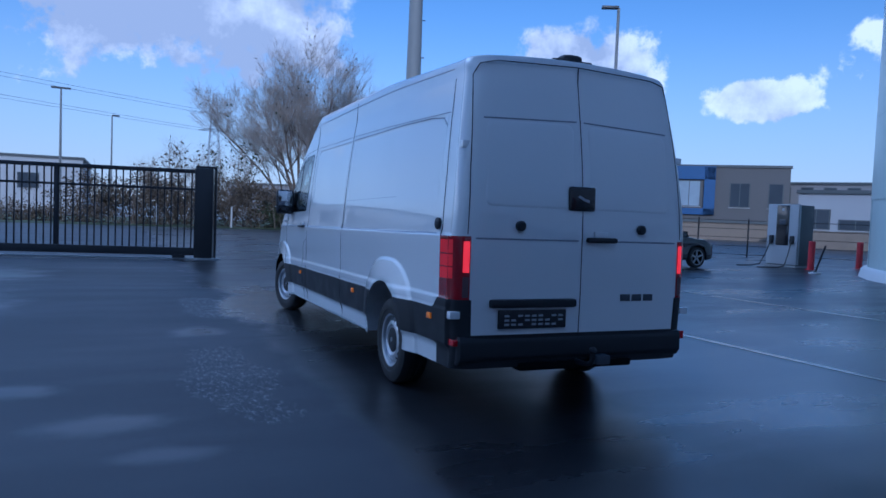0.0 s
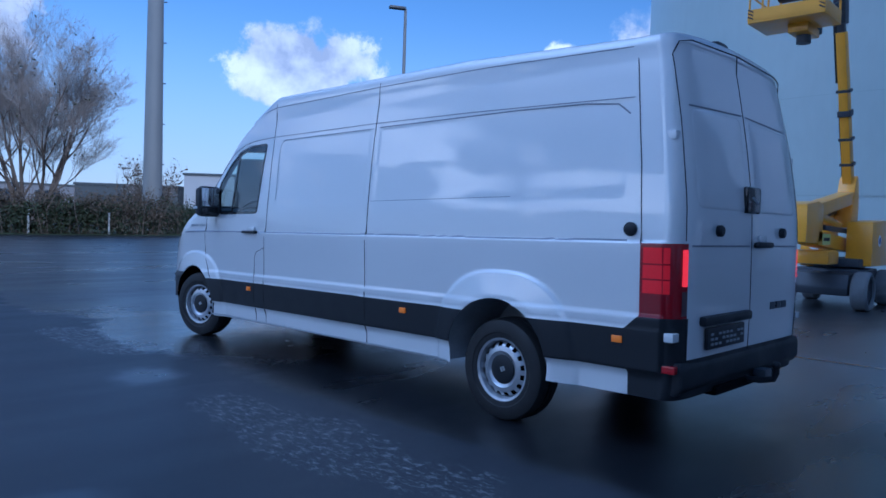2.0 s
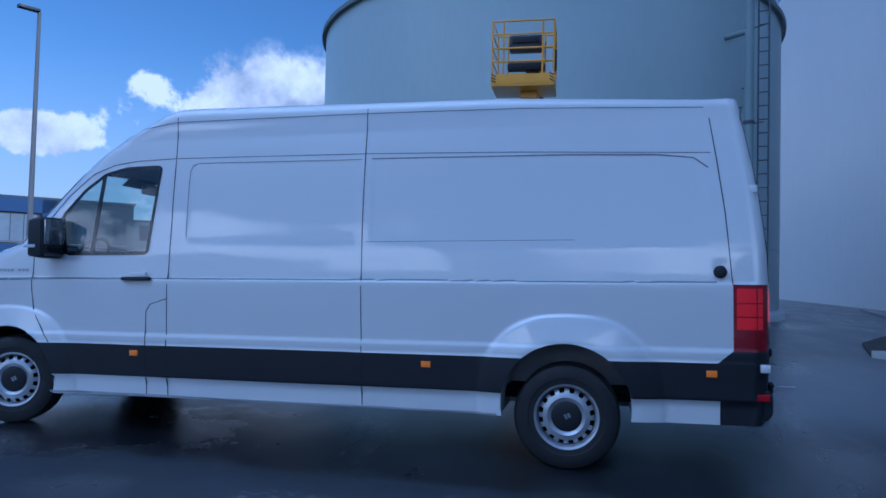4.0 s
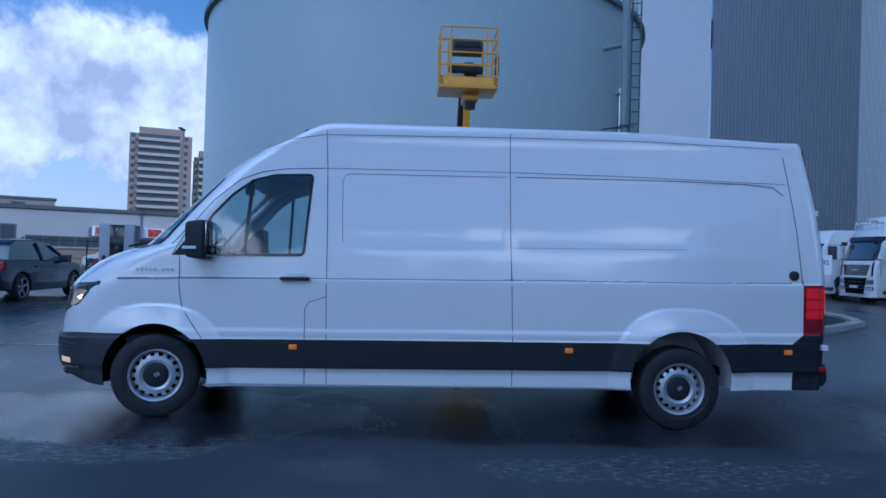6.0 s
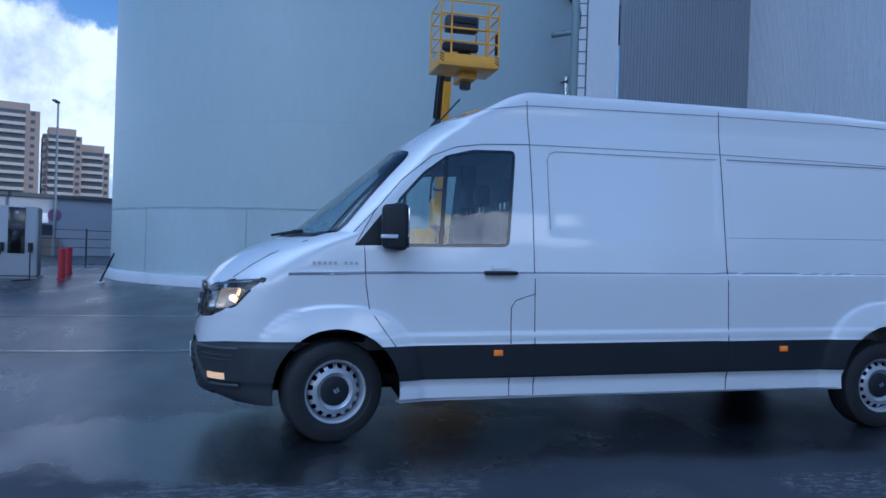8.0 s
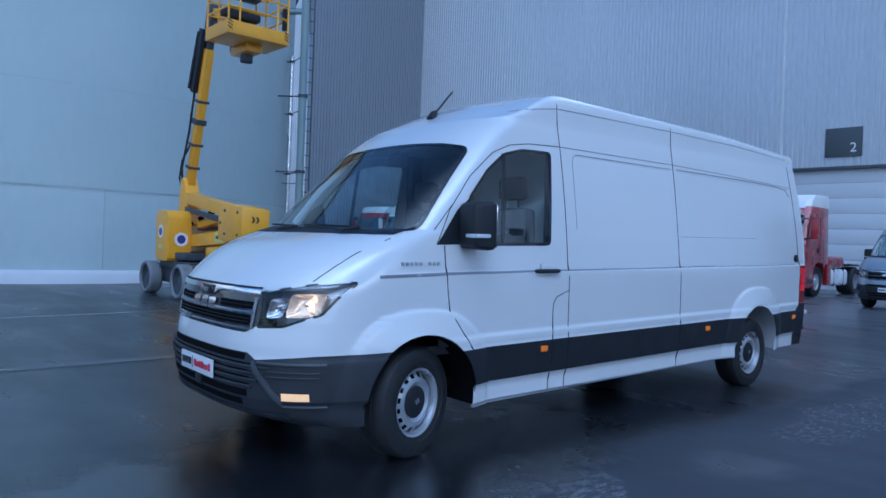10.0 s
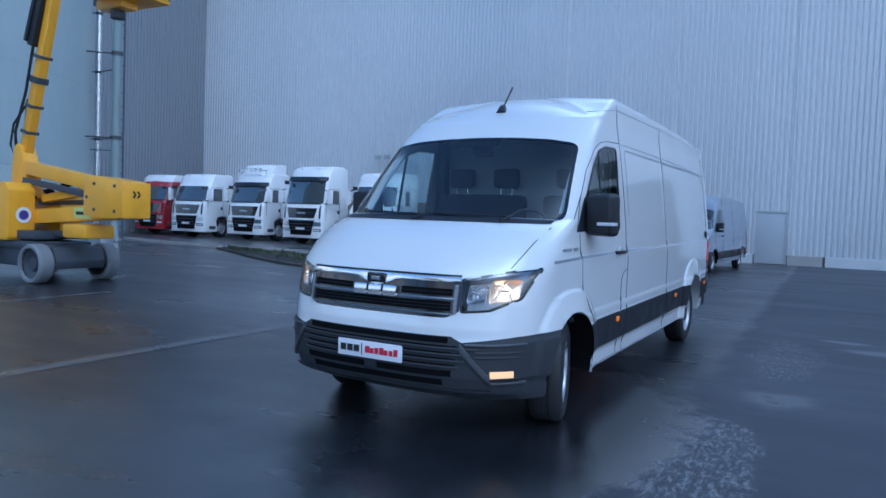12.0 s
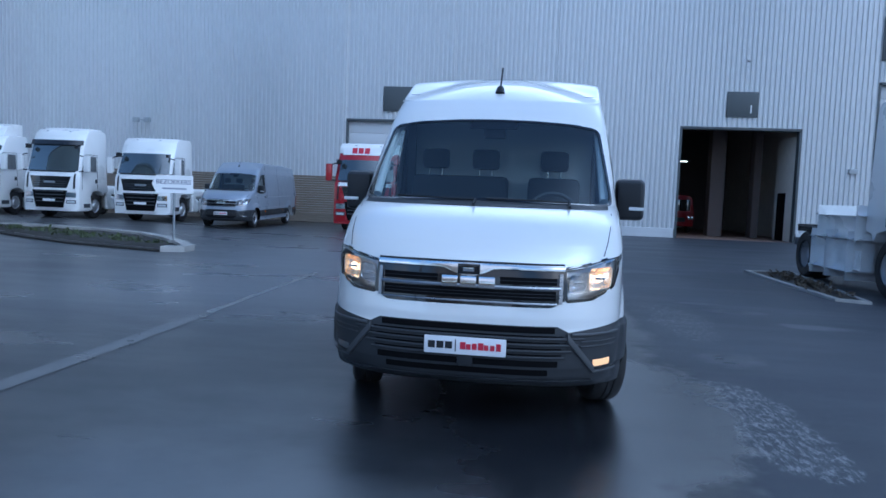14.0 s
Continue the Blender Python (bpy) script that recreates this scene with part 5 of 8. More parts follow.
        sh("bumper_ledge", nose_bar(s * 0.66, s * 0.955, 0.648, 0.664, 0.018, n=12), BRACE_GREY)
        sh("bumper_ledge", nose_bar(s * 0.80, s * 0.95, 0.40, 0.415, 0.016, n=10), BRACE_GREY)
        sh("bumper_slot", nose_bar(s * 0.70, s * 0.945, 0.55, 0.645, 0.003, n=12), DEEP_SHADE_BLACK)
        for zf in (0.572, 0.602):
            sh("bumper_fin", nose_bar(s * 0.72, s * 0.94, zf, zf + 0.010, 0.012, n=12), BUMPER_PLASTIC)
        fog = sh("fog_lamp", nose_bar(s * 0.80, s * 0.908, 0.443, 0.487, 0.010, n=6), FOG_GLOW if lamps_on and s > 0 else REFLECTOR, "lit warm fog lamp" if lamps_on and s > 0 else "unlit fog lamp")
        # headlamp insides
        b = bmesh.new()
        for u0, u1, v0, v1 in ((0.59, 0.99, 0.85, 1.14),):
            grid = []
            for k in range(9):
                y = u0 + (u1 - u0) * k / 8
                grid.append([b.verts.new((van_nose(min(y, 0.965), z) - 0.15 - 0.03 * (y > 0.9), s * min(y, 0.955), z)) for z in np.linspace(v0, v1, 5)])
            for one, two in zip(grid, grid[1:]):
                for k in range(4):
                    b.faces.new((one[k], two[k], two[k + 1], one[k + 1]))
        sh("headlamp_bowl", b, LAMP_BOWL)
        for y0, y1, z0, z1, lit in ((0.632, 0.742, 0.905, 1.035, False), (0.755, 0.905, 0.915, 1.070, True)):
            # a squared reflector cell, open to the front, with its bulb and shade
            rim = [(y0, z0), (y1, z0 + 0.02), (y1 + 0.012, z1), (y0 + 0.006, z1 - 0.012)]
            b = bmesh.new()
            loops = []
            cy, cz = (y0 + y1) / 2, (z0 + z1) / 2
            for f, back in ((1.0, 0.035), (0.94, 0.040), (0.86, 0.075), (0.52, 0.10), (0.2, 0.106)):
                loops.append([b.verts.new((van_nose(min(cy + (y - cy) * f, 0.955), z) - back, s * (cy + (y - cy) * f), cz + (z - cz) * f)) for y, z in round_outline(rim, 0.025, 3)])
            for one, two in zip(loops, loops[1:]):
                for k in range(len(one)):
                    b.faces.new((one[k], one[(k + 1) % len(one)], two[(k + 1) % len(one)], two[k]))
            b.faces.new(loops[-1])
            bmesh.ops.recalc_face_normals(b, faces=b.faces)
            cell = sh("reflector_bowl", b, LIT_REFLECTOR if lamps_on and lit else REFLECTOR)
            xb = van_nose(cy, cz) - 0.085
            b = bmesh.new()
            bmesh.ops.create_icosphere(b, subdivisions=2, radius=0.025 if lit else 0.016, matrix=Matrix.Translation((xb, s * cy, cz)))
            sh("bulb", b, WARM_LAMP if lamps_on and lit else REFLECTOR, "lit warm bulb" if lamps_on and lit else "")
            sh("lamp_shade", box(xb + 0.025, xb + 0.03, s * cy - 0.03, s * cy + 0.03, cz - 0.008, cz + 0.008, 0.003), REFLECTOR)
            for k in range(1, 4):
                zf = z0 + (z1 - z0) * k / 4
                sh("lamp_fin", box(xb - 0.012, xb + 0.004, min(s * (y0 + 0.02), s * (y1 - 0.02)), max(s * (y0 + 0.02), s * (y1 - 0.02)), zf - 0.0015, zf + 0.0015), REFLECTOR)
        sh("headlamp_rim", seam_line([(s * y, z) for y, z in HEADLAMP + HEADLAMP[:1]], 0.016, on_front, 0.002), BLACK_GLOSS)
        sh("daylight_strip", nose_bar(s * 0.64, s * 0.95, 0, 0, -0.012, back=0.02, n=12, shape=lambda y: (1.050 + (abs(y) - 0.62) * 0.18, 1.062 + (abs(y) - 0.62) * 0.18)), REFLECTOR)
        sh("shut_line", seam_line([(s * 0.85, 1.135), (s * 0.88, 1.22), (s * 0.90, 1.30), (s * 0.92, 1.40)], 0.006, on_front), SEAM)
    sh("shut_line", seam_line([(-0.60, 1.085), (-0.3, 1.087), (0.3, 1.087), (0.60, 1.085)], 0.012, on_nose), SEAM)
    plate = sh("front_plate", box(on_nose(0, 0.56)[0].x + 0.012, on_nose(0, 0.56)[0].x + 0.022, -0.26, 0.26, 0.505, 0.618, 0.005), PLATE_WHITE, "white dealer plate with dark and red bars")
    xp = on_nose(0, 0.56)[0].x + 0.022
    b = bmesh.new()
    for k in range(3):
        box(xp - 0.001, xp + 0.003, -0.235 + 0.055 * k, -0.19 + 0.055 * k, 0.54, 0.585, bm=b)
    box(xp - 0.001, xp + 0.003, -0.062, -0.056, 0.525, 0.6, bm=b)
    part("plate_print", b, INK, plate, smooth=None)
    b = bmesh.new()
    for k, (wd, hi_) in enumerate(((0.035, 0.045), (0.03, 0.034), (0.03, 0.04), (0.035, 0.045), (0.028, 0.034), (0.028, 0.034), (0.03, 0.046))):
        y = -0.03 + 0.038 * k
        box(xp - 0.001, xp + 0.003, y, y + wd, 0.541, 0.541 + hi_, bm=b)
    part("plate_print", b, RED_INK, plate, smooth=None)
    sh("plate_holder", box(xp - 0.04, xp - 0.012, -0.05, 0.05, 0.43, 0.5, 0.01), BLACK_PLASTIC)
    for y0 in (0.62, -0.05):
        b = tube([on_nose(y0 - k * 0.085, 1.462 + 0.0015 * k)[0] + Vector((0.012, 0, 0.008)) for k in range(8)], 0.007, 8)
        tube([on_nose(y0, 1.42)[0] + Vector((0.03, 0, 0.02)), on_nose(y0, 1.462)[0] + Vector((0.012, 0, 0.008))], 0.010, 8, b)
        sh("wiper", b, SEAM)
    sh("scuttle", nose_bar(-0.90, 0.90, 1.425, 1.462, 0.004, n=30), BLACK_PLASTIC)
    sh("windscreen_gasket", seam_line(WINDSCREEN + WINDSCREEN[:1], 0.026, on_nose, 0.003), BLACK_GLOSS)
    sh("sensor_shade", nose_bar(-0.19, 0.19, 2.03, 2.10, -0.006, back=0.03, n=8), DEEP_SHADE_BLACK)
    ax_ = -0.93
    az_ = SKIN[0].ray_cast(Vector((ax_, 0, 5)), Vector((0, 0, -1)))[0].z
    b = tube([(ax_ + 0.02, 0.0, az_ - 0.02), (ax_ - 0.01, 0, az_ + 0.035), (ax_ - 0.03, 0, az_ + 0.055)], 0.03, 12, radii=[0.045, 0.032, 0.014])
    tube([(ax_ - 0.02, 0.0, az_ + 0.04), (ax_ - 0.20, 0.0, az_ + 0.24)], 0.008, 6, b)
    sh("aerial", b, BLACK_PLASTIC, "short black roof aerial")
    for k in range(9):
        if k != 3:
            bars_of_print(shell, GALV, "model_bar", [(-0.19 + 0.036 * k, -0.168 + 0.036 * k, 1.232, 1.254)], on_side(1))
    # cab
    cab = new("cab_interior")
    cab.parent = shell
    cabp = lambda n, b, mat: part(n, b, mat, cab)
    b = prism([(0.28, 1.30), (0.12, 1.42), (-0.10, 1.445), (-0.32, 1.40), (-0.38, 1.30), (-0.36, 0.75), (0.28, 0.75)], 1.74, axis="y", at=-0.87, bevel=0.02)
    cabp("dashboard", b, CAB_TRIM)
    cabp("cab_floor", box(-1.5, 0.25, -0.88, 0.88, 0.62, 0.68), CAB_TRIM)
    cabp("bulkhead", box(-1.53, -1.50, -0.87, 0.87, 0.65, 2.35), CAB_LIGHT)
    cabp("headliner", box(-1.5, -0.95, -0.74, 0.74, 2.15, 2.19, 0.02), CAB_LIGHT)
    for s in (1, -1):
        cabp("door_card", box(-1.45, -0.25, s * 0.925, s * 0.95, 0.68, 1.36, 0.01), CAB_TRIM)
        cabp("pillar_trim", tube([(-0.16, s * 0.885, 1.48), (-0.40, s * 0.865, 1.78), (-0.66, s * 0.845, 2.02), (-0.95, s * 0.82, 2.15)], 0.035, 8), CAB_LIGHT)
        cabp("pillar_trim", box(-1.52, -1.36, s * 0.84, s * 0.88, 1.38, 2.2, 0.02), CAB_TRIM)
    seat(cab, pose(-1.05, 0.50, 0.92))
    seat(cab, pose(-1.05, -0.38, 0.92), 0.96)
    b = bmesh.new()
    tube([(-0.36 - 0.10 * math.sin(u), 0.50 + 0.195 * math.cos(u), 1.36 + 0.165 * math.sin(u)) for u in np.linspace(0, 2 * math.pi, 25)], 0.016, 8, b, caps=False)
    tube([(-0.36, 0.31, 1.36), (-0.36, 0.69, 1.36)], 0.02, 8, b)
    tube([(-0.36, 0.50, 1.36), (-0.22, 0.50, 1.28)], 0.035, 8, b)
    cabp("steering_wheel", b, CAB_TRIM)
    cabp("cab_mirror_box", box(-0.60, -0.54, -0.09, 0.09, 1.96, 2.06, 0.02), CAB_TRIM)
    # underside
    # pan coloured near black for the shade beneath the body
    sh("floor_pan", box(-5.7, 0.55, -0.80, 0.80, 0.36, 0.44, 0.02), DEEP_SHADE_BLACK)
    sh("exhaust", tube([(-1.0, -0.35, 0.30), (-3.4, -0.35, 0.30), (-3.9, -0.4, 0.36)], 0.05, 8), MACHINE_GREY)
    part("rear_axle", tube([(AXLE_R, -0.72, HUB_Z), (AXLE_R, 0.72, HUB_Z)], 0.06, 10), MACHINE_GREY, v)
    part("front_axle", tube([(AXLE_F, -0.72, HUB_Z), (AXLE_F, 0.72, HUB_Z)], 0.05, 10), MACHINE_GREY, v)
    for ax, turn in ((AXLE_F - 0.015, steer), (AXLE_R, 0.0)):
        for s in (1, -1):
            steel_wheel(v, pose(ax, s * (0.885 if ax > -1 else 0.87), HUB_Z, 0, 0, turn + (0 if s > 0 else 180)))
    return v


def raised_panel(corners, place, out):
    """A pressed field with rounded corners on the skin."""
    b = bmesh.new()
    ring = round_outline(corners, 0.07, 5)
    c = Vector((sum(p[0] for p in ring) / len(ring), sum(p[1] for p in ring) / len(ring)))
    loops = []
    for f, o_ in ((1.0, 0.0005), (0.975, out * 0.75), (0.95, out), (0.6, out), (0.2, out)):
        loops.append([b.verts.new(place(*(c + (Vector(p) - c) * f))[0] + Vector((-o_, 0, 0))) for p in ring])
    for one, two in zip(loops, loops[1:]):
        for k in range(len(ring)):
            b.faces.new((one[k], one[(k + 1) % len(ring)], two[(k + 1) % len(ring)], two[k]))
    b.faces.new(loops[-1])
    bmesh.ops.recalc_face_normals(b, faces=b.faces)
    return b


# darker line colour for the soft shade of creases, also faint roof seams
SEAM_AND_CREASE_SHADE = material("seam_and_crease_shade", (0.20, 0.21, 0.24), 0.5, vary=0.02)
BUMPER_PLASTIC = material("grey_bumper_plastic", (0.034, 0.037, 0.042), 0.5, spec=0.35, vary=0.12, scale=4, fine=300, bump=0.0002)
RED_LIT = material("crimson_lamp_lens", (0.20, 0.005, 0.012), 0.08, vary=0.15, coat=0.6, glow=0.04)
RED_SIDE = material("lit_crimson_segment", (0.70, 0.015, 0.025), 0.15, glow=0.12)
BRACE_GREY = material("mid_grey_bumper_plastic", (0.060, 0.064, 0.070), 0.45, vary=0.1, scale=4)
SATIN = material("satin_trim", (0.30, 0.31, 0.33), 0.3, metal=0.9)
LAMP_BOWL = material("silver_lamp_bowl", (0.60, 0.62, 0.65), 0.22, metal=0.7)
LIT_REFLECTOR = material("lit_warm_reflector", (0.95, 0.70, 0.48), 0.15, metal=0.8, glow=0.05)
CAVITY_GREY = material("grey_wheel_well_liner", (0.40, 0.41, 0.42), 0.7, vary=0.2, scale=5)
panel_van("panel_van", "white high-roof panel van with dark side cladding, on wet asphalt", VAN_POSE, WHITE_PAINT, steer=15.0)

# ---- the boom lift beside the tank ----
def boom_lift():
    lift = thing("boom_lift", "yellow articulating boom lift with raised basket beside the tank", "boom lift", pose(14.35, 6.8, 0, 0, 0, 0))
    lp = lambda n, b, mat, label="", smooth=30: part(n, b, mat, lift, label, smooth)
    b = prism([(-1.18, 0.26), (-1.22, 0.40), (-1.12, 0.66), (-0.55, 0.70), (0.6, 0.70), (1.12, 0.64), (1.2, 0.40), (1.16, 0.26)], 1.0, axis="y", at=-0.5, bevel=0.03)
    lp("chassis", b, MACHINE_GREY, "dark grey chassis")
    lp("chassis_deck", box(-0.7, 0.75, -0.56, 0.56, 0.60, 0.74, 0.03), MACHINE_GREY)
    for sy in (-1, 1):
        for x in (-0.90, 0.90):
            w = new("wheel")
            w.parent = lift
            w.matrix_basis = pose(x, sy * 0.68, 0.36, 0, 0, 0 if sy > 0 else 180)
            h = 0.14
            part("tyre", spun([(0.27, -h), (0.33, -h), (0.36, -h * 0.7), (0.36, h * 0.7), (0.33, h), (0.285, h * 0.98), (0.27, h * 0.7)], 40), GREY_TYRE, w, "dusty grey solid tyre")
            part("rim", spun([(0.275, -h), (0.272, h * 0.55), (0.25, h * 0.5), (0.14, h * 0.1), (0.12, h * 0.45), (0.001, h * 0.45)], 40), MACHINE_GREY, w, "dark dished rim")
            lp("axle_end", tube([(x, sy * 0.42, 0.36), (x, sy * 0.60, 0.36)], 0.10, 12), MACHINE_GREY)
    lp("slew_ring", turned(spun([(0.46, 0.0), (0.46, 0.10), (0.3, 0.12)], 32), pose(0.15, 0, 0.73, 90)), MACHINE_GREY)
    lp("turntable", box(-0.55, 1.0, -0.52, 0.52, 0.78, 0.94, 0.03), MACHINE_GREY)
    # housings on both sides of the arms
    side_out = [(-0.04, 0.80), (0.02, 0.74), (0.60, 0.74), (0.68, 0.84), (0.70, 1.66), (0.62, 1.84), (0.10, 1.84), (-0.04, 1.70)]
    hood = lp("motor_housing", prism(side_out, 0.52, axis="y", at=0.17, bevel=0.035), YELLOW, "yellow rounded housing with blue round badges")
    lp("battery_housing", prism([(-0.25, 0.80), (1.15, 0.80), (1.2, 0.9), (1.2, 1.55), (0.9, 1.72), (-0.25, 1.66)], 0.46, axis="y", at=-0.66, bevel=0.035), YELLOW)
    blue = material("blue_badge", (0.05, 0.05, 0.26), 0.4)
    for m_, r in ((pose(0.36, 0.692, 1.38), 0.14), (pose(-0.042, 0.40, 1.22, 0, 0, 90), 0.15), (pose(0.30, -0.665, 1.30, 0, 0, 180), 0.11)):
        part("round_badge", turned(spun([(r, 0.0), (r, 0.006), (0.001, 0.006)], 24), m_), SIGN_WHITE, hood)
        part("badge_disc", turned(spun([(r * 0.62, 0.0), (r * 0.62, 0.010), (0.001, 0.010)], 24), m_), blue, hood, "blue disc")
    part("warning_sticker", box(0.26, 0.50, 0.688, 0.694, 1.02, 1.10), material("pale_green_sticker", (0.55, 0.62, 0.25), 0.5), hood)
    lp("side_box", box(-1.75, -1.05, -0.30, 0.30, 0.84, 1.10, 0.06), YELLOW)
    lp("side_box_bracket", box(-1.1, -0.5, -0.12, 0.12, 0.84, 0.95, 0.02), MACHINE_GREY)
    lp("tower", prism([(0.22, 1.55), (0.72, 1.50), (0.80, 1.95), (0.72, 2.50), (0.62, 2.62), (0.50, 2.55), (0.34, 2.15)], 0.32, axis="y", at=-0.16, bevel=0.02), YELLOW)

    def arm(p, q, w, h, name, mat=YELLOW, label=""):
        p, q = Vector(p), Vector(q)
        long = (q - p).length
        b = box(0, long, -w / 2, w / 2, -h / 2, h / 2, 0.012)
        turn = (q - p).to_track_quat("X", "Z").to_matrix().to_4x4()
        return lp(name, turned(b, Matrix.Translation(p) @ turn), mat, label)

    arm((0.60, 0.0, 2.18), (-1.95, 0.0, 1.80), 0.30, 0.25, "upper_link")
    arm((0.40, 0.14, 1.90), (-1.75, 0.14, 1.62), 0.06, 0.12, "parallel_link", MACHINE_GREY)
    arm((-0.1, 0.0, 1.55), (-1.75, 0.0, 1.76), 0.18, 0.15, "middle_link")
    arm((0.30, 0.0, 1.18), (-1.95, 0.0, 1.33), 0.34, 0.27, "lower_link")
    arm((0.3, -0.14, 1.46), (-1.6, -0.14, 1.52), 0.09, 0.09, "lift_cylinder", MACHINE_GREY)
    k = lp("knuckle", prism([(-1.70, 1.28), (-2.0, 1.22), (-2.74, 1.24), (-2.78, 1.30), (-2.78, 1.86), (-2.70, 1.90), (-2.0, 1.98), (-1.70, 1.92)], 0.50, axis="y", at=-0.17, bevel=0.02), YELLOW, "yellow counterweight end with black chevrons")
    part("end_plate", box(-2.805, -2.77, -0.21, 0.37, 1.25, 1.87, 0.01), YELLOW, k)
    for s in (-1, 1):
        part("sticker", box(-1.72, -1.22, s * 0.171, s * 0.178, 1.20, 1.40), material("pale_lime_sticker", (0.62, 0.66, 0.22), 0.5), k)
        part("sticker_bar", box(-1.66, -1.28, s * 0.177, s * 0.181, 1.27, 1.33), INK, k)
    for q in range(2):
        o = 0.14 - 0.09 * q
        pts = [(o + 0.03, 1.60), (o - 0.01, 1.60), (o - 0.05, 1.66), (o - 0.01, 1.72), (o + 0.03, 1.72), (o - 0.01, 1.66)]
        part("chevron", prism(pts, 0.006, axis="x", at=-2.810), INK, k)
    for x_, z_ in ((-2.55, 1.80), (-2.55, 1.36), (-2.0, 1.84), (-2.0, 1.38), (-1.8, 1.60)):
        part("pin", turned(spun([(0.03, 0.0), (0.03, 0.014), (0.001, 0.016)], 12), pose(x_, 0.33, z_)), MACHINE_GREY, k)
    # near-black flats stand in for shaded slots in the links
    for x_ in (-0.9, -0.35, 0.2):
        lp("link_slot", turned(prism([(x_ - 0.20, -0.04), (x_ + 0.10, -0.05), (x_ + 0.20, 0.04), (x_ - 0.08, 0.05)], 0.004, axis="y", at=0.0), Matrix.Translation((0, 0.105, 1.62 - 0.10 * x_)) @ Matrix.Rotation(0.12, 4, "Y")), DEEP_SHADE_BLACK)
    base, top = Vector((0.56, 0.0, 2.45)), Vector((-0.45, 0.05, 5.75))
    arm(base, base.lerp(top, 0.88), 0.17, 0.21, "main_boom", YELLOW, "yellow box-section main boom")
    arm(base.lerp(top, 0.74), top, 0.13, 0.15, "inner_boom", MACHINE_GREY)
    side = Vector((0.17, 0.0, 0.05))
    arm(base + Vector((0.06, 0.0, -0.3)), base.lerp(top, 0.30) + side, 0.10, 0.10, "boom_cylinder", MACHINE_GREY, "dark hydraulic cylinder")
    arm(base.lerp(top, 0.16) + side, base.lerp(top, 0.44) + side, 0.05, 0.05, "cylinder_rod", CHROME)
    loop_ = Vector((0.20, 0.10, 0.04))
    arm(base.lerp(top, 0.60) + loop_, base.lerp(top, 1.0) + loop_ * 0.9, 0.16, 0.20, "cable_carrier", BLACK_PLASTIC, "black plastic cable carrier")
    arm(base.lerp(top, 0.62) + loop_ * 1.65, base.lerp(top, 0.98) + loop_ * 1.4, 0.10, 0.09, "cable_carrier", BLACK_PLASTIC)
    for o_ in (0.0, 0.05):
        lp("hose", tube([base + Vector((0.05 + o_, 0.13, -0.25)), base.lerp(top, 0.12) + Vector((0.2 + o_, 0.15, 0)), base.lerp(top, 0.35) + Vector((0.10 + o_, 0.14, 0)), base.lerp(top, 0.62) + Vector((0.16 + o_, 0.12, 0))], 0.016, 6), RUBBER)
    for f_ in (0.12, 0.27, 0.55):
        lp("hose_clamp", turned(box(-0.11, 0.11, -0.13, 0.13, -0.03, 0.03, 0.008), Matrix.Translation(base.lerp(top, f_)) @ pose(0, 0, 0, 0, -17, 0)), MACHINE_GREY)
    lp("hose_loop", tube([base + Vector((0.16, 0.10, -0.2)), base + Vector((0.32, 0.12, 0.15)), base + Vector((0.26, 0.10, 0.55)), base.lerp(top, 0.3) + side], 0.022, 8), RUBBER)
    lp("boom_collar", box(-0.13, 0.13, -0.12, 0.12, -0.06, 0.06, 0.01), MACHINE_GREY).matrix_basis = Matrix.Translation(base.lerp(top, 0.42)) @ pose(0, 0, 0, 0, -17, 0)
    head = Vector((-0.52, 0.05, 6.15))
    arm(top + Vector((0.06, 0, -0.25)), head + Vector((0, 0, 0.12)), 0.22, 0.26, "boom_head", MACHINE_GREY)
    arm(head, Vector((-1.95, 0.12, 5.50)), 0.13, 0.14, "jib", YELLOW)
    arm(head + Vector((-0.05, 0.0, -0.28)), Vector((-1.9, 0.12, 5.28)), 0.06, 0.06, "jib_rod", MACHINE_GREY)
    lp("jib_bracket", box(-2.12, -1.78, -0.02, 0.26, 4.98, 5.58, 0.03), MACHINE_GREY)
    bx0, bx1, by0, by1, bz = -3.0, -2.05, -0.38, 0.87, 5.08
    bas = new("basket")
    bas.parent = lift
    part("basket_floor", box(bx0, bx1, by0, by1, bz - 0.04, bz + 0.02, 0.01), YELLOW, bas)
    for lim in ((bx0, bx0 + 0.02, by0, by1), (bx1 - 0.02, bx1, by0, by1), (bx0 + 0.02, bx1 - 0.02, by0, by0 + 0.02), (bx0 + 0.02, bx1 - 0.02, by1 - 0.02, by1)):
        part("toe_board", box(*lim, bz, bz + 0.20), YELLOW, bas, "yellow toe board")
    for cy in (by0 + 0.05, by1 - 0.05):
        for q in range(3):
            z = bz + 0.02 + 0.06 * q
            part("hazard_stripe", prism([(cy - 0.045, z), (cy + 0.045, z + 0.05), (cy + 0.045, z + 0.075), (cy - 0.045, z + 0.025)], 0.005, axis="x", at=bx0 - 0.005), INK, bas)
    for x in (bx0 + 0.02, bx1 - 0.02):
        for y in (by0 + 0.02, by0 + 0.24, by1 - 0.24, by1 - 0.02):
            part("basket_post", tube([(x, y, bz), (x, y, bz + 1.26)], 0.019, 8), YELLOW, bas)
    for z in (0.45, 0.72, 1.0, 1.26):
        part("basket_rail", tube([(bx0 + 0.02, by0 + 0.02, bz + z), (bx0 + 0.02, by1 - 0.02, bz + z), (bx1 - 0.02, by1 - 0.02, bz + z), (bx1 - 0.02, by0 + 0.02, bz + z), (bx0 + 0.02, by0 + 0.02, bz + z)], 0.019, 8), YELLOW, bas)
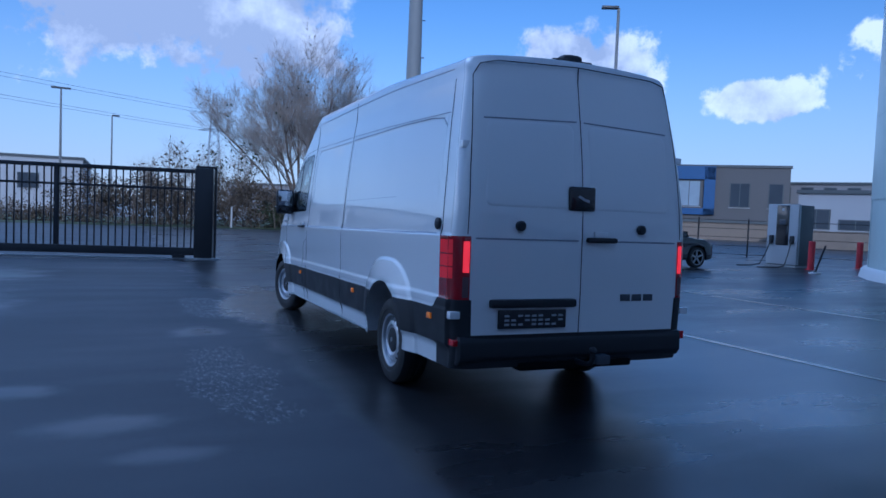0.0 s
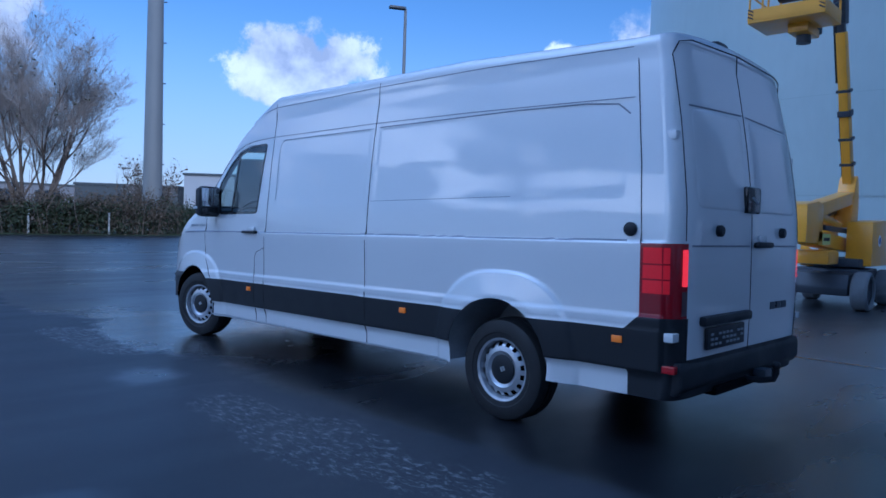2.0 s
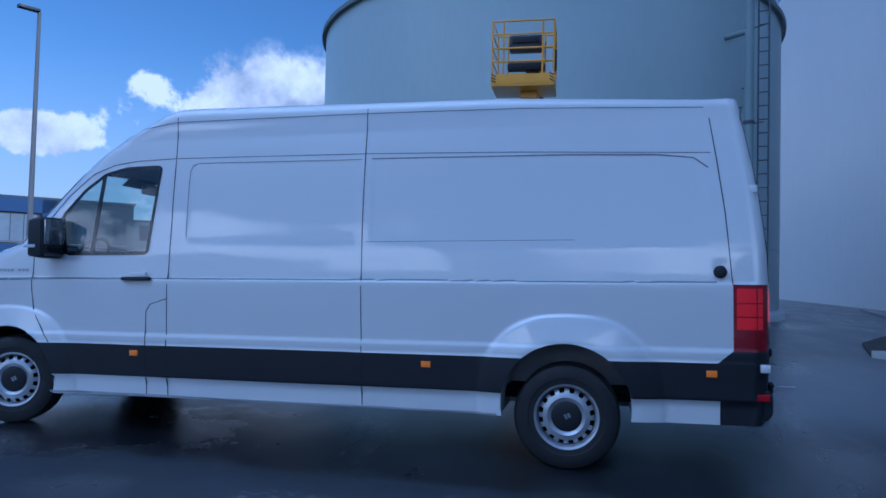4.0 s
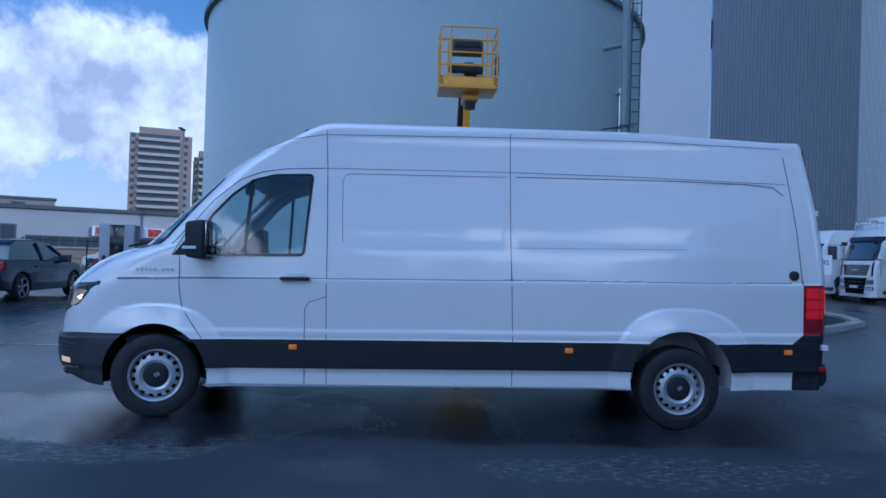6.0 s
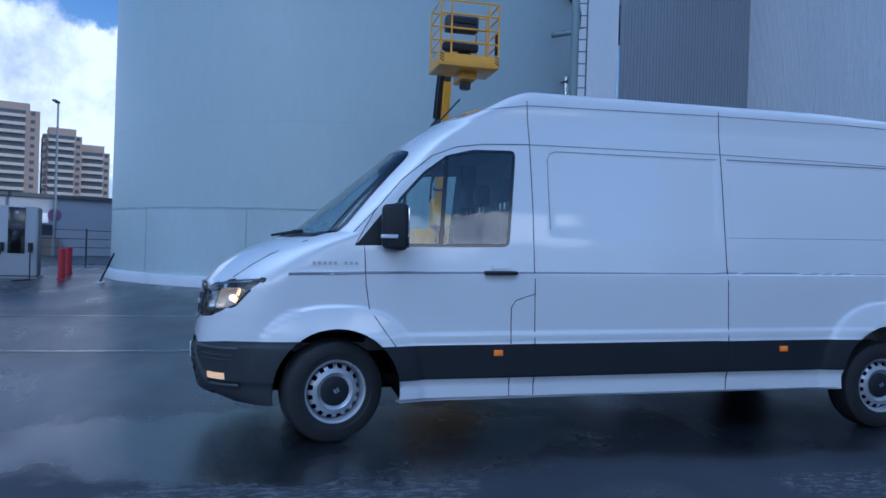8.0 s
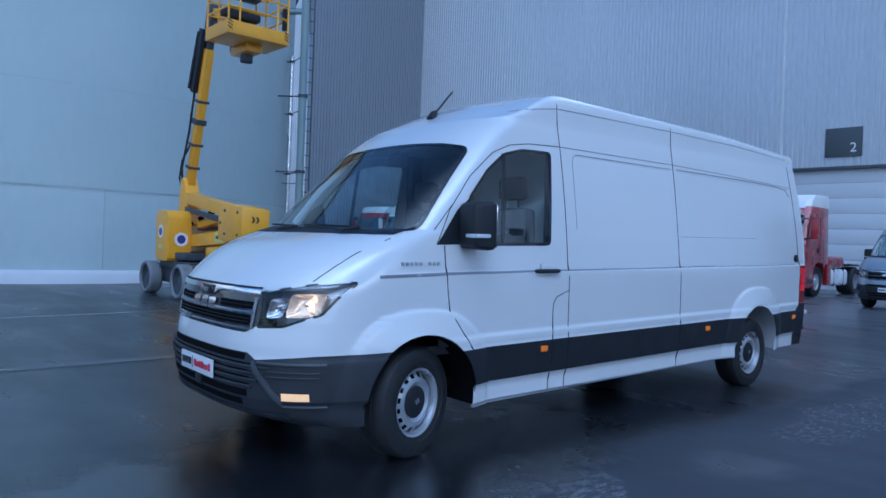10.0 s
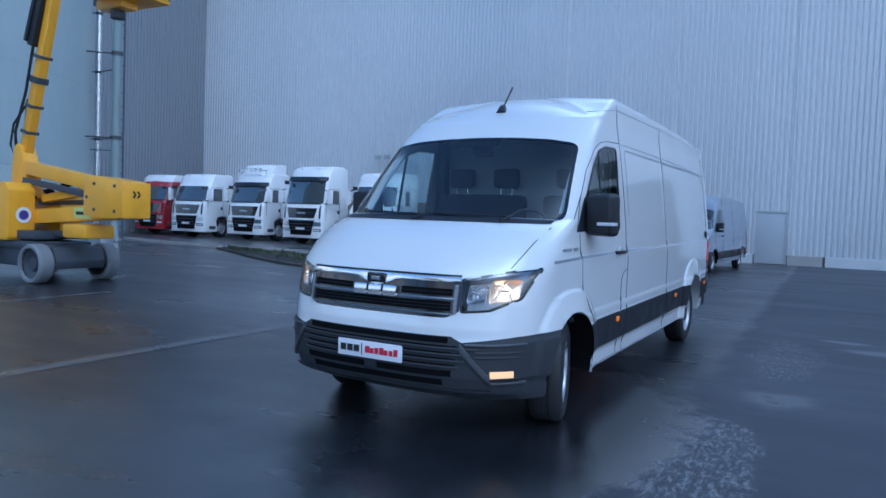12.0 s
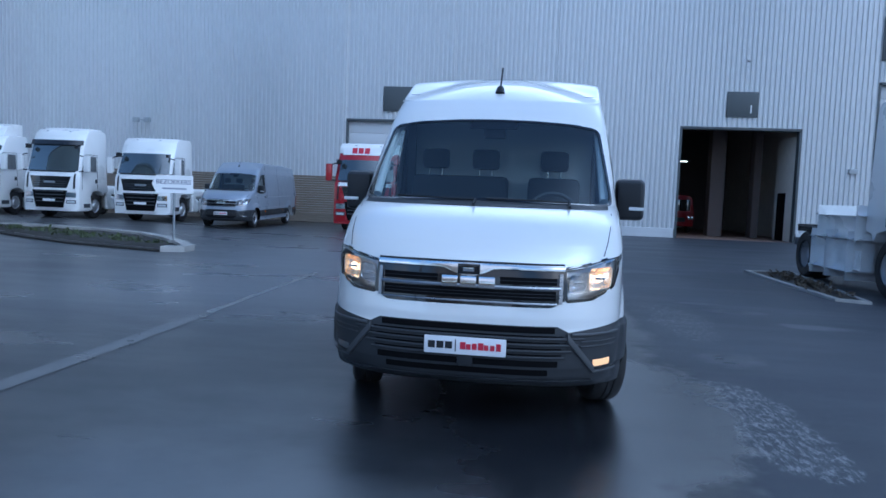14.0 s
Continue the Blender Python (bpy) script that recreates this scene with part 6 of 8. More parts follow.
    part("control_box", box(bx1 - 0.36, bx1 - 0.05, by0 + 0.28, by1 - 0.28, bz + 0.86, bz + 1.18, 0.05), MACHINE_GREY, bas, "dark control box")
    part("control_panel", box(bx1 - 0.40, bx1 - 0.36, by0 + 0.34, by1 - 0.34, bz + 1.0, bz + 1.12, 0.01), BLACK_PLASTIC, bas)
    part("tool_tray", box(bx1 - 0.26, bx1 - 0.04, by0 + 0.24, by1 - 0.24, bz + 0.48, bz + 0.64, 0.05), BLACK_PLASTIC, bas)
    part("hanging_pad", box(bx0 + 0.1, bx0 + 0.22, by0 - 0.03, by0 + 0.05, bz + 0.28, bz + 0.70, 0.03), BLACK_PLASTIC, bas)
    part("basket_mount", box(-2.62, -1.95, -0.02, 0.32, bz - 0.20, bz - 0.03, 0.03), YELLOW, bas)
    part("weigh_cell", tube([(-2.3, 0.14, bz - 0.34), (-2.3, 0.14, bz - 0.18)], 0.12, 14), MACHINE_GREY, bas)
    return lift


boom_lift()


# ---- parked lorries ----
def lorry(name, label, at, paint, tall=3.45, fairing=0.0, lightbar=False, modern=False, chassis=True, band=None, visor=False):
    """A cab-over tractor unit; its own x axis points forwards from the middle of the bumper foot."""
    t = thing(name, label, "lorry", at, group="parked lorries")
    lp = lambda n, b, mat, label="", smooth=35: part(n, b, mat, t, label, smooth)
    w = 1.22
    out = [(-0.06, 0.32), (0.0, 0.40), (0.02, 0.75), (0.015, 1.25), (-0.03, 1.75), (-0.09, 1.95), (-0.36, tall - 0.72), (-0.46, tall - 0.52), (-0.62, tall - 0.16), (-0.85, tall),
           (-2.1, tall + 0.03), (-2.22, tall - 0.1), (-2.24, 1.15), (-1.98, 1.10), (-1.92, 0.95), (-1.78, 1.12), (-1.45, 1.18), (-1.12, 1.10), (-0.98, 0.92), (-0.94, 0.42), (-0.92, 0.32)]
    b = prism(out, 2 * w, axis="y", at=-w, bevel=0.05)
    bmesh.ops.subdivide_edges(b, edges=[e for e in b.edges if abs(e.verts[0].co.y - e.verts[1].co.y) > 1.5], cuts=8)
    def bow(y, z):
        return -0.16 * (abs(y) / w) ** 3.2 - (0.05 * (abs(y) / w) ** 2 if z > 1.8 else 0)
    for v in b.verts:
        if v.co.x > -0.9:
            v.co.x += bow(v.co.y, v.co.z)
        if v.co.z > 1.9:
            v.co.y *= 1 - 0.05 * (v.co.z - 1.9) / 1.5
    lp("cab", b, paint)

    def face(z):
        zs = [0.32, 0.40, 0.75, 1.25, 1.75, 1.95, tall - 0.72, tall - 0.52, tall - 0.16, tall]
        return float(np.interp(z, zs, [-0.06, 0.0, 0.02, 0.015, -0.03, -0.09, -0.36, -0.46, -0.62, -0.85]))

    def slab(y0, y1, z0, z1, outw, name_, mat, n=10, top=None, label_="", kind="curve", taper=0.0):
        b = bmesh.new()
        cols = []
        rows = 4
        for k in range(n + 1):
            y = y0 + (y1 - y0) * k / n
            cols.append([])
            for r in range(rows + 1):
                z = z0 + (z1 - z0) * r / rows
                yy = y * (1 - taper * r / rows)
                cols[-1].append(b.verts.new((face(z) + bow(yy, z) + outw, yy, z)))
        for one, two in zip(cols, cols[1:]):
            for r in range(rows):
                b.faces.new((one[r], two[r], two[r + 1], one[r + 1]))
        edge = [e for e in b.edges if e.is_boundary]
        ext = bmesh.ops.extrude_edge_only(b, edges=edge)
        bmesh.ops.translate(b, verts=[v for v in ext["geom"] if isinstance(v, bmesh.types.BMVert)], vec=(-0.03 - outw, 0, 0))
        bmesh.ops.recalc_face_normals(b, faces=b.faces)
        return lp(name_, b, mat, label_)

    slab(-1.10, 1.10, 1.98, tall - 0.66, 0.012, "windscreen", BRIGHT_WINDSCREEN, label_="dark windscreen", taper=0.06)
    if visor:
        slab(-1.12, 1.12, tall - 0.66, tall - 0.46, 0.10, "sun_visor", SMOKED, label_="smoked sun visor", taper=0.01)
    slab(-0.74, 0.74, 1.26, 1.74, 0.012, "upper_grille", BLACK_GLOSS, label_="black upper grille", taper=-0.20)
    for k in range(3):
        slab(-0.72, 0.72, 1.34 + 0.09 * k, 1.355 + 0.09 * k, 0.022, "grille_bar", MACHINE_GREY, 8)
    slab(-0.24, 0.24, 1.46, 1.54, 0.03, "maker_bars", GALV, 4)
    slab(-0.60, 0.60, 0.44, 1.16, 0.010, "lower_grille", DEEP_SHADE_BLACK, label_="black slatted lower grille", taper=-0.28)
    for k in range(4):
        slab(-0.62, 0.62, 0.68 + 0.14 * k, 0.71 + 0.14 * k, 0.022, "grille_slat", MACHINE_GREY, 8)
    slab(-0.26, 0.26, 0.70, 0.80, 0.032, "front_plate", PLATE_WHITE, 4, label_="pale blank plate")
    slab(-1.0, 1.0, 1.92, 1.975, 0.014, "wiper_panel", BLACK_PLASTIC)
    for s in (1, -1):
        a, e = (0.72, 1.10) if s > 0 else (-1.10, -0.72)
        slab(a, e, 0.88, 1.08, 0.014, "headlamp", REFLECTOR if not modern else CLEAR_WHITE, 5, label_="clear headlamp cluster")
        slab(a, e, 0.62, 0.76, 0.012, "fog_lamp", MACHINE_GREY, 5)
        slab(a + 0.04, e - 0.04, 0.65, 0.73, 0.018, "lamp_glass", CLEAR_WHITE, 4)
        slab(s * 1.0, s * 1.06, 1.24, 1.86, 0.03, "air_vane", BLACK_PLASTIC, 2)
        y = s * w
        side = lambda z: w * (1 - (0.05 * (z - 1.9) / 1.5 if z > 1.9 else 0))
        b = bmesh.new()
        pts = [(-0.42, 1.98), (-1.38, 1.98), (-1.38, 2.62), (-0.62, 2.62)]
        ring = [b.verts.new((x, s * (side(z) + 0.006), z)) for x, z in pts]
        ring2 = [b.verts.new((x, s * (side(z) - 0.02), z)) for x, z in pts]
        b.faces.new(ring)
        for k in range(4):
            b.faces.new((ring[k], ring[(k + 1) % 4], ring2[(k + 1) % 4], ring2[k]))
        bmesh.ops.recalc_face_normals(b, faces=b.faces)
        lp("door_window", b, BRIGHT_WINDSCREEN, "dark door window")
        for x0, z0, x1, z1 in ((-0.34, 1.2, -0.34, 1.98), (-1.46, 1.25, -1.46, 2.70), (-0.34, 1.98, -0.60, 2.68), (-0.60, 2.68, -1.46, 2.70)):
            lp("door_seam", tube([(x0, s * (side(z0) + 0.002), z0), (x1, s * (side(z1) + 0.002), z1)], 0.008, 5), SEAM)
        lp("door_handle", box(-1.40, -1.28, s * (w - 0.005), s * (w + 0.02), 1.50, 1.66, 0.01), BLACK_PLASTIC)
        lp("cab_step", box(-0.92, -0.45, s * (w - 0.02), s * (w + 0.012), 0.45, 0.62, 0.02), MACHINE_GREY)
        m = new("mirror")
        m.parent = t
        m.matrix_basis = pose(-0.28, s * (w + 0.24), 2.28)
        part("mirror_shell", box(-0.10, 0.08, -0.12, 0.12, -0.34, 0.34, 0.05), paint if paint is not RED_PAINT else RED_PAINT, m)
        part("mirror_glass", box(-0.106, -0.098, -0.10, 0.10, -0.3, 0.3), BLACK_GLOSS, m)
        part("mirror_arm", tube([(0.02, -s * 0.1, 0.30), (0.12, -s * 0.24, 0.34), (0.05, -s * 0.34, 0.36)], 0.025, 8), BLACK_PLASTIC, m)
        part("mirror_arm", tube([(0.02, -s * 0.1, -0.30), (0.05, -s * 0.30, -0.32)], 0.025, 8), BLACK_PLASTIC, m)
        lp("kerb_mirror", box(-0.30, -0.12, s * 1.0, s * 1.10, tall - 0.82, tall - 0.70, 0.03), BLACK_PLASTIC)
        for ax, dual in ((-1.45, False), (-5.1, True)):
            if dual and not chassis:
                continue
            wheel = new("wheel")
            wheel.parent = t
            wheel.matrix_basis = pose(ax, s * (0.98 if not dual else 0.93), 0.52, 0, 0, 0 if s > 0 else 180)
            h = 0.16 if not dual else 0.28
            part("tyre", spun([(0.29, -h), (0.47, -h), (0.515, -h * 0.8), (0.52, 0), (0.515, h * 0.8), (0.47, h), (0.31, h), (0.29, h * 0.85)], 36), RUBBER, wheel)
            rim = [(0.295, h * 0.9), (0.285, h * 0.6), (0.16, h * 0.75), (0.13, h * 1.02), (0.001, h * 1.04)] if not dual else [(0.295, h * 0.9), (0.28, h * 0.2), (0.17, -h * 0.1), (0.14, h * 0.6), (0.001, h * 0.62)]
            part("rim", spun(rim, 28), STEEL_WHEEL, wheel)
        if chassis:
            lp("mudguard", tube([(-5.1 + 0.60 * math.cos(u), s * 0.93, 0.55 + 0.60 * math.sin(u)) for u in np.linspace(0.2, math.pi - 0.1, 12)], 0.02, 4), BLACK_PLASTIC)
            for x0, x1 in ((-4.35, -3.62), (-3.52, -2.62)):
                lp("fuel_tank", box(x0, x1, s * 0.62, s * 1.18, 0.36, 0.96, 0.17, 5), TANK_GREY, "rounded pale side tank")
                lp("tank_strap", box((x0 + x1) / 2 + 0.1, (x0 + x1) / 2 + 0.135, s * 0.60, s * 1.186, 0.354, 0.966, 0.17, 5), MACHINE_GREY)
            lp("deck_cover", box(-4.05, -2.3, s * 0.45, s * 1.16, 0.98, 1.42, 0.2, 5), paint)
            lp("rear_guard", box(-5.6, -4.45, s * 0.70, s * 1.16, 1.06, 1.14, 0.04), BLACK_PLASTIC)
            lp("side_skirt", box(-2.6, -2.26, s * 1.05, s * 1.2, 0.40, 1.1, 0.03), paint)
    if chassis:
        for y in (-0.42, 0.42):
            lp("frame_rail", box(-6.0, -0.9, y - 0.04, y + 0.04, 0.72, 0.98, 0.01), MACHINE_GREY)
        lp("coupling_plate", box(-5.6, -4.7, -0.42, 0.42, 1.0, 1.10, 0.03), MACHINE_GREY)
        lp("rear_beam", box(-6.05, -5.95, -1.1, 1.1, 0.68, 0.86, 0.02), MACHINE_GREY)
    lp("sill", box(-0.95, -0.06, -1.15, 1.15, 0.30, 0.36, 0.02), paint)
    lp("axle_block", box(-1.6, -1.3, -0.85, 0.85, 0.42, 0.62, 0.03), MACHINE_GREY)
    if paint is RED_PAINT:
        b = prism([(-0.515, tall - 0.40), (-0.61, tall - 0.16), (-0.84, tall + 0.012), (-2.1, tall + 0.042), (-2.232, tall - 0.1), (-2.252, tall - 0.40)], 2.35, axis="y", at=-1.175, bevel=0.02)
        bmesh.ops.subdivide_edges(b, edges=[e for e in b.edges if abs(e.verts[0].co.y - e.verts[1].co.y) > 1.5], cuts=8)
        for v in b.verts:
            if v.co.x > -0.9:
                v.co.x += bow(v.co.y, v.co.z)
        lp("roof_cap", b, LORRY_WHITE, "white roof")
    if fairing:
        b = prism([(-0.95, tall - 0.02), (-1.25, tall + fairing * 0.8), (-1.7, tall + fairing), (-2.2, tall + fairing), (-2.2, tall)], 1.9, axis="y", at=-0.95, bevel=0.05)
        lp("roof_fairing", b, paint)
    if lightbar:
        lp("lamp_bar", tube([(-0.62, -0.95, tall + 0.14), (-0.55, 0, tall + 0.16), (-0.62, 0.95, tall + 0.14)], 0.03, 8), CHROME)
        for k in range(5):
            y = -0.6 + 0.3 * k
            lp("spot_lamp", turned(spun([(0.10, 0.0), (0.10, 0.08), (0.085, 0.09), (0.001, 0.085)], 18), pose(-0.56, y, tall + 0.17, 0, 0, -90)), REFLECTOR)
        for y in (-0.9, 0.9):
            lp("lamp_post", tube([(-0.62, y, tall - 0.15), (-0.62, y, tall + 0.14)], 0.02, 6), CHROME)
    for y in (-0.5, 0.5):
        lp("marker_lamp", box(-0.70, -0.64, y - 0.04, y + 0.04, tall - 0.10, tall - 0.07, 0.01), GALV)
    if band is not None:
        slab(-1.0, 1.0, tall - 0.46, tall - 0.12, 0.02, "roof_sign", SIGN_WHITE, label_="white roof board with dark red shapes")
        for k in range(3):
            slab(-0.62 + 0.25 * k, -0.42 + 0.25 * k, tall - 0.40, tall - 0.18, 0.03, "sign_shape", RED_INK, 2)
        slab(-1.05, 1.05, 1.76, 1.90, 0.02, "number_board", SIGN_WHITE, label_="pale board with dark bars")
        for k in range(4):
            slab(0.15 + 0.14 * k, 0.24 + 0.14 * k, 1.78, 1.88, 0.03, "number_bar", INK, 2)
    return t


BRIGHT_WINDSCREEN = material("dark_reflective_windscreen", (0.035, 0.045, 0.05), 0.05, vary=0.2, scale=1.0, coat=1.0, spec=1.0)
BRIGHT_WINDSCREEN.node_tree.nodes["Principled BSDF"].inputs["Coat IOR"].default_value = 1.9
SMOKED = material("smoked_visor", (0.02, 0.022, 0.026), 0.15, coat=0.4)
TANK_GREY = material("pale_grey_side_tank", (0.80, 0.81, 0.82), 0.35, metal=0.1, vary=0.06, stain=0.2, stain_colour=(0.2, 0.2, 0.2))
LORRY_WHITE = material("white_lorry_paint", (0.84, 0.84, 0.83), 0.3, vary=0.03, scale=1.0, coat=0.6, stain=0.06, stain_colour=(0.4, 0.4, 0.38))


def parked(x, y, heading, **k):
    return Matrix.Translation((x, y, 0)) @ Matrix.Rotation(radians(heading), 4, "Z")


LORRIES = [
    ("red_lorry", "red lorry with a white roof parked nose out", (35.0, -12.4, 92), RED_PAINT, dict(tall=3.4)),
    ("white_lorry", "white lorry with a grey modern grille parked nose out", (31.0, -11.6, 92), LORRY_WHITE, dict(tall=3.4, modern=True)),
    ("white_lorry", "white lorry with roof lamp bar and high fairing", (27.2, -11.9, 92), LORRY_WHITE, dict(tall=3.45, fairing=0.55, lightbar=True, visor=True)),
    ("white_lorry", "white lorry with tall cab and dark visor", (23.1, -11.5, 92), LORRY_WHITE, dict(tall=3.72, fairing=0.12, visor=True)),
    ("white_lorry", "white lorry with low roof parked behind the visitor sign", (19.25, -11.8, 92), LORRY_WHITE, dict(tall=3.48)),
    ("red_lorry", "red lorry with a white roof board before the door", (9.65, -11.0, 90), RED_PAINT, dict(tall=3.45, band=1)),
    ("white_lorry", "white tractor unit with bare coupling and grey side tanks", (-4.12, 4.1, 90), LORRY_WHITE, dict(tall=3.45)),
]
for n_, lab, (x, y, hd), pt, kw in LORRIES:
    lorry(n_, lab, parked(x, y, hd), pt, **kw)
panel_van("silver_van", "silver panel van parked nose out by the door", parked(5.1, -9.4, 85), SILVER_PAINT, lamps_on=False)
panel_van("silver_van", "silver panel van parked beside a white lorry", parked(15.0, -11.0, 93), SILVER_PAINT, lamps_on=False)

# ---- wall fittings: doors, signs, lamps ----
def lettering(text, size, mat, m, parent, name="lettering", depth=0.006):
    cu = bpy.data.curves.new(name, "FONT")
    cu.body, cu.size, cu.align_x, cu.align_y, cu.extrude = text, size, "CENTER", "CENTER", depth
    tmp = bpy.data.objects.new(name, cu)
    me = bpy.data.meshes.new_from_object(tmp)
    bpy.data.objects.remove(tmp)
    me.materials.clear()
    me.materials.append(mat)
    ob = new(name, me)
    ob.parent = parent
    ob.matrix_basis = m
    return ob


def door_sign(x0, x1, z0, z1, number):
    t = thing("door_sign", f"square dark grey wall sign with a white number {number}" if number else "tall dark grey sign on the ribbed wall", "sign", pose((x0 + x1) / 2, WALL_Y + 0.05, z0))
    part("sign_plate", box((x0 - x1) / 2, (x1 - x0) / 2, 0.0, 0.06, 0, z1 - z0, 0.006), SIGN_GREY, t)
    if number:
        lettering(number, 0.55, SIGN_WHITE, pose(-0.38, 0.064, 0.34, 90, 0, 180), t, "number")
    return t


door_sign(-6.82, -5.44, 5.65, 6.80, "1")
door_sign(9.20, 10.60, 5.55, 6.74, "2")
door_sign(-13.4, -11.95, 8.3, 10.2, "")


def door_frame(name, d, label):
    t = thing(name, label, "door", pose(0, WALL_Y, 0), kind="structure")
    for a, e, lo, hi in ((d[0] - 0.02, d[0] + 0.08, 0, d[3]), (d[1] - 0.08, d[1] + 0.02, 0, d[3]), (d[0] - 0.02, d[1] + 0.02, d[3] - 0.08, d[3] + 0.04)):
        part("door_jamb", box(a, e, -0.30, 0.065, lo, hi, 0.006), SIGN_GREY, t)
    return t


door_frame("door_1", DOORS["1"], "open tall hall doorway with a dim interior")
d2 = door_frame("door_2", DOORS["2"], "closed white sectional hall door")
d3 = door_frame("door_3", DOORS["3"], "tall pale sectional hall door")
SECTION_WHITE = material("white_door_section", (0.64, 0.65, 0.66), 0.5, vary=0.03, scale=0.6)
for d, owner in ((DOORS["2"], d2), (DOORS["3"], d3)):
    n_ = int(d[3] / 0.62)
    for k in range(n_):
        z = k * d[3] / n_
        part("door_section", box(d[0] + 0.06, d[1] - 0.06, -0.20, -0.14, z + 0.006, z + d[3] / n_ - 0.006, 0.008), SECTION_WHITE, owner)


def service_door():
    t = thing("door_4", "pale grey steel service door in the ribbed wall", "door", pose(2.97, WALL_Y, 0), kind="structure")
    part("door_leaf", box(-0.56, 0.56, -0.10, 0.03, 0.03, 2.24, 0.006), GREY_SHEET_FLAT, t)
    for a, e, lo, hi in ((-0.63, -0.565, 0, 2.30), (0.565, 0.63, 0, 2.30), (-0.63, 0.63, 2.245, 2.31)):
        part("door_jamb", box(a, e, -0.2, 0.06, lo, hi, 0.004), GREY_SHEET_FLAT, t)
    part("door_handle", tube([(-0.45, 0.03, 1.05), (-0.45, 0.08, 1.05), (-0.33, 0.08, 1.05)], 0.012, 8), GALV, t)


GREY_SHEET_FLAT = material("pale_grey_flat_sheet", (0.42, 0.44, 0.46), 0.5, vary=0.04)
service_door()


def skirt():
    """Brown slatted cladding low on the wall behind the parked vehicles."""
    t = thing("wall_skirt", "brown horizontal slat skirt at the foot of the wall", "wall cladding", pose(0, WALL_Y + 0.05, 0), kind="structure")
    for a, e in ((12.55, 37.0),):
        me = None
        for k in range(20):
            z = 0.02 + k * 0.115
            if me is None:
                ob = part("slat", box(a, e, 0.0, 0.05, 0.0, 0.10, 0.01), BROWN_CLAD, t)
                me = ob.data
            else:
                ob = new("slat", me)
                ob.parent = t
            ob.matrix_basis = pose(0, 0, z)


skirt()


def wall_lamp(x, z, size=0.2):
    t = thing("wall_lamp", "small pale box lamp on the ribbed wall", "lamp", pose(x, WALL_Y + 0.05, z))
    part("lamp_case", box(-size, size, 0, 0.14, -size * 0.55, size * 0.55, 0.02), DULL_WHITE, t)
    part("lamp_bracket", box(-0.03, 0.03, -0.02, 0.05, -0.06, 0.06), GALV, t)


wall_lamp(-11.1, 3.34, 0.19)
wall_lamp(-6.3, 8.2, 0.08)


def flood_bracket():
    t = thing("floodlight", "pair of small floodlights on a wall bracket", "lamp", pose(22.9, WALL_Y + 0.05, 4.75))
    part("bracket", tube([(0, 0, 0), (0, 0.4, 0.05)], 0.025, 8), GALV, t)
    for x in (-0.3, 0.3):
        part("lamp_head", box(x - 0.16, x + 0.16, 0.36, 0.5, -0.08, 0.16, 0.02), GALV, t)
    part("cross_bar", tube([(-0.4, 0.4, 0.05), (0.4, 0.4, 0.05)], 0.02, 8), GALV, t)


flood_bracket()


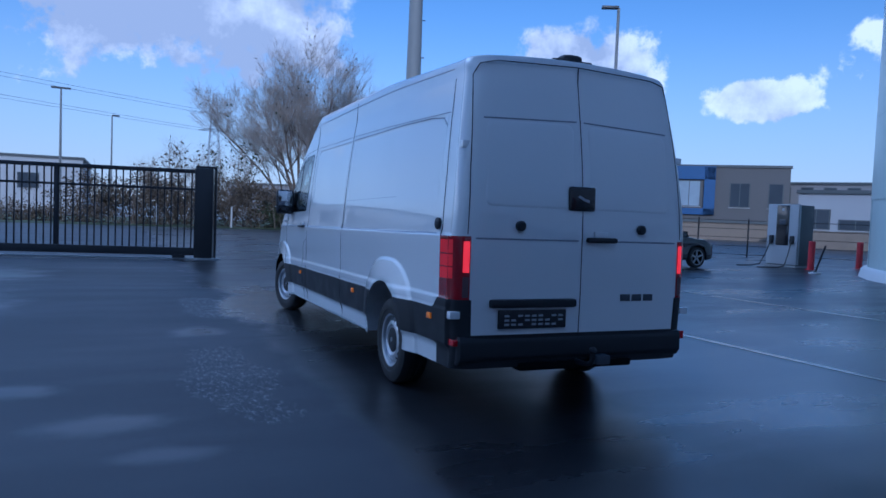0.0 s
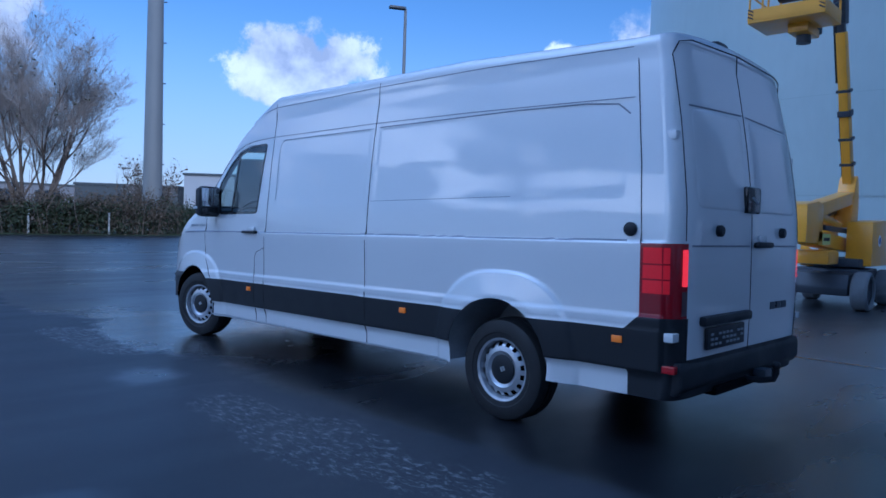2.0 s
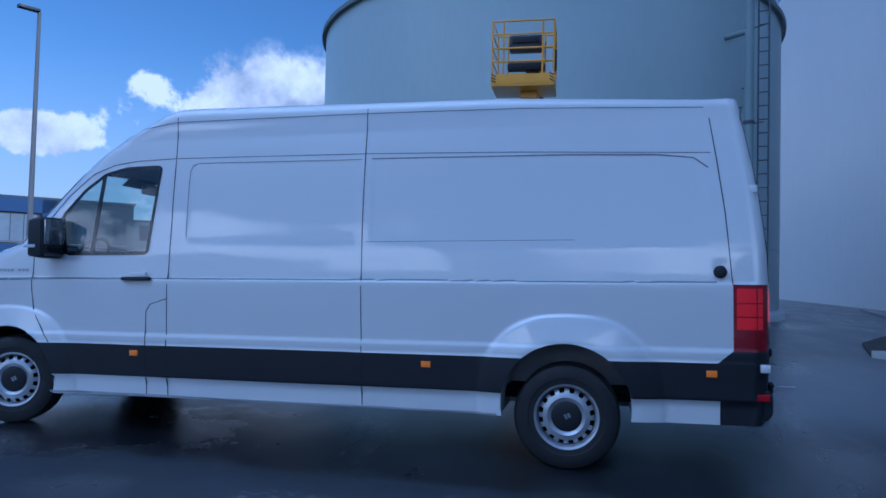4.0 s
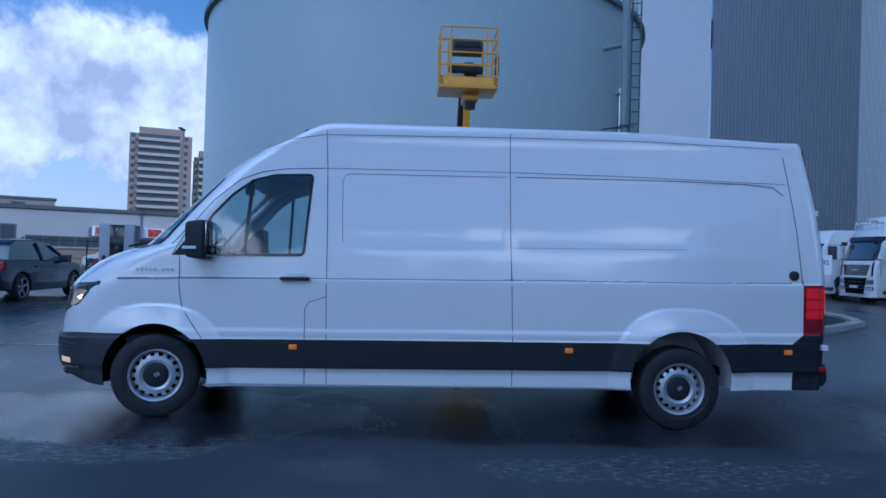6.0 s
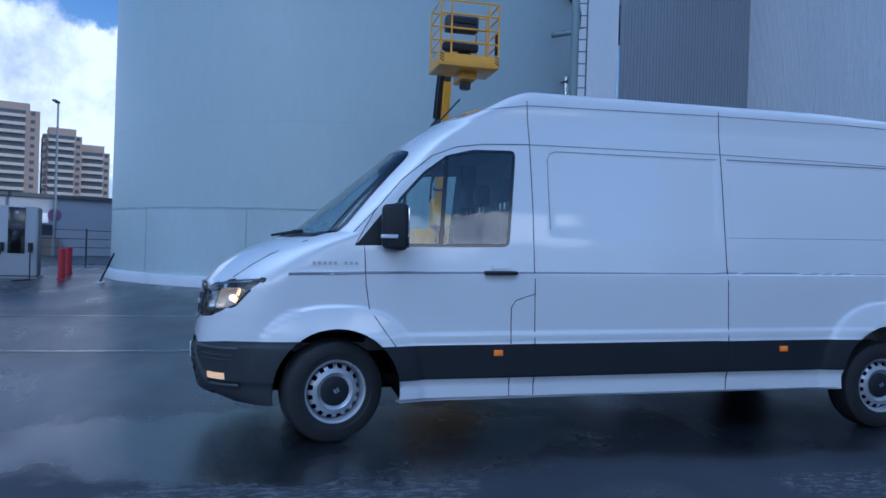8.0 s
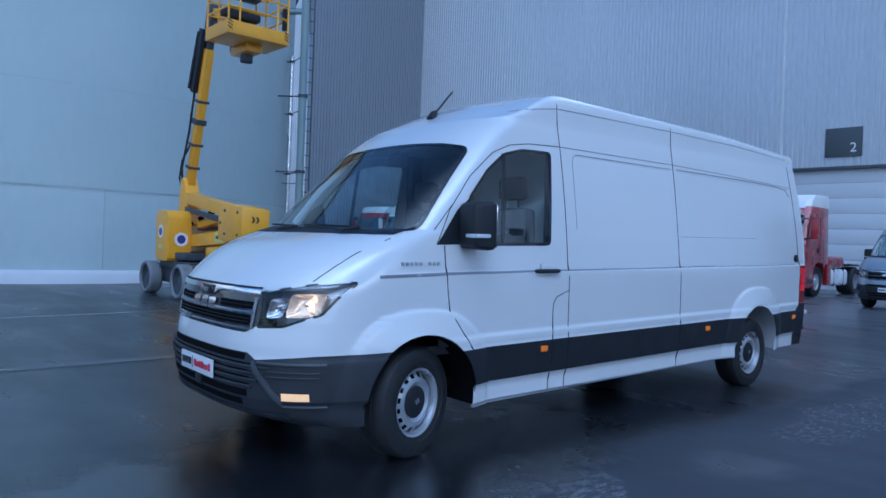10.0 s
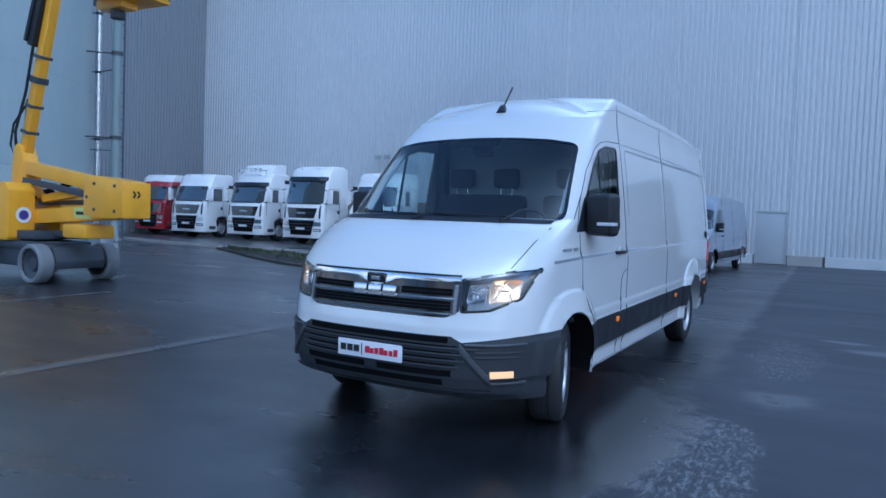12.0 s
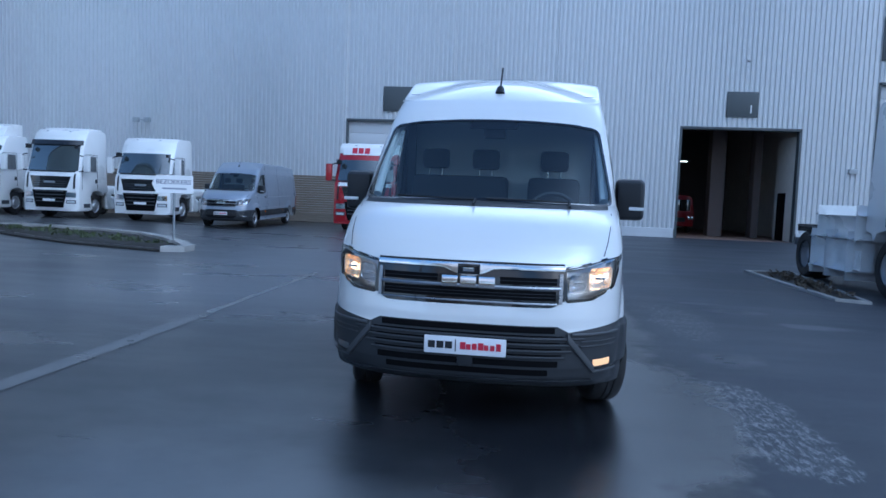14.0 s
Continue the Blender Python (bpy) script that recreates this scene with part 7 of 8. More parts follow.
def hall_inside():
    tagged(finish(box(-9.6, -2.4, -34, WALL_Y - 0.02, -0.05, 0.012), "hall_floor", HALL_FLOOR), "worn reddish hall floor", "floor", kind="structure")
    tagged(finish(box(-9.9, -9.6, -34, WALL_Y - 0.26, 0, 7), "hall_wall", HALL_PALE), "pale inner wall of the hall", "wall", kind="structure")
    tagged(finish(box(-2.4, -2.1, -34, WALL_Y - 0.26, 0, 7), "hall_wall", HALL_DIMMED), "inner wall of the hall, dimmed in its colour", "wall", kind="structure")
    tagged(finish(box(-9.9, -2.1, -34.3, -34, 0, 7), "hall_wall", HALL_DIMMED), "inner wall of the hall, dimmed in its colour", "wall", kind="structure")
    tagged(finish(box(-9.9, -2.1, -34.3, WALL_Y - 0.26, 7, 7.2), "hall_ceiling", HALL_DIMMED), "hall ceiling, dimmed in its colour", "ceiling", kind="structure")
    for x, wd in ((-6.15, 0.7), (-8.1, 0.35)):
        p = thing("hall_column", "broad concrete column inside the hall", "column", pose(x, -22.6, 0), kind="structure")
        part("shaft", box(-wd / 2, wd / 2, -0.4, 0.4, 0.012, 7.0, 0.02), HALL_COLUMN, p)
    c = thing("sectional_panel", "raised pale side panel inside the doorway", "panel", pose(-8.75, -19.6, 0))
    part("panel", box(-0.05, 0.0, -1.8, 0.6, 0.012, 4.9, 0.01), HALL_PALE, c)
    # near-black sheet stands in for the unlit doorway
    part("inner_doorway", box(0.0, 0.02, -1.4, -0.3, 0.012, 2.3, 0.01), DEEP_SHADE_BLACK, c)
    tube_lamp = thing("tube_lamp", "lit white tube lamp under the hall ceiling", "lamp", pose(-4.6, -24.0, 3.9, 0, 0, 15))
    part("tube", tube([(-0.40, 0, 0), (0.40, 0, 0)], 0.018, 8), material("lit_tube", (1, 0.95, 0.85), 0.4, glow=3.0), tube_lamp)
    part("tube_tray", box(-0.6, 0.6, -0.06, 0.06, 0.03, 0.08), HALL_DIMMED, tube_lamp)
    part("tube_hanger", tube([(0, 0, 0.08), (0, 0, 3.1)], 0.012, 6), HALL_DIMMED, tube_lamp)
    car = thing("hall_van", "dark red van standing inside the dim hall", "van", pose(-4.9, -25.5, 0.012))
    part("body", prism([(-0.9, 0.35), (0.9, 0.35), (0.95, 1.0), (0.8, 1.9), (0.6, 2.1), (-0.6, 2.1), (-0.8, 1.9), (-0.95, 1.0)], 3.0, axis="y", at=-3.0, bevel=0.06), RED_PAINT, car)
    part("windscreen", box(-0.68, 0.68, -0.02, 0.012, 1.2, 1.85, 0.02), BRIGHT_WINDSCREEN, car)
    for x in (-0.75, 0.75):
        part("wheel", turned(spun([(0.001, -0.1), (0.33, -0.1), (0.33, 0.1), (0.001, 0.1)], 20), pose(x, -0.7, 0.33, 0, 0, 90)), RUBBER, car)
        part("headlamp", box(x - 0.15, x + 0.15, -0.01, 0.014, 0.75, 0.92, 0.02), REFLECTOR, car)
    part("grille", box(-0.45, 0.45, -0.01, 0.012, 0.6, 0.85, 0.02), BLACK_PLASTIC, car)


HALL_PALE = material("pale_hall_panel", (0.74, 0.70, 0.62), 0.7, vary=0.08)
HALL_COLUMN = material("brown_hall_column", (0.13, 0.10, 0.09), 0.8, vary=0.12)
hall_inside()


# ---- planted island with its kerb, and the visitor sign ----
def kerb_island(name, label, outline, top_mat, kerb=0.14, high=0.13, fill=0.11, sunk=(), mound=0.0):
    """Earth bed inside a kerb of single stones along the outline."""
    t = thing(name, label, "traffic island", pose(0, 0, 0), kind="structure")
    inner = []
    n = len(outline)
    for k in range(n):
        p, a, c = Vector(outline[k]), Vector(outline[k - 1]), Vector(outline[(k + 1) % n])
        d1, d2 = (p - a).normalized(), (c - p).normalized()
        nrm = Vector((-(d1 + d2).y, (d1 + d2).x)).normalized()
        inner.append(p + nrm * kerb)
    b = bmesh.new()
    f = b.faces.new([b.verts.new((p.x, p.y, fill)) for p in inner])
    bmesh.ops.triangulate(b, faces=[f])
    bmesh.ops.subdivide_edges(b, edges=b.edges[:], cuts=5, use_grid_fill=True)
    for v in b.verts:
        if not v.is_boundary:
            v.co.z += mound + 0.05 * noise.noise(v.co * 1.3) + 0.02 * noise.noise(v.co * 5)
    bmesh.ops.recalc_face_normals(b, faces=b.faces)
    part("earth", b, top_mat, t, "dark bare wet earth")
    for k in range(n):
        p, q = Vector(outline[k]), Vector(outline[(k + 1) % n])
        ip, iq = inner[k], inner[(k + 1) % n]
        count = max(1, round((q - p).length / 1.0))
        for s in range(count):
            f0, f1 = s / count + 0.004, (s + 1) / count - 0.004
            b = prism([tuple(p.lerp(q, f0)), tuple(p.lerp(q, f1)), tuple(ip.lerp(iq, f1)), tuple(ip.lerp(iq, f0))], high, axis="z", at=0.0)
            if k in sunk:
                b.free()
                b = prism([tuple(p.lerp(q, f0)), tuple(p.lerp(q, f1)), tuple(ip.lerp(iq, f1)), tuple(ip.lerp(iq, f0))], 0.05, axis="z", at=0.0)
            part("kerbstone", b, DIRTY_KERB if k in sunk else KERB, t, smooth=None)
    return t


DIRTY_KERB = material("earth_covered_kerbstone", (0.034, 0.030, 0.026), 0.8, vary=0.3, scale=3, fine=50, bump=0.003, stain=0.4, stain_colour=(0.03, 0.036, 0.016))
KERB = material("pale_kerbstone", (0.38, 0.37, 0.35), 0.75, vary=0.15, scale=3, fine=50, bump=0.002, piece=0.12)
kerb_island("kerb_island", "low island with pale kerb and bare wet earth",
            [(11.45, 0.75), (11.0, 0.5), (11.05, -0.1), (11.7, -1.0), (12.6, -2.1), (14.2, -3.7), (16.5, -4.7), (19.0, -5.05), (21.5, -5.05), (21.2, -4.3), (18.8, -2.8), (16.5, -1.3), (14.3, -0.1)], EARTH, kerb=0.28, fill=0.055, sunk=(8, 9, 10, 11, 12), mound=0.03)


def kerb_run(pts, wide=0.28, high=0.12):
    """A row of single kerbstones along a line."""
    t = thing("kerb", "row of pale kerbstones before the parked lorries", "kerb", pose(0, 0, 0), kind="structure")
    for p, q in zip(pts, pts[1:]):
        p, q = Vector(p), Vector(q)
        nrm = Vector((-(q - p).y, (q - p).x)).normalized() * wide
        count = max(1, round((q - p).length))
        for k in range(count):
            a, e = p.lerp(q, k / count + 0.003), p.lerp(q, (k + 1) / count - 0.003)
            part("kerbstone", prism([tuple(a), tuple(e), tuple(e + nrm), tuple(a + nrm)], high, axis="z"), KERB, t, smooth=None)


kerb_run([(21.55, -5.05), (25.0, -5.3), (30.0, -6.4), (37.0, -8.2)])


def weeds(x0, y0, x1, y1, count, seed, mat, wide=1.0, lift=0.10):
    """Scattered low weeds and dead leaves on the bare bed."""
    rnd = random.Random(seed)
    b = bmesh.new()
    for k in range(count):
        f = rnd.random()
        off_ = rnd.uniform(-0.9, 0.5) * wide * min(1.0, 3 * f, 2.4 * (1 - f))
        c = Vector((x0 + (x1 - x0) * f, y0 + (y1 - y0) * f + off_, lift)) if wide > 0.5 else Vector((x0 + (x1 - x0) * f + rnd.uniform(-wide, wide), y0 + (y1 - y0) * f, lift))
        for _ in range(5):
            leaf_quad(b, c + Vector((rnd.gauss(0, 0.08), rnd.gauss(0, 0.08), abs(rnd.gauss(0, 0.04)))), rnd.uniform(0.03, 0.08), rnd)
    tagged(finish(b, "weeds", mat), "low weeds and dead leaves on bare earth", "weeds", kind="stuff")


kerb_island("kerb_island", "narrow kerbed strip of bare earth by a lorry",
            [(-1.80, -1.5), (-1.78, 1.0), (-1.86, 3.4), (-2.35, 3.6), (-2.65, 1.0), (-2.92, -1.7)], EARTH, kerb=0.12, high=0.05, fill=0.03)


def visitor_sign():
    t = thing("visitor_sign", "white arrow-shaped visitor sign on a grey post", "sign", pose(12.05, -1.0, 0.10, 0, 0, 0))
    part("sign_post", tube([(0, 0, 0), (0, 0, 1.70)], 0.03, 10), GALV, t)
    part("post_foot", box(-0.12, 0.12, -0.12, 0.12, -0.02, 0.05, 0.02), CONCRETE, t)
    face = new("sign_board")
    face.parent = t
    face.matrix_basis = pose(0, 0.04, 1.44, 0, 0, 28)
    part("board", prism([(0.50, 0.0), (0.40, 0.22), (-0.46, 0.22), (-0.46, -0.22), (0.40, -0.22)], 0.02, axis="y", at=0.0), SIGN_WHITE, face)
    lettering("BEZOEKERS", 0.155, material("navy_print", (0.03, 0.04, 0.12), 0.5), pose(0.0, 0.024, 0.05, 90, 0, 180), face, "sign_word", 0.002)
    part("print_bar", box(-0.30, 0.26, 0.018, 0.024, -0.13, -0.09), material("grey_print", (0.3, 0.32, 0.38), 0.5), face)


visitor_sign()


# ---- gate and fence towards the road ----
def sliding_gate():
    p, q = Vector((2.35, 19.75, 0)), Vector((-7.2, 21.75, 0))
    way = (q - p).normalized()
    t = thing("sliding_gate", "black steel bar gate drawn across the yard entrance", "gate", Matrix.Translation(p) @ Matrix.Rotation(math.atan2(way.y, way.x), 4, "Z"))
    long = (q - p).length
    part("bottom_beam", box(0, long, -0.06, 0.06, 0.10, 0.30, 0.01), GATE_BLACK, t)
    part("top_rail", box(0, long, -0.04, 0.04, 2.22, 2.32, 0.008), GATE_BLACK, t)
    part("middle_rail", box(0, long, -0.025, 0.025, 1.78, 1.84, 0.006), GATE_BLACK, t)
    bar = None
    k = 0.16
    while k < long:
        if bar is None:
            ob = part("bar", box(-0.016, 0.016, -0.016, 0.016, 0.28, 2.24), GATE_BLACK, t, smooth=None)
            bar = ob.data
        else:
            ob = new("bar", bar)
            ob.parent = t
        ob.matrix_basis = pose(k, 0, 0)
        k += 0.165
    for s in (0.04, 3.35, 6.7, long - 0.04):
        part("gate_stile", box(s - 0.05, s + 0.05, -0.035, 0.035, 0.2, 2.3, 0.006), GATE_BLACK, t)
    part("ground_rail", box(-0.6, long, -0.04, 0.04, 0.0, 0.03), GALV, t)
    part("roller_block", box(0.3, 0.6, -0.08, 0.08, 0.03, 0.12), GATE_BLACK, t)
    part("roller_block", box(long - 0.6, long - 0.3, -0.08, 0.08, 0.03, 0.12), GATE_BLACK, t)
    return t


sliding_gate()
g = thing("gate_post", "tall black boxed gate post with guide frame", "gate post", pose(2.52, 19.72, 0, 0, 0, -12))
part("housing", box(-0.24, 0.20, -0.17, 0.17, 0.04, 2.36, 0.02), GATE_BLACK, g)
part("guide_frame", box(0.23, 0.29, -0.05, 0.05, 0.0, 2.40, 0.01), GATE_BLACK, g)
part("guide_head", box(-0.24, 0.29, -0.05, 0.05, 2.36, 2.42, 0.01), GATE_BLACK, g)
part("foot_plate", box(-0.3, 0.34, -0.22, 0.22, 0.0, 0.04, 0.005), GALV, g)


# ---- plants ----
def branching(stems, height, spread, seed, levels=4, leaf=None, leaf_n=0, name="tree", label="", m=None, r0=0.14, flare=0.25, tip_leaves=0.12, spray=1):
    rnd = random.Random(seed)
    t = thing(name, label, "tree", m)
    wood, fine, tips = bmesh.new(), bmesh.new(), []

    def grow(p, way, long, r, level):
        pts, d = [p], way.copy()
        n = 5 if level < 2 else 3
        for k in range(n):
            d = (d + Vector((rnd.gauss(0, 0.10), rnd.gauss(0, 0.10), 0.05 + rnd.gauss(0, 0.05)))).normalized()
            pts.append(pts[-1] + d * long / n)
        radii = [r * (1 - 0.55 * k / n) for k in range(n + 1)]
        tube(pts, r, 7 if level == 0 else 5 if level < 2 else 3, wood if level < 2 else fine, caps=False, radii=radii)
        if level == levels:
            tips.append((pts[-1], d))
            tips.append((pts[1], d))
            return
        kids = (5, 6, 5, 4, 3)[level]
        for k in range(kids):
            f = 0.35 + 0.65 * (k + rnd.random()) / kids
            i = min(int(f * n), n - 1)
            q = pts[i].lerp(pts[i + 1], f * n - i)
            az = rnd.uniform(0, 2 * math.pi)
            lean = rnd.uniform(0.35, 0.75)
            side = Vector((math.cos(az), math.sin(az), 0.15))
            grow(q, (d * (1 - lean * 0.55) + side * lean).normalized(), long * rnd.uniform(0.42, 0.62), radii[i] * 0.55, level + 1)
        grow(pts[-1], d, long * 0.5, radii[-1] * 0.9, level + 1)

    for k in range(stems):
        az = 2 * math.pi * k / stems + rnd.random()
        way = Vector((math.cos(az) * flare, math.sin(az) * flare, 1)).normalized()
        grow(Vector((math.cos(az) * 0.2, math.sin(az) * 0.2, -0.1)), way, height * rnd.uniform(0.48, 0.6), r0 * rnd.uniform(0.8, 1.1), 0)
    for p, d in tips:
        for k in range(spray):
            way = (d + Vector((rnd.gauss(0, 0.45), rnd.gauss(0, 0.45), rnd.gauss(0.1, 0.35)))).normalized() * rnd.uniform(0.35, 0.95)
            w_ = way.cross(Vector((rnd.gauss(0, 1), rnd.gauss(0, 1), rnd.gauss(0, 1)))).normalized() * 0.006
            fine.faces.new([fine.verts.new(v) for v in (p + w_, p - w_, p + way)])
    part("trunk", wood, BARK, t, smooth=60)
    part("twig_mass", fine, TWIG, t, smooth=None)["kind"] = "stuff"
    if leaf_n:
        b = bmesh.new()
        for k in range(leaf_n):
            p, d = rnd.choice(tips)
            p = p + Vector((rnd.gauss(0, 0.18), rnd.gauss(0, 0.18), rnd.gauss(0, 0.18)))
            leaf_quad(b, p, tip_leaves * rnd.uniform(0.6, 1.3), rnd)
        part("crown", b, leaf, t, smooth=None)["kind"] = "stuff"
    return t


def leaf_quad(b, p, s, rnd):
    a = Vector((rnd.gauss(0, 1), rnd.gauss(0, 1), rnd.gauss(0, 1))).normalized()
    c = a.orthogonal().normalized()
    c.rotate(Matrix.Rotation(rnd.uniform(0, 6.28), 3, a))
    d = a.cross(c)
    b.faces.new([b.verts.new(p + v) for v in (c * s, d * s * 0.45, -c * s, -d * s * 0.45)])


def hedge(name, label, line, high, deep, mat, seed, dense=620, leaf=0.085, stems=True):
    """A ragged row of shrubs: bare stems and many small leaves."""
    rnd = random.Random(seed)
    t = thing(name, label, "hedge")
    b, w = bmesh.new(), bmesh.new()
    for (p, hp), (q, hq) in zip(line, line[1:]):
        p, q = Vector((*p, 0)), Vector((*q, 0))
        long = (q - p).length
        for k in range(int(long * dense / 10)):
            f = rnd.random()
            c = p.lerp(q, f) + Vector((rnd.gauss(0, deep / 2.5), rnd.gauss(0, deep / 2.5), 0))
            top = (hp + (hq - hp) * f) * high * (0.75 + 0.5 * noise.noise(c * 0.45) + 0.15 * noise.noise(c * 1.7))
            h = top * rnd.random() ** 0.7
            for _ in range(18):
                leaf_quad(b, c + Vector((rnd.gauss(0, 0.22), rnd.gauss(0, 0.22), max(h + rnd.gauss(0, 0.2), 0.05))), leaf * rnd.uniform(0.6, 1.4), rnd)
        for k in range(int(long * 3)):
            c = p.lerp(q, rnd.random()) + Vector((rnd.gauss(0, deep / 3), rnd.gauss(0, deep / 3), 0))
            top = high * rnd.uniform(0.6, 1.25)
            tube([c, c + Vector((rnd.gauss(0, 0.25), rnd.gauss(0, 0.25), top * 0.5)), c + Vector((rnd.gauss(0, 0.45), rnd.gauss(0, 0.45), top))], 0.03, 3, w, caps=False, radii=[0.035, 0.022, 0.008])
    part("foliage", b, mat, t, smooth=None)["kind"] = "stuff"
    part("stem_mass", w, BARK, t, smooth=None)["kind"] = "stuff"
    return t


branching(7, 12.5, 6, 5, 4, LEAF_DARK, 300, "bare_tree", "large bare many-stemmed tree with a few last leaves", pose(13.4, 52.5, 0), r0=0.16, flare=0.36, tip_leaves=0.12, spray=3)
branching(4, 5.6, 4, 9, 3, LEAF_BROWN, 500, "bare_tree", "smaller bare tree with withered brown leaves", pose(4.4, 53.0, 0), r0=0.10, flare=0.38, tip_leaves=0.14)
branching(3, 6.6, 4, 19, 3, LEAF_DARK, 260, "bare_tree", "slender bare tree beside the large one", pose(8.2, 54.5, 0), r0=0.10, flare=0.42, tip_leaves=0.14)
branching(4, 6.5, 3, 23, 3, LEAF_BROWN, 900, "small_tree", "small tree with brown leaves by the road", pose(27.5, 66.0, 0), r0=0.09, flare=0.4, tip_leaves=0.16)
hedge("hedge", "ragged brown winter hedge along the road", [((-1.5, 51.5), 1.0), ((5.0, 50.5), 1.15), ((9.0, 50.0), 0.95), ((20.0, 49.5), 0.85)], 3.3, 2.6, LEAF_BROWN, 3, dense=1000)
hedge("hedge", "dark evergreen hedge along the road", [((10.0, 48.8), 0.8), ((16.0, 48.5), 1.0), ((24.0, 52.0), 0.9), ((33.0, 66.0), 0.9)], 2.4, 1.6, LEAF_DARK, 4)
hedge("hedge", "low scrub with withered leaves behind the gate", [((-26.0, 54.0), 0.9), ((-12.0, 53.0), 1.0), ((-1.0, 52.0), 1.0)], 1.3, 2.0, LEAF_BROWN, 8, dense=300)
b = bmesh.new()
f_ = [(-40, 46.8), (8, 46.0), (20, 46.2), (27, 50.5), (37, 62), (37, 72), (-40, 72)]
b.faces.new([b.verts.new((x, y, 0.02)) for x, y in f_])
tagged(finish(b, "verge", GRASS), "strip of dull winter grass beyond the road", "grass", kind="structure")
for x, y in ((3.0, 48.6), (7.5, 48.3), (12.0, 48.0), (16.5, 48.0)):
    s_ = thing("fence_post", "pale wooden fence post in the hedge", "post", pose(x, y, 0.0), group="posts along the hedge")
    part("post", tube([(0, 0, 0), (0, 0, 1.35)], 0.06, 8), DULL_WHITE, s_)
    part("post_cap", box(-0.07, 0.07, -0.07, 0.07, 1.35, 1.38), DULL_WHITE, s_)


def roadside_box(name, label, x, y, wide, deep, high, mat, turn):
    t = thing(name, label, "utility box", pose(x, y, 0.02, 0, 0, turn))
    part("plinth", box(-wide / 2 - 0.05, wide / 2 + 0.05, -deep / 2 - 0.05, deep / 2 + 0.05, 0, 0.12, 0.01), CONCRETE, t)
    part("cabinet", box(-wide / 2, wide / 2, -deep / 2, deep / 2, 0.12, high, 0.03), mat, t)
    part("lid", box(-wide / 2 - 0.04, wide / 2 + 0.04, -deep / 2 - 0.04, deep / 2 + 0.04, high, high + 0.06, 0.02), mat, t)
    part("door_gap", box(-0.012, 0.012, -deep / 2 - 0.004, -deep / 2, 0.2, high - 0.1), SEAM, t)


roadside_box("utility_box", "pale grey utility box beside the road", 27.1, 57.6, 1.35, 0.6, 1.75, DULL_WHITE, 25)
roadside_box("utility_box", "dull green utility box beside the road", 29.6, 66.5, 2.1, 0.9, 1.9, material("dull_green_sheet", (0.05, 0.10, 0.07), 0.6, vary=0.1), 25)
for x, y in ((31.4, 64.2), (33.6, 65.0)):
    s_ = thing("concrete_post", "square pale concrete post by the road", "post", pose(x, y, 0.02), group="posts by the road")
    part("post", box(-0.22, 0.22, -0.22, 0.22, 0, 2.5, 0.02), CONCRETE, s_)
    part("post_cap", box(-0.27, 0.27, -0.27, 0.27, 2.5, 2.6, 0.02), CONCRETE, s_)


weeds(12.0, -0.3, 20.5, -4.2, 130, 41, GRASS)
weeds(-2.35, -0.9, -2.1, 3.0, 70, 43, LEAF_BROWN, 0.22, 0.05)

# ---- masts, lamps, pylon ----
def street_lamp(x, y, high, label, heads=1, turn=0.0, reach=0.9, r=0.07, extra=None):
    t = thing("street_lamp", label, "street lamp", pose(x, y, 0, 0, 0, turn))
    part("mast", tube([(0, 0, 0), (0, 0, high * 0.5), (0, 0, high)], r, 10, radii=[r * 1.3, r, r * 0.7]), POLE_GREY, t)
    for s in ((1,) if heads == 1 else (1, -1)):
        part("lamp_head", box(min(0, s * reach), max(0, s * reach), -0.14, 0.14, high - 0.04, high + 0.08, 0.03), MACHINE_GREY, t)
    part("mast_foot", tube([(0, 0, 0), (0, 0, 0.9)], r * 1.7, 10), POLE_GREY, t)
    if extra:
        extra(t)
    return t


street_lamp(20.85, 26.5, 11.0, "tall thin street lamp with one flat head", turn=150, reach=0.75, r=0.09)
street_lamp(-3.1, 60.3, 9.6, "street lamp with two heads beyond the gate", heads=2, reach=0.65, r=0.09)
street_lamp(0.35, 70.4, 9.0, "far street lamp with one small head", reach=0.6, r=0.08)


def round_sign(t):
    part("round_sign", turned(spun([(0.44, -0.02), (0.44, 0.02), (0.40, 0.025), (0.001, 0.025)], 24), pose(-0.12, -0.04, 2.85, 0, 0, 110)), material("mauve_round_sign", (0.22, 0.13, 0.24), 0.5), t, "round parking restriction sign")


street_lamp(51.5, 25.4, 10.6, "tall street lamp with a round sign below", turn=180, reach=1.0, r=0.09, extra=round_sign)
mast = thing("tall_mast", "very tall tapered grey steel mast by the road", "mast", pose(25.6, 62.0, 0))
part("shaft", tube([(0, 0, 0), (0, 0, 12), (0, 0, 34)], 0.7, 20, radii=[0.80, 0.70, 0.48]), POLE_GREY, mast)
part("cable_box", box(-0.12, 0.12, -0.80, -0.66, 1.0, 1.6, 0.02), GALV, mast)
for z in (2.2, 5.6, 9.0, 12.4, 15.8, 19.2):
    part("step_bolt", tube([(0.55, -0.4, z), (0.72, -0.55, z)], 0.05, 6), MACHINE_GREY, mast)


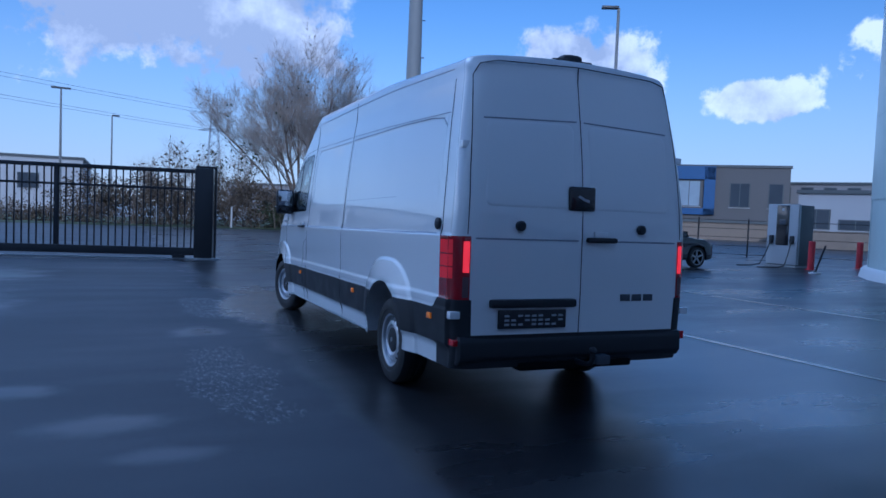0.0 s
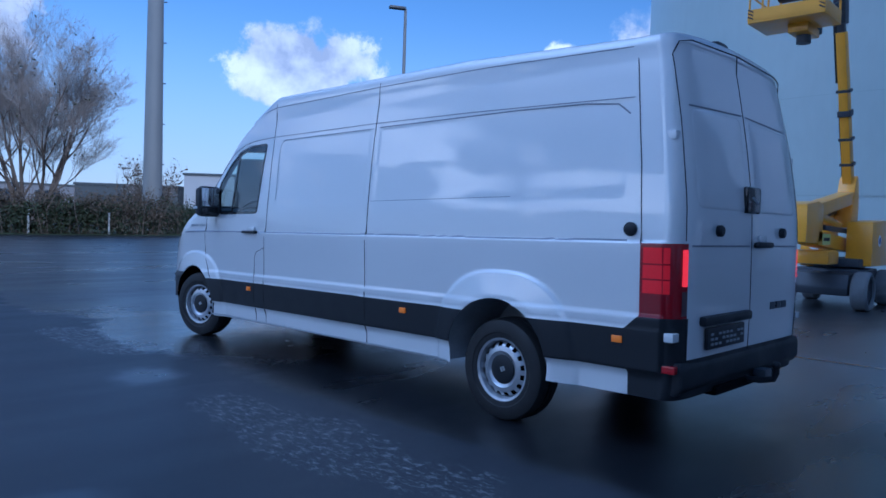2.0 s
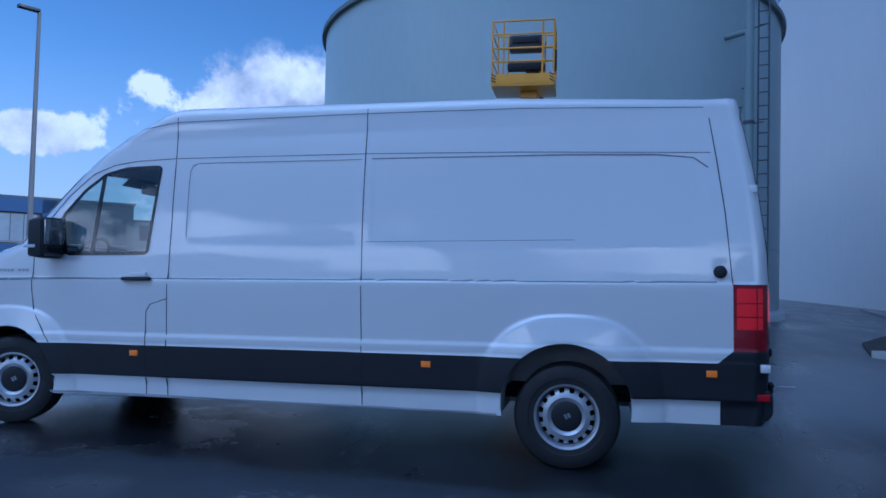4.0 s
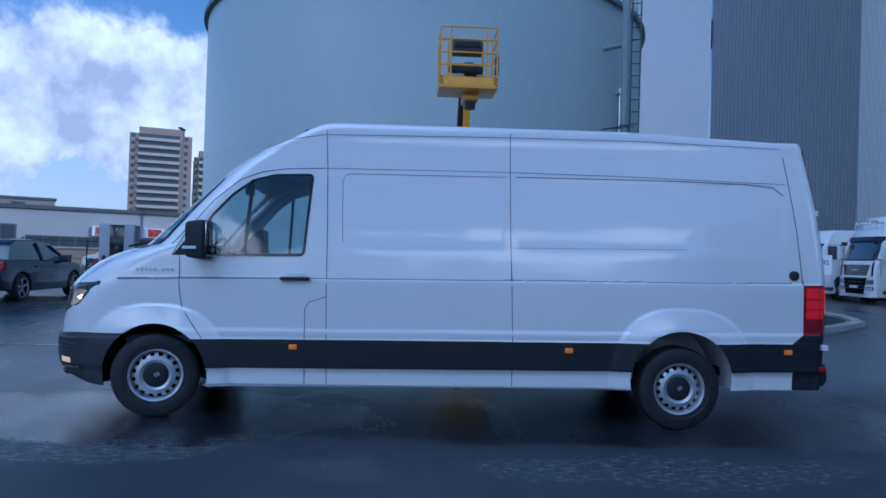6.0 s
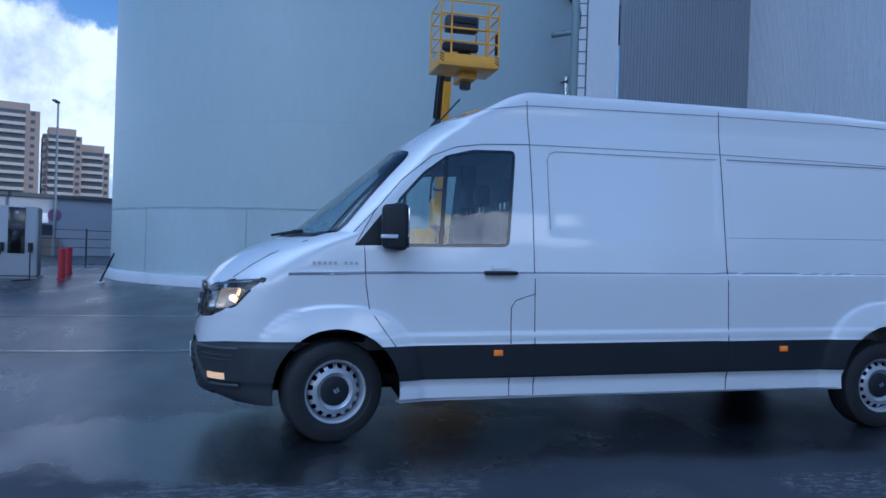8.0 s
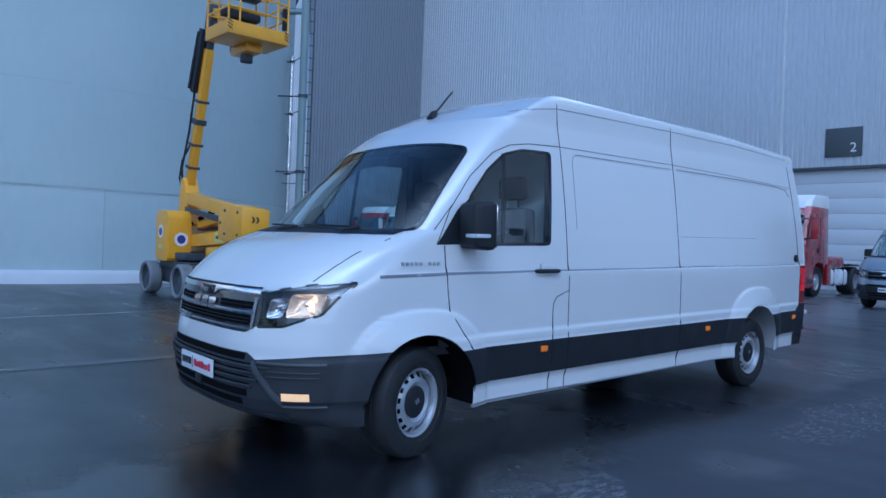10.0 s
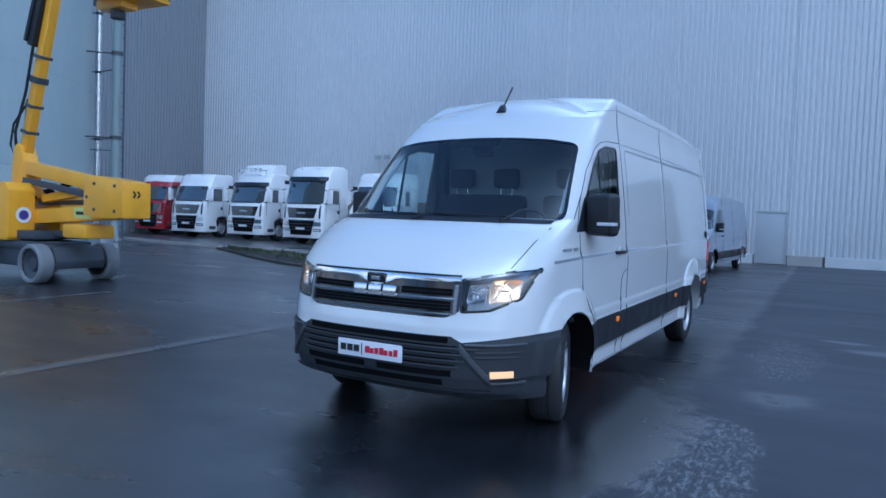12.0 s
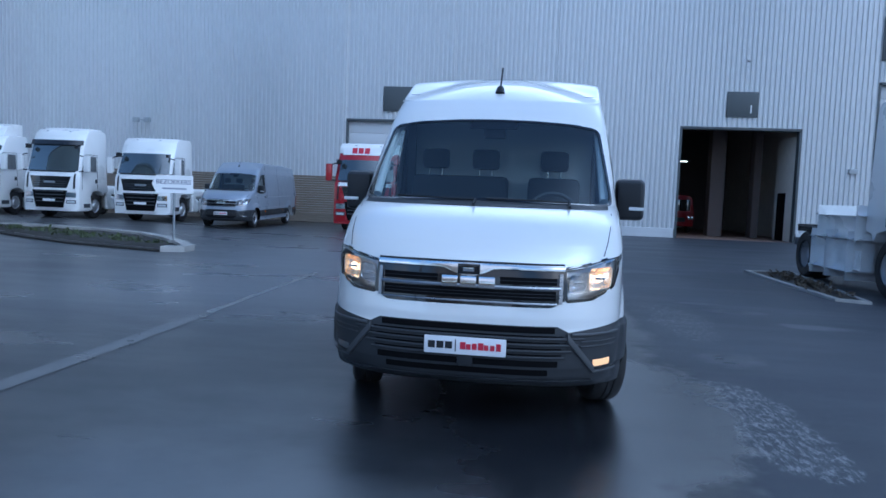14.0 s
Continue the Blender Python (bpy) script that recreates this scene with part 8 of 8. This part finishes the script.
def pylon():
    t = thing("pylon", "far lattice power pylon with cross arms", "pylon", pose(37.6, 298, 0))
    leg = lambda z: 3.2 * (1 - z / 52) + 0.25
    for sx in (-1, 1):
        for sy in (-1, 1):
            part("leg", tube([(sx * leg(z), sy * leg(z), z) for z in (0, 15, 30, 46)], 0.16, 4), GALV, t)
    for z in range(0, 44, 4):
        for sy in (-1, 1):
            part("brace", tube([(-leg(z), sy * leg(z), z), (leg(z + 4), sy * leg(z + 4), z + 4)], 0.09, 4), GALV, t)
            part("brace", tube([(leg(z), sy * leg(z), z), (-leg(z + 4), sy * leg(z + 4), z + 4)], 0.09, 4), GALV, t)
    for z, w in ((31, 6.0), (38, 6.5)):
        part("cross_arm", tube([(-w, 0, z), (0, 0, z + 1.0), (w, 0, z)], 0.16, 4), GALV, t)
        part("cross_arm", tube([(-w, 0, z), (w, 0, z)], 0.14, 4), GALV, t)
    for k, (x, z) in enumerate(((-6.0, 31), (6.0, 31), (-6.5, 38), (6.5, 38))):
        far = [Vector((x - 3.4 * s, 0 - 1.6 * s, z - 8 * (s / 60) * (1 - s / 120) + 0.22 * s)) for s in np.linspace(0, 118, 16)]
        part("power_line", tube(far, 0.05, 4), MACHINE_GREY, t)


pylon()


# ---- charging bay ----
def charger():
    t = thing("charging_station", "white and dark grey car charging cabinet with cables", "charging station", pose(23.2, 18.75, 0, 0, 0, 8))
    part("plinth", box(-0.62, 0.62, -0.62, 0.62, 0.0, 0.06, 0.01), CONCRETE, t)
    part("cabinet", box(-0.50, 0.52, -0.56, 0.56, 0.06, 2.28, 0.03), SIGN_GREY, t, "dark grey cabinet")
    part("front_cover", box(-0.54, -0.48, -0.60, 0.60, 0.10, 2.30, 0.02), DULL_WHITE, t, "white front cover")
    part("side_trim", box(-0.54, -0.40, -0.60, -0.55, 0.10, 2.30, 0.02), DULL_WHITE, t)
    part("screen_panel", box(-0.56, -0.53, -0.24, 0.24, 0.80, 2.26, 0.01), BLACK_GLOSS, t, "tall black screen panel")
    part("screen", box(-0.568, -0.556, -0.13, 0.13, 1.55, 1.75, 0.004), FAR_GLASS, t)
    part("badge", box(-0.566, -0.556, -0.05, 0.05, 2.05, 2.15, 0.004), GALV, t)
    for s in (-0.40, 0.40):
        part("plug_holster", box(-0.62, -0.52, s - 0.07, s + 0.07, 0.85, 1.15, 0.02), BLACK_PLASTIC, t)
        pts = [(-0.60, s, 0.95), (-0.85, s * 1.1, 0.45), (-1.1, s * 1.2, 0.08), (-1.6, s * 1.4, 0.025), (-2.3, s + 0.2, 0.025)]
        part("cable", tube([Vector(pts[0]).lerp(Vector(pts[1]), 0)] + pts[1:], 0.022, 6), RUBBER, t)


charger()
for x, y in ((22.5, 17.3), (26.1, 18.0), (24.9, 20.3)):
    bo = thing("bollard", "short red painted steel bollard", "bollard", pose(x, y, 0), group="bollards by the charger")
    part("post", tube([(0, 0, 0), (0, 0, 0.98), (0, 0, 1.0)], 0.11, 16, radii=[0.11, 0.11, 0.09]), SIGN_RED, bo)
    part("foot_plate", box(-0.14, 0.14, -0.14, 0.14, 0.0, 0.02), SIGN_RED, bo)


lean = thing("leaning_post", "thin black steel post leaning beside the tank", "post", pose(20.72, 15.78, 0))
part("post", tube([(0, 0, 0.03), (-0.12, -0.40, 0.92)], 0.03, 8), GATE_BLACK, lean)
part("post_foot", box(-0.16, 0.16, -0.12, 0.12, 0.0, 0.06, 0.02), PALE_CONCRETE, lean)


def car(name, label, m, paint, long=4.45, high=1.56):
    t = thing(name, label, "car", m)
    cp = lambda n, b, mat, label="", smooth=40: part(n, b, mat, t, label, smooth)
    w = 0.92
    out = [(-2.2, 0.35), (-2.24, 0.62), (-2.2, 0.95), (-2.08, 1.06), (0.95, 1.02), (1.75, 0.92), (2.12, 0.76), (2.2, 0.52), (2.15, 0.30), (1.82, 0.24), (1.78, 0.45), (1.66, 0.66), (1.38, 0.74), (1.10, 0.66), (0.98, 0.45), (0.95, 0.24),
           (-0.98, 0.24), (-1.02, 0.45), (-1.14, 0.66), (-1.42, 0.74), (-1.70, 0.66), (-1.82, 0.45), (-1.86, 0.26)]
    b = prism(out, 2 * w, axis="y", at=-w, bevel=0.05)
    for v in b.verts:
        e = max(0, (abs(v.co.x) - 1.5) / 0.7)
        v.co.y *= 1 - 0.14 * e * e
    cp("body", b, paint)
    b = prism([(-2.02, 1.04), (-1.72, 1.40), (-1.35, high - 0.02), (-0.5, high), (0.15, high - 0.08), (0.98, 1.03)], 2 * (w - 0.05), axis="y", at=-(w - 0.05), bevel=0.04)
    for v in b.verts:
        v.co.y *= 1 - 0.22 * max(0, v.co.z - 1.02) / 0.5
    cp("cabin", b, BRIGHT_WINDSCREEN, "dark glazed cabin")
    b = prism([(-1.62, 1.46), (-1.33, high + 0.005), (-0.5, high + 0.02), (0.1, high - 0.05), (0.2, high - 0.10), (-0.5, high - 0.05), (-1.3, high - 0.06)], 1.34, axis="y", at=-0.67, bevel=0.01)
    cp("roof", b, paint)
    for s in (1, -1):
        for x, z0, x1, z1 in ((-0.42, 1.03, -0.50, high - 0.06), (0.98, 1.03, 0.15, high - 0.10)):
            cp("pillar", tube([(x, s * (w - 0.04), z0), (x1, s * (w - 0.20), z1)], 0.035, 6), paint)
        cp("mirror", box(0.55, 0.72, s * (w - 0.02), s * (w + 0.16), 1.02, 1.16, 0.03), paint)
        cp("tail_lamp", box(-2.24, -2.08, s * 0.48, s * 0.82, 0.84, 0.96, 0.03), RED_LENS)
        cp("headlamp", box(1.95, 2.13, s * 0.50, s * 0.80, 0.66, 0.76, 0.03), REFLECTOR)
        cp("door_handle", box(-0.75, -0.60, s * (w - 0.01), s * (w + 0.02), 0.86, 0.89, 0.006), paint)
        for x in (1.38, -1.42):
            wh = new("wheel")
            wh.parent = t
            wh.matrix_basis = pose(x, s * 0.82, 0.345, 0, 0, 0 if s > 0 else 180)
            part("tyre", spun([(0.24, -0.11), (0.32, -0.11), (0.345, -0.08), (0.345, 0.08), (0.32, 0.11), (0.25, 0.105)], 32), RUBBER, wh)
            part("rim", spun([(0.25, 0.10), (0.24, 0.05), (0.001, 0.04)], 24), DEEP_SHADE_BLACK, wh)
            for k in range(5):
                a = 2 * math.pi * k / 5
                part("spoke", turned(box(-0.022, 0.022, 0.05, 0.085, 0.03, 0.235, 0.006), Matrix.Rotation(a, 4, "Y")), STEEL_WHEEL, wh)
            part("rim_ring", spun([(0.25, 0.09), (0.25, 0.107), (0.235, 0.107), (0.23, 0.09)], 32), STEEL_WHEEL, wh)
    cp("rear_plate", box(-2.25, -2.2, -0.26, 0.26, 0.68, 0.80), PLATE_WHITE)
    return t


car("parked_car", "dark blue-black car charging beside the cabinet", pose(16.45, 18.85, 0, 0, 0, 0), material("blue_black_car_paint", (0.012, 0.016, 0.026), 0.2, coat=0.9, vary=0.1))
car("parked_car", "white car parked far beyond the fence", pose(44.0, 27.0, 0, 0, 0, 70), LORRY_WHITE)


def mesh_fence(line, high, label, gap=2.5):
    t = thing("fence", label, "fence")
    for p, q in zip(line, line[1:]):
        p, q = Vector((*p, 0)), Vector((*q, 0))
        n = max(1, round((q - p).length / gap))
        for k in range(n):
            c = p.lerp(q, k / n)
            part("fence_post", tube([c, c + Vector((0, 0, high + 0.1))], 0.035, 6), GATE_BLACK, t)
        for z in (0.1, 0.5, 0.9, 1.3, high):
            part("wire", tube([p + Vector((0, 0, z)), q + Vector((0, 0, z))], 0.012, 4), GATE_BLACK, t)


mesh_fence([(20.5, 30.0), (27.5, 24.5), (36.0, 17.5), (37.5, 13.0)], 1.7, "black wire fence round the charging bay")


# ---- buildings across the road ----
def facade_building(name, label, p, q, deep, high, wall_mat, windows=(), bands=(), base=0.0):
    """A block whose front runs from p to q; windows and bands are (from, to, bottom, top, glass or paint) along the front."""
    p, q = Vector((*p, 0)), Vector((*q, 0))
    way = (q - p).normalized()
    t = thing(name, label, "building", Matrix.Translation(p) @ Matrix.Rotation(math.atan2(way.y, way.x), 4, "Z"))
    long = (q - p).length
    part("wall", box(0, long, 0, deep, base, high), wall_mat, t)
    part("roof", box(-0.15, long + 0.15, -0.15, deep + 0.15, high, high + 0.28), SIGN_GREY, t)
    for a, e, lo, hi, mat in windows:
        wd = new("window")
        wd.parent = t
        part("frame", box(a - 0.08, e + 0.08, -0.06, 0.02, lo - 0.08, hi + 0.08), SIGN_GREY, wd)
        n = max(1, round((e - a) / 1.1))
        for k in range(n):
            part("pane", box(a + (e - a) * k / n + 0.04, a + (e - a) * (k + 1) / n - 0.04, -0.08, -0.05, lo, hi), mat, wd)
        part("sill", box(a - 0.12, e + 0.12, -0.14, 0.0, lo - 0.14, lo - 0.08), DULL_WHITE, wd)
    for a, e, lo, hi, mat in bands:
        part("panel", box(a, e, -0.30, 0.02, lo, hi), mat, t)
    return t


# seen from the yard the fronts run from right to left, so that their outer faces look towards it
GREY_FAR = material("dull_grey_far_facade", (0.22, 0.22, 0.23), 0.7, vary=0.08, scale=0.4)
HALL_GREY = material("pale_grey_hall_cladding", (0.33, 0.345, 0.37), 0.6, vary=0.05, scale=0.4)
SLATE = material("slate_grey_facade", (0.058, 0.060, 0.068), 0.7, vary=0.08, scale=0.5)
facade_building("dark_office", "dark slate-grey two-storey office with small pale windows", (43.8, 79.1), (52.45, 70.45), 13.9, 8.06, SLATE,
                windows=[(4.0, 4.7, 4.5, 6.0, SIGN_WHITE), (4.9, 5.6, 4.5, 6.0, SIGN_WHITE), (8.0, 8.7, 4.5, 6.0, SIGN_WHITE), (8.9, 9.6, 4.5, 6.0, SIGN_WHITE)],
                bands=[(10.3, 12.0, 5.1, 6.1, SIGN_WHITE), (10.3, 12.0, 3.4, 4.3, SIGN_WHITE), (10.3, 12.0, 1.9, 2.9, material("green_sign", (0.06, 0.35, 0.10), 0.5))])
facade_building("office_building", "grey brick two-storey office with a blue framed bay", (52.5, 70.4), (67.9, 55.0), 14, 8.0, BRICK_GREY,
                windows=[(15.7, 17.7, 3.6, 6.2, FAR_GLASS), (19.7, 21.1, 3.6, 6.2, FAR_GLASS), (1.9, 6.7, 3.6, 6.4, BRIGHT_GLASS), (7.7, 12.5, 3.6, 6.4, BRIGHT_GLASS)],
                bands=[(0.1, 1.5, 2.6, 8.0, BLUE_PANEL), (12.9, 14.1, 2.6, 8.0, BLUE_PANEL), (0.1, 14.1, 6.6, 8.1, BLUE_PANEL), (0.1, 14.1, 2.6, 3.3, BLUE_PANEL)])
facade_building("white_shed", "plain white shed beside the grey office", (39.5, 84.0), (43.6, 79.6), 12, 6.2, DULL_WHITE)
facade_building("dark_shed", "low dark shed behind the hedge", (30.0, 92.0), (39.0, 84.5), 12, 4.6, SIGN_GREY)
facade_building("garden_wall", "low brown brick wall along the office yard", (38.0, 70.0), (62.0, 47.0), 0.35, 1.7, BROWN_CLAD)
facade_building("far_white_building", "long low white building beyond the gate", (-42.0, 93.0), (-2.6, 92.0), 18, 6.0, DULL_WHITE, windows=[(k * 4.0 + 1, k * 4.0 + 3, 2.6, 4.2, FAR_GLASS) for k in range(9)])
facade_building("far_grey_building", "low flat-roofed grey shop building beyond the hedge", (17.0, 118.0), (40.0, 112.0), 16, 5.0, GREY_FAR, windows=[(k * 5.0 + 1, k * 5.0 + 4, 1.6, 4.2, FAR_GLASS) for k in range(4)])
low = facade_building("white_hall", "long low white hall with red signs", (48.5, 38.5), (59.0, 17.0), 20, 4.15, HALL_GREY,
                      windows=[(0.4, 2.2, 1.5, 2.9, FAR_GLASS), (2.9, 13.6, 1.5, 2.15, FAR_GLASS)],
                      bands=[(0.0, 14.0, 0.0, 1.3, BROWN_CLAD), (7.2, 9.6, 2.35, 3.05, SIGN_WHITE), (7.4, 8.2, 2.4, 3.0, SIGN_RED), (10.8, 13.2, 2.35, 3.05, SIGN_WHITE), (11.1, 12.1, 2.4, 3.0, SIGN_RED)])
facade_building("far_office", "cream far office block with square windows", (71.0, 63.0), (79.0, 48.0), 14, 6.6, GREY_FAR, windows=[(k * 2.4 + 0.8, k * 2.4 + 2.0, 4.4, 6.2, FAR_GLASS) for k in range(6)])
facade_building("blue_band_hall", "low white hall with a blue roof band", (75.0, 44.0), (112.0, 14.0), 20, 5.2, HALL_GREY, bands=[(0, 47, 3.6, 5.2, BLUE_PANEL)])


def tower_block(x, y, wide, deep, high, turn, storeys):
    t = thing("tower_block", "brown concrete tower block with rows of cream balconies", "tower block", pose(x, y, 0, 0, 0, turn), group="tower blocks")
    part("core", box(-wide / 2, wide / 2, 0, deep, 0, high), TOWER_WALL, t)
    part("roof_house", box(-wide * 0.36, wide * 0.36, deep * 0.2, deep * 0.8, high, high + 3.0), TOWER_WALL, t)
    step = high / storeys
    for k in range(storeys):
        z = k * step
        part("balcony", box(-wide * 0.36, wide * 0.30, -1.3, 0.0, z + 0.1, z + step * 0.42), TOWER_BAND, t)
        part("glazing", box(-wide * 0.36, wide * 0.30, -0.12, 0.0, z + step * 0.45, z + step * 0.95), FAR_GLASS, t)
        for s in (-0.44, 0.40):
            part("window", box(wide * s - 0.7, wide * s + 0.7, -0.1, 0.0, z + step * 0.4, z + step * 0.85), FAR_GLASS, t)
    return t


tower_block(281.5, 105.5, 23.0, 16.0, 47.0, -72 + 0, 16)
tower_block(289.5, 88.0, 13.0, 16.0, 39.5, -72 + 0, 14)
tower_block(296.0, 79.0, 12.0, 16.0, 34.5, -72 + 0, 12)


def treeline(name, label, start, end, far, high, seed, mat):
    """A ragged far belt of woods: a strip of many small clumps round the horizon."""
    rnd = random.Random(seed)
    b = bmesh.new()
    for k in range(2600):
        a = radians(rnd.uniform(start, end))
        d = far * rnd.uniform(0.95, 1.08)
        c = Vector((d * math.cos(a), d * math.sin(a), 0))
        top = high * (0.7 + 0.6 * noise.noise(c * 0.012) + 0.3 * noise.noise(c * 0.05))
        c.z = max(top * rnd.random(), 0.5)
        leaf_quad(b, c, high * rnd.uniform(0.15, 0.32), rnd)
    return tagged(finish(b, name, mat), label, "trees", kind="stuff")


treeline("far_woods", "far belt of bare brown woods", 40, 200, 380, 11, 31, LEAF_BROWN)
treeline("far_woods", "far belt of dark woods behind the yard", 150, 260, 160, 10, 32, LEAF_DARK)
treeline("far_woods", "far belt of brown woods beyond the towers", -10, 60, 420, 9, 33, LEAF_BROWN)
